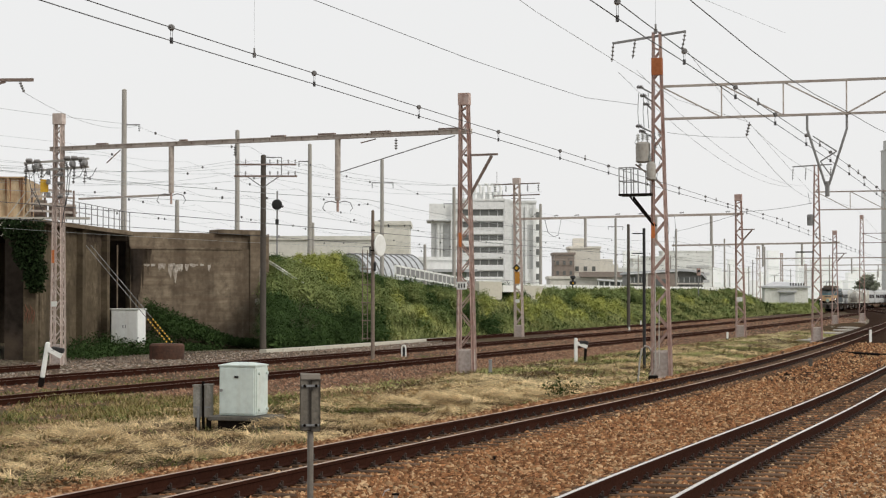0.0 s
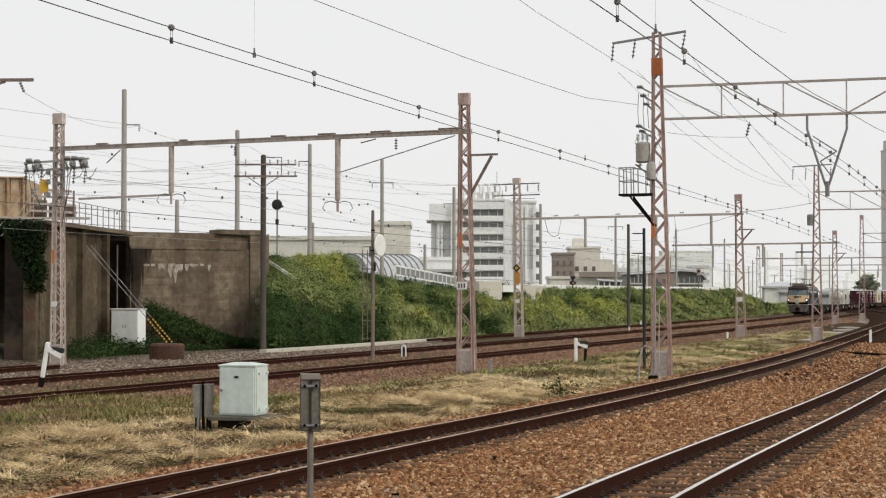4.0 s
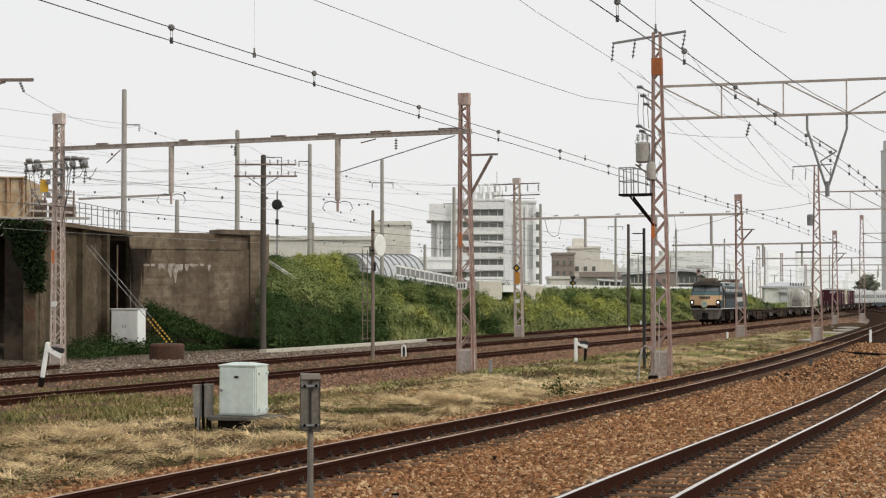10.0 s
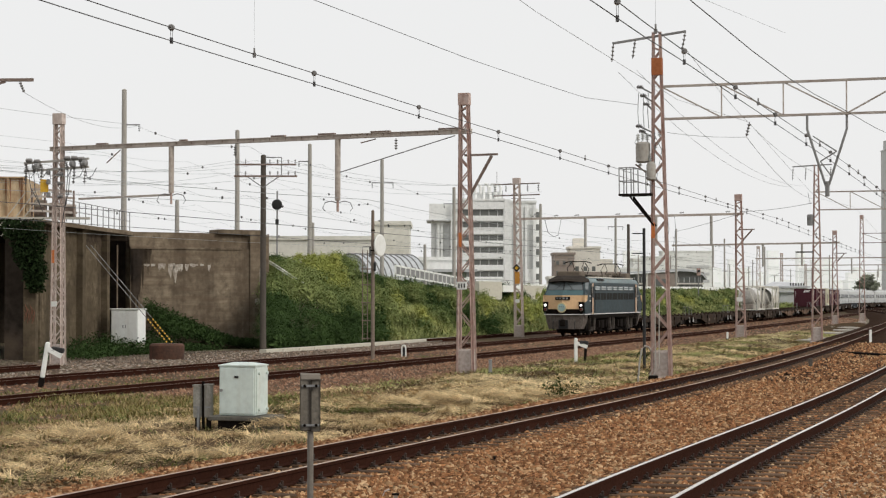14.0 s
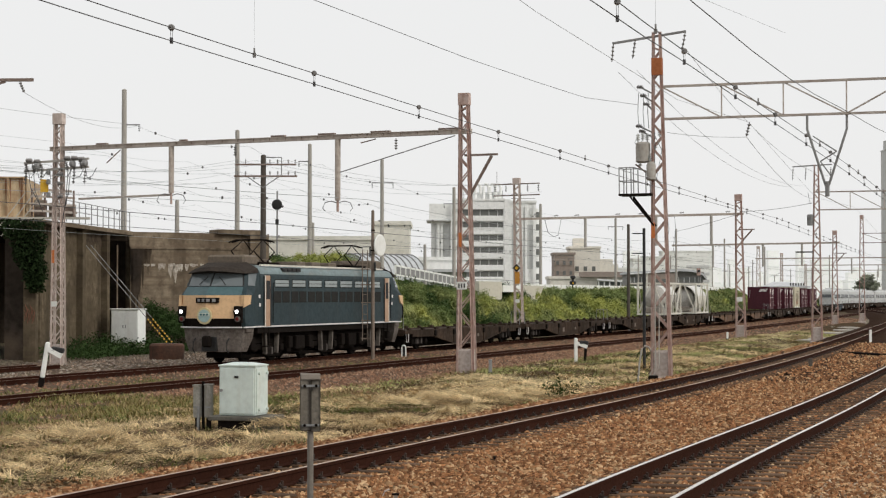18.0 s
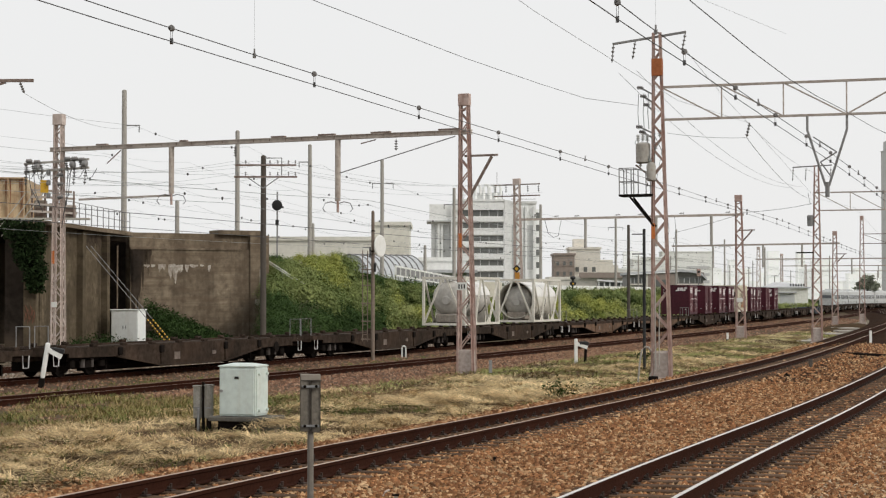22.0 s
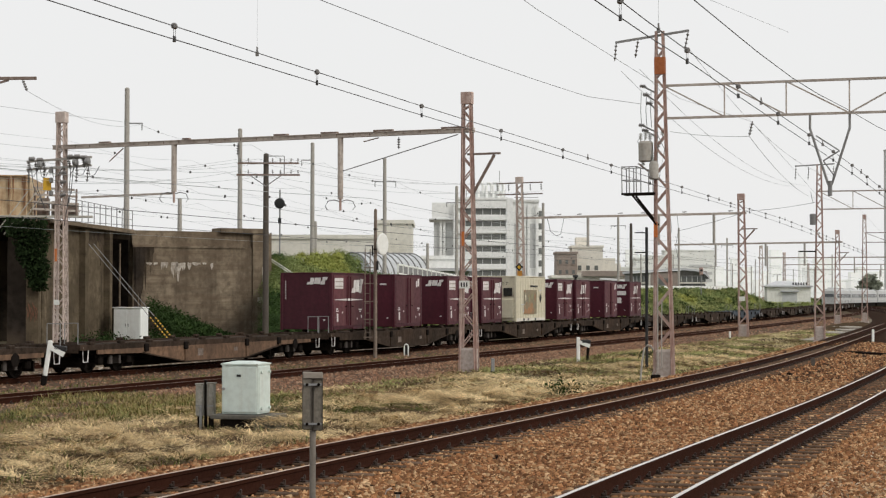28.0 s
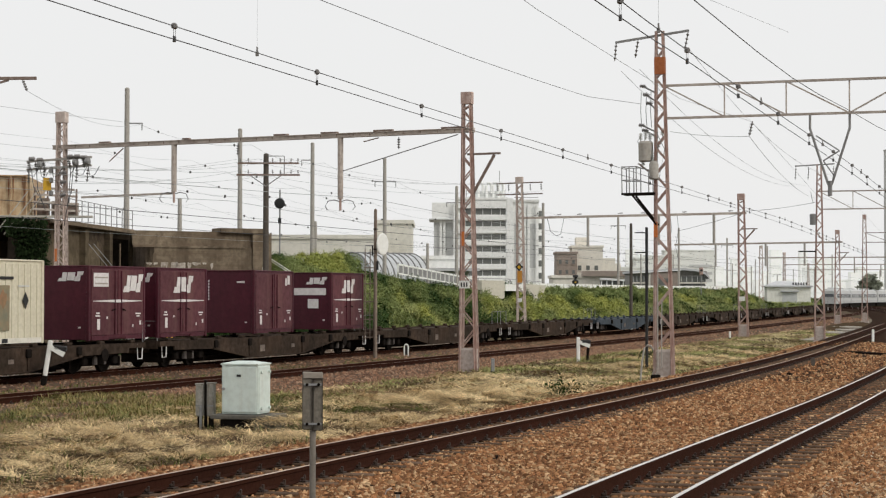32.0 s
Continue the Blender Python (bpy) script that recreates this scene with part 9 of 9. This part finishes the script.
    for x in (-4.6, -2.9, 1.6, 3.4, 4.8):
        part("cross_member", Shape().box(x, 0, 0.40, 0.22, 2.3, 0.42), M["dark_iron"], w)
    for x in (-7.1, 7.1):
        part("brake_beam", Shape().box(x, 0, 0.24, 2.9, 1.25, 0.26, bevel=0.04).box(x - 1.55, 0, 0.2, 0.1, 1.7, 0.34).box(x + 1.55, 0, 0.2, 0.1, 1.7, 0.34), M["dark_iron"], w)
        part("bolster", Shape().box(x, 0, 0.62, 3.0, 1.9, 0.2), M["dark_iron"], w)
    part("air_tank", Shape().tube((-1.2, 0.75, 0.42), (0.9, 0.75, 0.42), 0.2, n=12), M["dark_iron"], w)
    part("air_tank", Shape().tube((-1.2, -0.6, 0.5), (0.6, -0.6, 0.5), 0.2, n=12), M["dark_iron"], w)
    part("brake_gear", Shape().box(2.2, 0.5, 0.35, 0.9, 0.5, 0.4, bevel=0.03), M["dark_iron"], w)
    return w


def box_container(style):
    """A 12-foot container: base centre at the origin."""
    c = thing("freight_container", "maroon twelve-foot freight container with white markings", "container", group="maroon containers")
    L, W, H = 3.715, 2.45, 2.5
    part("shell", Shape().box(0, 0, 0.03, L - 0.06, W - 0.06, H - 0.07, bevel=0.02), M["purple"], c)
    part("roof", Shape().box(0, 0, H - 0.05, L - 0.02, W - 0.02, 0.05, bevel=0.015), M["purple"], c)
    for x in (-1, 1):
        for y in (-1, 1):
            part("corner_post", Shape().box(x * (L / 2 - 0.06), y * (W / 2 - 0.06), 0, 0.12, 0.12, H, bevel=0.015), M["purple"], c)
    for y in (-1, 1):
        part("bottom_rail", Shape().box(-L / 2 + 0.75, y * (W / 2 - 0.06), 0.02, 1.1, 0.1, 0.14).box(L / 2 - 0.75, y * (W / 2 - 0.06), 0.02, 1.1, 0.1, 0.14).box(0, y * (W / 2 - 0.06), 0.1, 1.4, 0.1, 0.08), M["purple"], c)
        for k in range(2):
            d = part("door", Shape().box((k - 0.5) * 1.72, y * (W / 2 - 0.015), 0.18, 1.66, 0.03, H - 0.3, bevel=0.008), M["purple_door"], c, "faded maroon door leaf")
            part("lock_rod", Shape().tube(((k - 0.5) * 0.42, y * (W / 2 + 0.02), 0.2), ((k - 0.5) * 0.42, y * (W / 2 + 0.02), H - 0.16), 0.022, n=6), M["purple"], d)
            part("handle", Shape().beam(((k - 0.5) * 0.42, y * (W / 2 + 0.04), 1.05), ((k - 0.5) * 0.9, y * (W / 2 + 0.04), 1.0), 0.03), M["dark_iron"], d)
        f = y * (W / 2 + 0.002)
        sg = -y
        if style == 0:
            mark_group(c, sg * 0.95, f, 1.62, 1.35, 0.62, sg, y)
            part("marking", Shape().box(-sg * 1.1, f, 1.80, 0.95, 0.012, 0.46), M["mark_white"], c, "white label with printed bars")
            for k in range(2):
                part("marking", Shape().box(-sg * 1.1, f + y * 0.008, 1.88 + k * 0.2, 0.8, 0.012, 0.05), M["concrete_pale"], c)
        if style in (1, 3):
            mark_group(c, -sg * 0.05, f, 1.60, 1.5, 0.62, sg, y)
        if style == 2:
            part("marking", Shape().box(sg * 1.35, f, 1.95, 0.22, 0.012, 0.36), M["mark_white"], c)
            part("marking", Shape().box(sg * 1.1, f, 1.9, 0.16, 0.012, 0.3), M["mark_white"], c)
        if style != 2:
            part("marking", Shape().add([(-1.6, f, 1.31), (-1.6, f, 1.33), (0, f, 1.37), (1.6, f, 1.33), (1.6, f, 1.31), (0, f, 1.27)] + [(-1.6, f + y * 0.01, 1.31), (-1.6, f + y * 0.01, 1.33), (0, f + y * 0.01, 1.37), (1.6, f + y * 0.01, 1.33), (1.6, f + y * 0.01, 1.31), (0, f + y * 0.01, 1.27)],
                                        [tuple(range(6)), tuple(range(11, 5, -1))] + [(i, i + 6, (i + 1) % 6 + 6, (i + 1) % 6) for i in range(6)]), M["mark_white"], c, "thin white tapering stripe")
        for x, z, w, h in ((-sg * 1.25, 0.36, 0.17, 0.36), (-sg * 1.3, 0.80, 0.3, 0.05), (-sg * 1.3, 0.89, 0.2, 0.05), (sg * 1.35, 0.86, 0.36, 0.05), (sg * 1.35, 0.78, 0.22, 0.04), (sg * 1.5, 0.5, 0.1, 0.14), (sg * 1.0, 0.42, 0.07, 0.1), (-sg * 0.7, 0.72, 0.08, 0.08)):
            part("marking", Shape().box(x, f, z, w, 0.012, h), M["mark_white"], c)
    for e in (-1, 1):
        f = e * (L / 2 - 0.028)
        if style != 2:
            mark_group(c, 0.48 * e, f, 1.98, 1.0, 0.32, e, e, "x")
        if style == 3:
            part("marking", Shape().box(f, 0.2 * e, 1.52, 0.012, 1.5, 0.3), M["mark_white"], c)
            part("marking", Shape().box(f, 0.35 * e, 0.95, 0.012, 0.5, 0.4), M["mark_white"], c)
        if style == 0:
            for k in range(7):
                part("marking", Shape().box(f, -0.98 * e, 1.35 + k * 0.12, 0.012, 0.045, 0.07), M["mark_white"], c)
        if style == 2:
            part("marking", Shape().box(f, 0.62 * e, 2.0, 0.012, 0.34, 0.07), M["mark_white"], c)
            for k in range(7):
                part("marking", Shape().box(f, -0.78 * e, 1.32 + k * 0.12, 0.012, 0.045, 0.07), M["mark_white"], c)
        part("marking", Shape().box(f, 0.85 * e, 0.42, 0.012, 0.09, 0.05), M["mark_white"], c)
    return c


def lettering(parent, words, x, y, z, width):
    """Dark painted words on a face that looks forward."""
    cu = bpy.data.curves.new("lettering", "FONT")
    cu.body = words
    cu.align_x = "CENTER"
    cu.size, cu.extrude = width / max(1, len(words)) * 1.05, 0.004
    ob = bpy.data.objects.new("lettering", cu)
    me = bpy.data.meshes.new_from_object(ob)
    bpy.data.objects.remove(ob)
    me.materials.clear()
    me.materials.append(M["black"])
    return part("lettering", me, None, parent, "dark painted lettering", m=pose(x, y, z, 90, 0, 90))


def reefer_container():
    c = thing("refrigerated_container", "cream refrigerated container with a faded printed picture", "container")
    L, W, H = 6.1, 2.45, 2.62
    part("shell", Shape().box(0, 0, 0.03, L - 0.1, W - 0.08, H - 0.07, bevel=0.02), M["reefer"], c)
    part("roof", Shape().box(0, 0, H - 0.06, L, W, 0.06, bevel=0.02), M["reefer"], c)
    for x in (-1, 1):
        for y in (-1, 1):
            part("corner_post", Shape().box(x * (L / 2 - 0.07), y * (W / 2 - 0.07), 0, 0.14, 0.14, H, bevel=0.02), M["reefer"], c)
    RIB = Shape().box(0, 0, 0.2, 0.11, 0.03, H - 0.34, bevel=0.008).mesh("rib", M["reefer"])
    for y in (-1, 1):
        for k in range(17):
            part("rib", RIB, None, c, m=pose(-2.72 + k * 0.34, y * (W / 2 - 0.03), 0))
        part("bottom_rail", Shape().box(0, y * (W / 2 - 0.05), 0.03, L - 0.3, 0.1, 0.16), M["frame_white"], c)
        for k in (-0.9, 0.6, 1.5):
            part("fork_pocket", Shape().box(k * y, y * (W / 2 + 0.003), 0.05, 0.3, 0.012, 0.13), M["black"], c)
        for k, zz, ww, hh in ((1.75, 0.95, 0.7, 0.05), (1.65, 0.7, 0.3, 0.04), (1.6, 0.52, 0.16, 0.14), (-1.9, 1.78, 0.6, 0.04)):
            part("marking", Shape().box(k * y, y * (W / 2 + 0.002), zz, ww, 0.012, hh), M["wall_grey"], c)
        panel = part("printed_panel", Shape().box(0.15, y * (W / 2 - 0.012), 0.42, 2.6, 0.02, 1.4), M["mark_green"], c, "faded brown-green printed picture")
        for px_, pz_, rx_, rz_, mt in ((-0.9, 0.60, 0.24, 0.13, "mark_orange"), (-0.4, 0.62, 0.22, 0.15, "mark_orange"), (0.1, 0.66, 0.26, 0.18, "mark_orange"), (0.55, 0.62, 0.22, 0.12, "mark_rust"), (0.3, 0.95, 0.2, 0.12, "mark_orange"),
                                       (-0.98, 1.38, 0.12, 0.2, "reefer"), (-0.8, 1.05, 0.12, 0.09, "mark_rust"), (0.95, 1.4, 0.2, 0.26, "mark_rust"), (-0.2, 1.3, 0.1, 0.2, "mark_leaf"), (0.35, 1.45, 0.12, 0.16, "mark_leaf")):
            ring = [(0.15 - y * px_ + rx_ * math.cos(k * 0.524) * (1 + 0.22 * math.sin(k * 2.3 + px_ * 9)), min(1.8, max(0.44, pz_ + rz_ * math.sin(k * 0.524) * (1 + 0.22 * math.cos(k * 3.1 + pz_ * 7))))) for k in range(12)]
            o = y * (W / 2 + 0.004 + 0.0006 * (px_ * 10 % 3))
            part("print_patch", Shape().add([(max(-1.14, min(1.44, qx)), o, qz) for qx, qz in ring] + [(max(-1.14, min(1.44, qx)), o - y * 0.012, qz) for qx, qz in ring], [tuple(range(12)), tuple(range(23, 11, -1))]), M[mt], panel)
        part("marking", Shape().box(-0.6 * y, y * (W / 2 + 0.0), 2.0, 1.5, 0.012, 0.09), M["black"], c)
        dm = Shape().add([(-2.0 * y + a, y * (W / 2 + k), 1.35 + b) for k in (0.0, 0.012) for a, b in ((0, -0.26), (0.16, 0), (0, 0.26), (-0.16, 0))], BOX_FACES)
        part("marking", dm, M["black"], c)
    f = L / 2 - 0.02
    part("cooling_unit", Shape().box(f, 0.5, 0.2, 0.12, 1.1, 1.1, bevel=0.03), M["reefer"], c)
    part("cooling_unit", Shape().box(f, -0.55, 0.25, 0.06, 0.9, 0.95, bevel=0.02), M["reefer"], c)
    part("meter", Shape().box(f + 0.03, 0.05, 1.5, 0.08, 0.4, 0.45, bevel=0.02), M["frame_white"], c)
    part("pipe", Shape().line([(f + 0.05, 0.15, 1.45), (f + 0.06, 0.2, 1.75), (f + 0.05, 0.3, 1.9)], 0.03), M["dark_iron"], c)
    part("grille", Shape().box(f + 0.02, -0.75, 1.35, 0.05, 0.5, 0.35), M["steel_grey"], c, "grey louvre")
    part("fan_grille", Shape().box(f + 0.01, 0.72, 1.48, 0.06, 0.5, 0.45), M["louvre"], c, "dark fan grille")
    part("control_box", Shape().box(f + 0.02, -0.45, 1.5, 0.1, 0.6, 0.6, bevel=0.02), M["reefer"], c)
    lettering(c, "\u30af\u30fc\u30eb\u30b3\u30f3\u30c6\u30ca", f + 0.03, 0.0, 2.12, 1.5)
    part("fan_grille", Shape().box(f + 0.02, -0.12, 0.3, 0.06, 0.22, 0.6), M["dark_iron"], c)
    return c


def tank_container(sleeve):
    c = thing("tank_container", "dull white tank in a cream braced frame, riding a wagon", "container", group="tank containers")
    L, W, H = 6.058, 2.438, 2.591
    for x in (-1, 1):
        for y in (-1, 1):
            part("corner_post", Shape().box(x * (L / 2 - 0.07), y * (W / 2 - 0.07), 0, 0.13, 0.13, H, bevel=0.015), M["frame_white"], c)
        for z in (0.07, H - 0.07):
            part("cross_rail", Shape().beam((x * (L / 2 - 0.07), -W / 2, z), (x * (L / 2 - 0.07), W / 2, z), 0.11, 0.12), M["frame_white"], c)
        for y in (-1, 1):
            part("end_brace", Shape().beam((x * (L / 2 - 0.07), y * 0.12, H - 0.1), (x * (L / 2 - 0.07), y * (W / 2 - 0.1), 0.12), 0.09), M["frame_white"], c)
            part("side_brace", Shape().beam((x * (L / 2 - 0.15), y * (W / 2 - 0.08), H - 0.1), (x * 1.25, y * (W / 2 - 0.08), 0.1), 0.09), M["frame_white"], c)
            part("side_brace", Shape().beam((x * 0.15, y * (W / 2 - 0.08), H - 0.1), (x * 1.15, y * (W / 2 - 0.08), 0.1), 0.09), M["frame_white"], c)
    for y in (-1, 1):
        for z in (0.08, H - 0.06):
            part("long_rail", Shape().beam((-L / 2, y * (W / 2 - 0.07), z), (L / 2, y * (W / 2 - 0.07), z), 0.11, 0.12), M["frame_white"], c)
    R, zc = (0.90, 1.30) if sleeve else (0.90, 1.42)
    prof = [(0, 0.05), (0.06, 0.45 * R), (0.18, 0.75 * R), (0.34, 0.92 * R), (0.52, R), (4.9, R), (5.08, 0.92 * R), (5.24, 0.75 * R), (5.36, 0.45 * R), (5.42, 0.05)]
    tk = part("tank", Shape().lathe((-2.71, 0, zc), (1, 0, 0), prof, 32), M["tank"], c, "dull white cylindrical tank", smooth=True)
    part("end_manhole", Shape().lathe((2.62, 0.0, zc - 0.1), (1, 0, 0), [(0, 0.26), (0.1, 0.26), (0.13, 0.2)], 18), M["tank"], tk)
    for x in (-1.5, 0.0, 1.5):
        part("band", Shape().lathe((x - 0.03, 0, zc), (1, 0, 0), [(0, R + 0.005), (0.0, R + 0.02), (0.06, R + 0.02), (0.06, R + 0.005)], 32), M["dark_iron"] if x else M["tank"], tk, "dark strap")
    part("drain_box", Shape().box(2.2, 0, 0.12, 0.9, 1.2, 0.5, bevel=0.08), M["wagon_grey"], tk)
    if sleeve:
        part("sun_shield", Shape().lathe((-2.4, 0, zc), (1, 0, 0), [(0, 1.06), (0.0, 1.08), (5.25, 1.08), (5.25, 1.06), (0.0, 1.06)], 32, False), M["frame_white"], tk, "pale sheet over the tank")
        # black ring closes the gap round the tank, painting its shade
        part("shield_stay", Shape().lathe((0.3, 0, zc), (1, 0, 0), [(0, 0.9), (0.0, 1.05), (0.05, 1.05), (0.05, 0.9)], 32), M["black"], tk)
        part("shield_band", Shape().lathe((0.1, 0, zc), (1, 0, 0), [(0, 1.085), (0.0, 1.095), (0.06, 1.095), (0.06, 1.085)], 32), M["dark_iron"], tk)
    arc = [radians(12 + 156 * i / 18) for i in range(19)]
    outer = 1.115 if sleeve else R + 0.045
    for x0, x1 in (((-2.4, 0.1), (0.16, 2.85)) if sleeve else ((-2.2, -0.62), (-0.56, 0.98), (1.04, 2.1))):
        part("top_sheet", Shape().loft([[(x, outer * math.cos(a), zc + outer * math.sin(a)) for a in arc] + [(x, (outer - 0.02) * math.cos(a), zc + (outer - 0.02) * math.sin(a)) for a in reversed(arc)] for x in (x0, x1)]), M["tank_top"], tk, "whiter sheet over the upper half")
    for x in (-1, 1):
        for y in (-1, 1):
            part("gusset", Shape().add([(x * 0.78, y * (W / 2 - 0.09), 0.1), (x * 1.62, y * (W / 2 - 0.09), 0.1), (x * 1.35, y * (W / 2 - 0.09), 0.36), (x * 1.05, y * (W / 2 - 0.09), 0.36)] + [(x * 0.78, y * (W / 2 - 0.05), 0.1), (x * 1.62, y * (W / 2 - 0.05), 0.1), (x * 1.35, y * (W / 2 - 0.05), 0.36), (x * 1.05, y * (W / 2 - 0.05), 0.36)], BOX_FACES), M["frame_white"], c)
    for x in (-1.9, 1.9):
        part("saddle", Shape().box(x, 0, 0.1, 0.25, 1.5, zc - R + 0.15), M["frame_white"], c)
    for x, z, w, h in ((1.2, 1.55, 0.7, 0.09), (-0.2, 1.5, 0.5, 0.07), (1.2, 1.1, 0.35, 0.25)):
        part("marking", Shape().box(x, (1.085 if sleeve else 0.90) - 0.25 * abs(z - zc), z, w, 0.03, h), M["black"] if h < 0.2 else M["concrete_pale"], c)
    part("walkway", Shape().box(0, 0, H - 0.14, 5.6, 0.4, 0.04), M["frame_white"], c)
    return c


FRONT, COUPLED = 0.5, 18.2


def travelled(t):
    """Where the locomotive's nose is along the freight line."""
    u = t - 18
    return 0.12 + 12.892 * u + 0.00892 * u * u + 0.00202 * u ** 3


def ride(back, z=0.0, base=14.2):
    """Rows for a vehicle or load whose middle is that far behind the nose."""
    rows = []
    for i in range(33):
        s = travelled(i) - back
        a, b = run(s + base / 2, 0, z), run(s - base / 2, 0, z)
        m = (a + b) / 2
        d = a - b
        rows.append((float(i), Matrix.Translation(m) @ Matrix.Rotation(math.atan2(d.y, d.x), 4, "Z")))
    return rows


train = [(loco, 8.88, 0.0)]
wagon_a = flat_wagon(M["wagon"], M["wagon"], "empty grimy brown container flat wagon")
wagon_b = flat_wagon(M["wagon"], M["wagon_tan"], "flat wagon with tan side sills and container locks")
wagon_c = flat_wagon(M["wagon_blue"], M["wagon_blue"], "faded blue container flat wagon")
kinds = {4: wagon_b, 5: wagon_b, 6: wagon_a, 11: wagon_c}
used = set()
for i in range(20):
    src = kinds.get(i, wagon_a)
    w = src if src not in used else copy_thing(src, Matrix())
    used.add(src)
    train.append((w, COUPLED - FRONT + 20.4 * (i + 0.5), 0.0))


def slot(wagon, start, length):
    """Distance behind the nose of the middle of a load that starts so far into a wagon."""
    return COUPLED - FRONT + 20.4 * wagon + start + length / 2


DECK = 1.10
train.append((tank_container(False), slot(3, 0.43, 6.058), DECK))
train.append((tank_container(True), slot(3, 13.41, 6.058), DECK))
c0, c1, c2, c3 = box_container(0), box_container(1), box_container(2), box_container(3)
placed = set()
for wagon, start, c in ((6, 0.8, c0), (6, 8.34, c2), (6, 15.88, c0), (7, 1.1, c0), (7, 16.3, c0), (8, 0.5, c1), (8, 8.22, c2), (8, 15.88, c3)):
    o = c if c not in placed else copy_thing(c, Matrix())
    placed.add(c)
    train.append((o, slot(wagon, start, 3.715), DECK))
train.append((reefer_container(), slot(7, 7.56, 6.1), DECK))


def motions():
    for ob, back, z in train:
        walk(ob, ride(back, z))


motions()
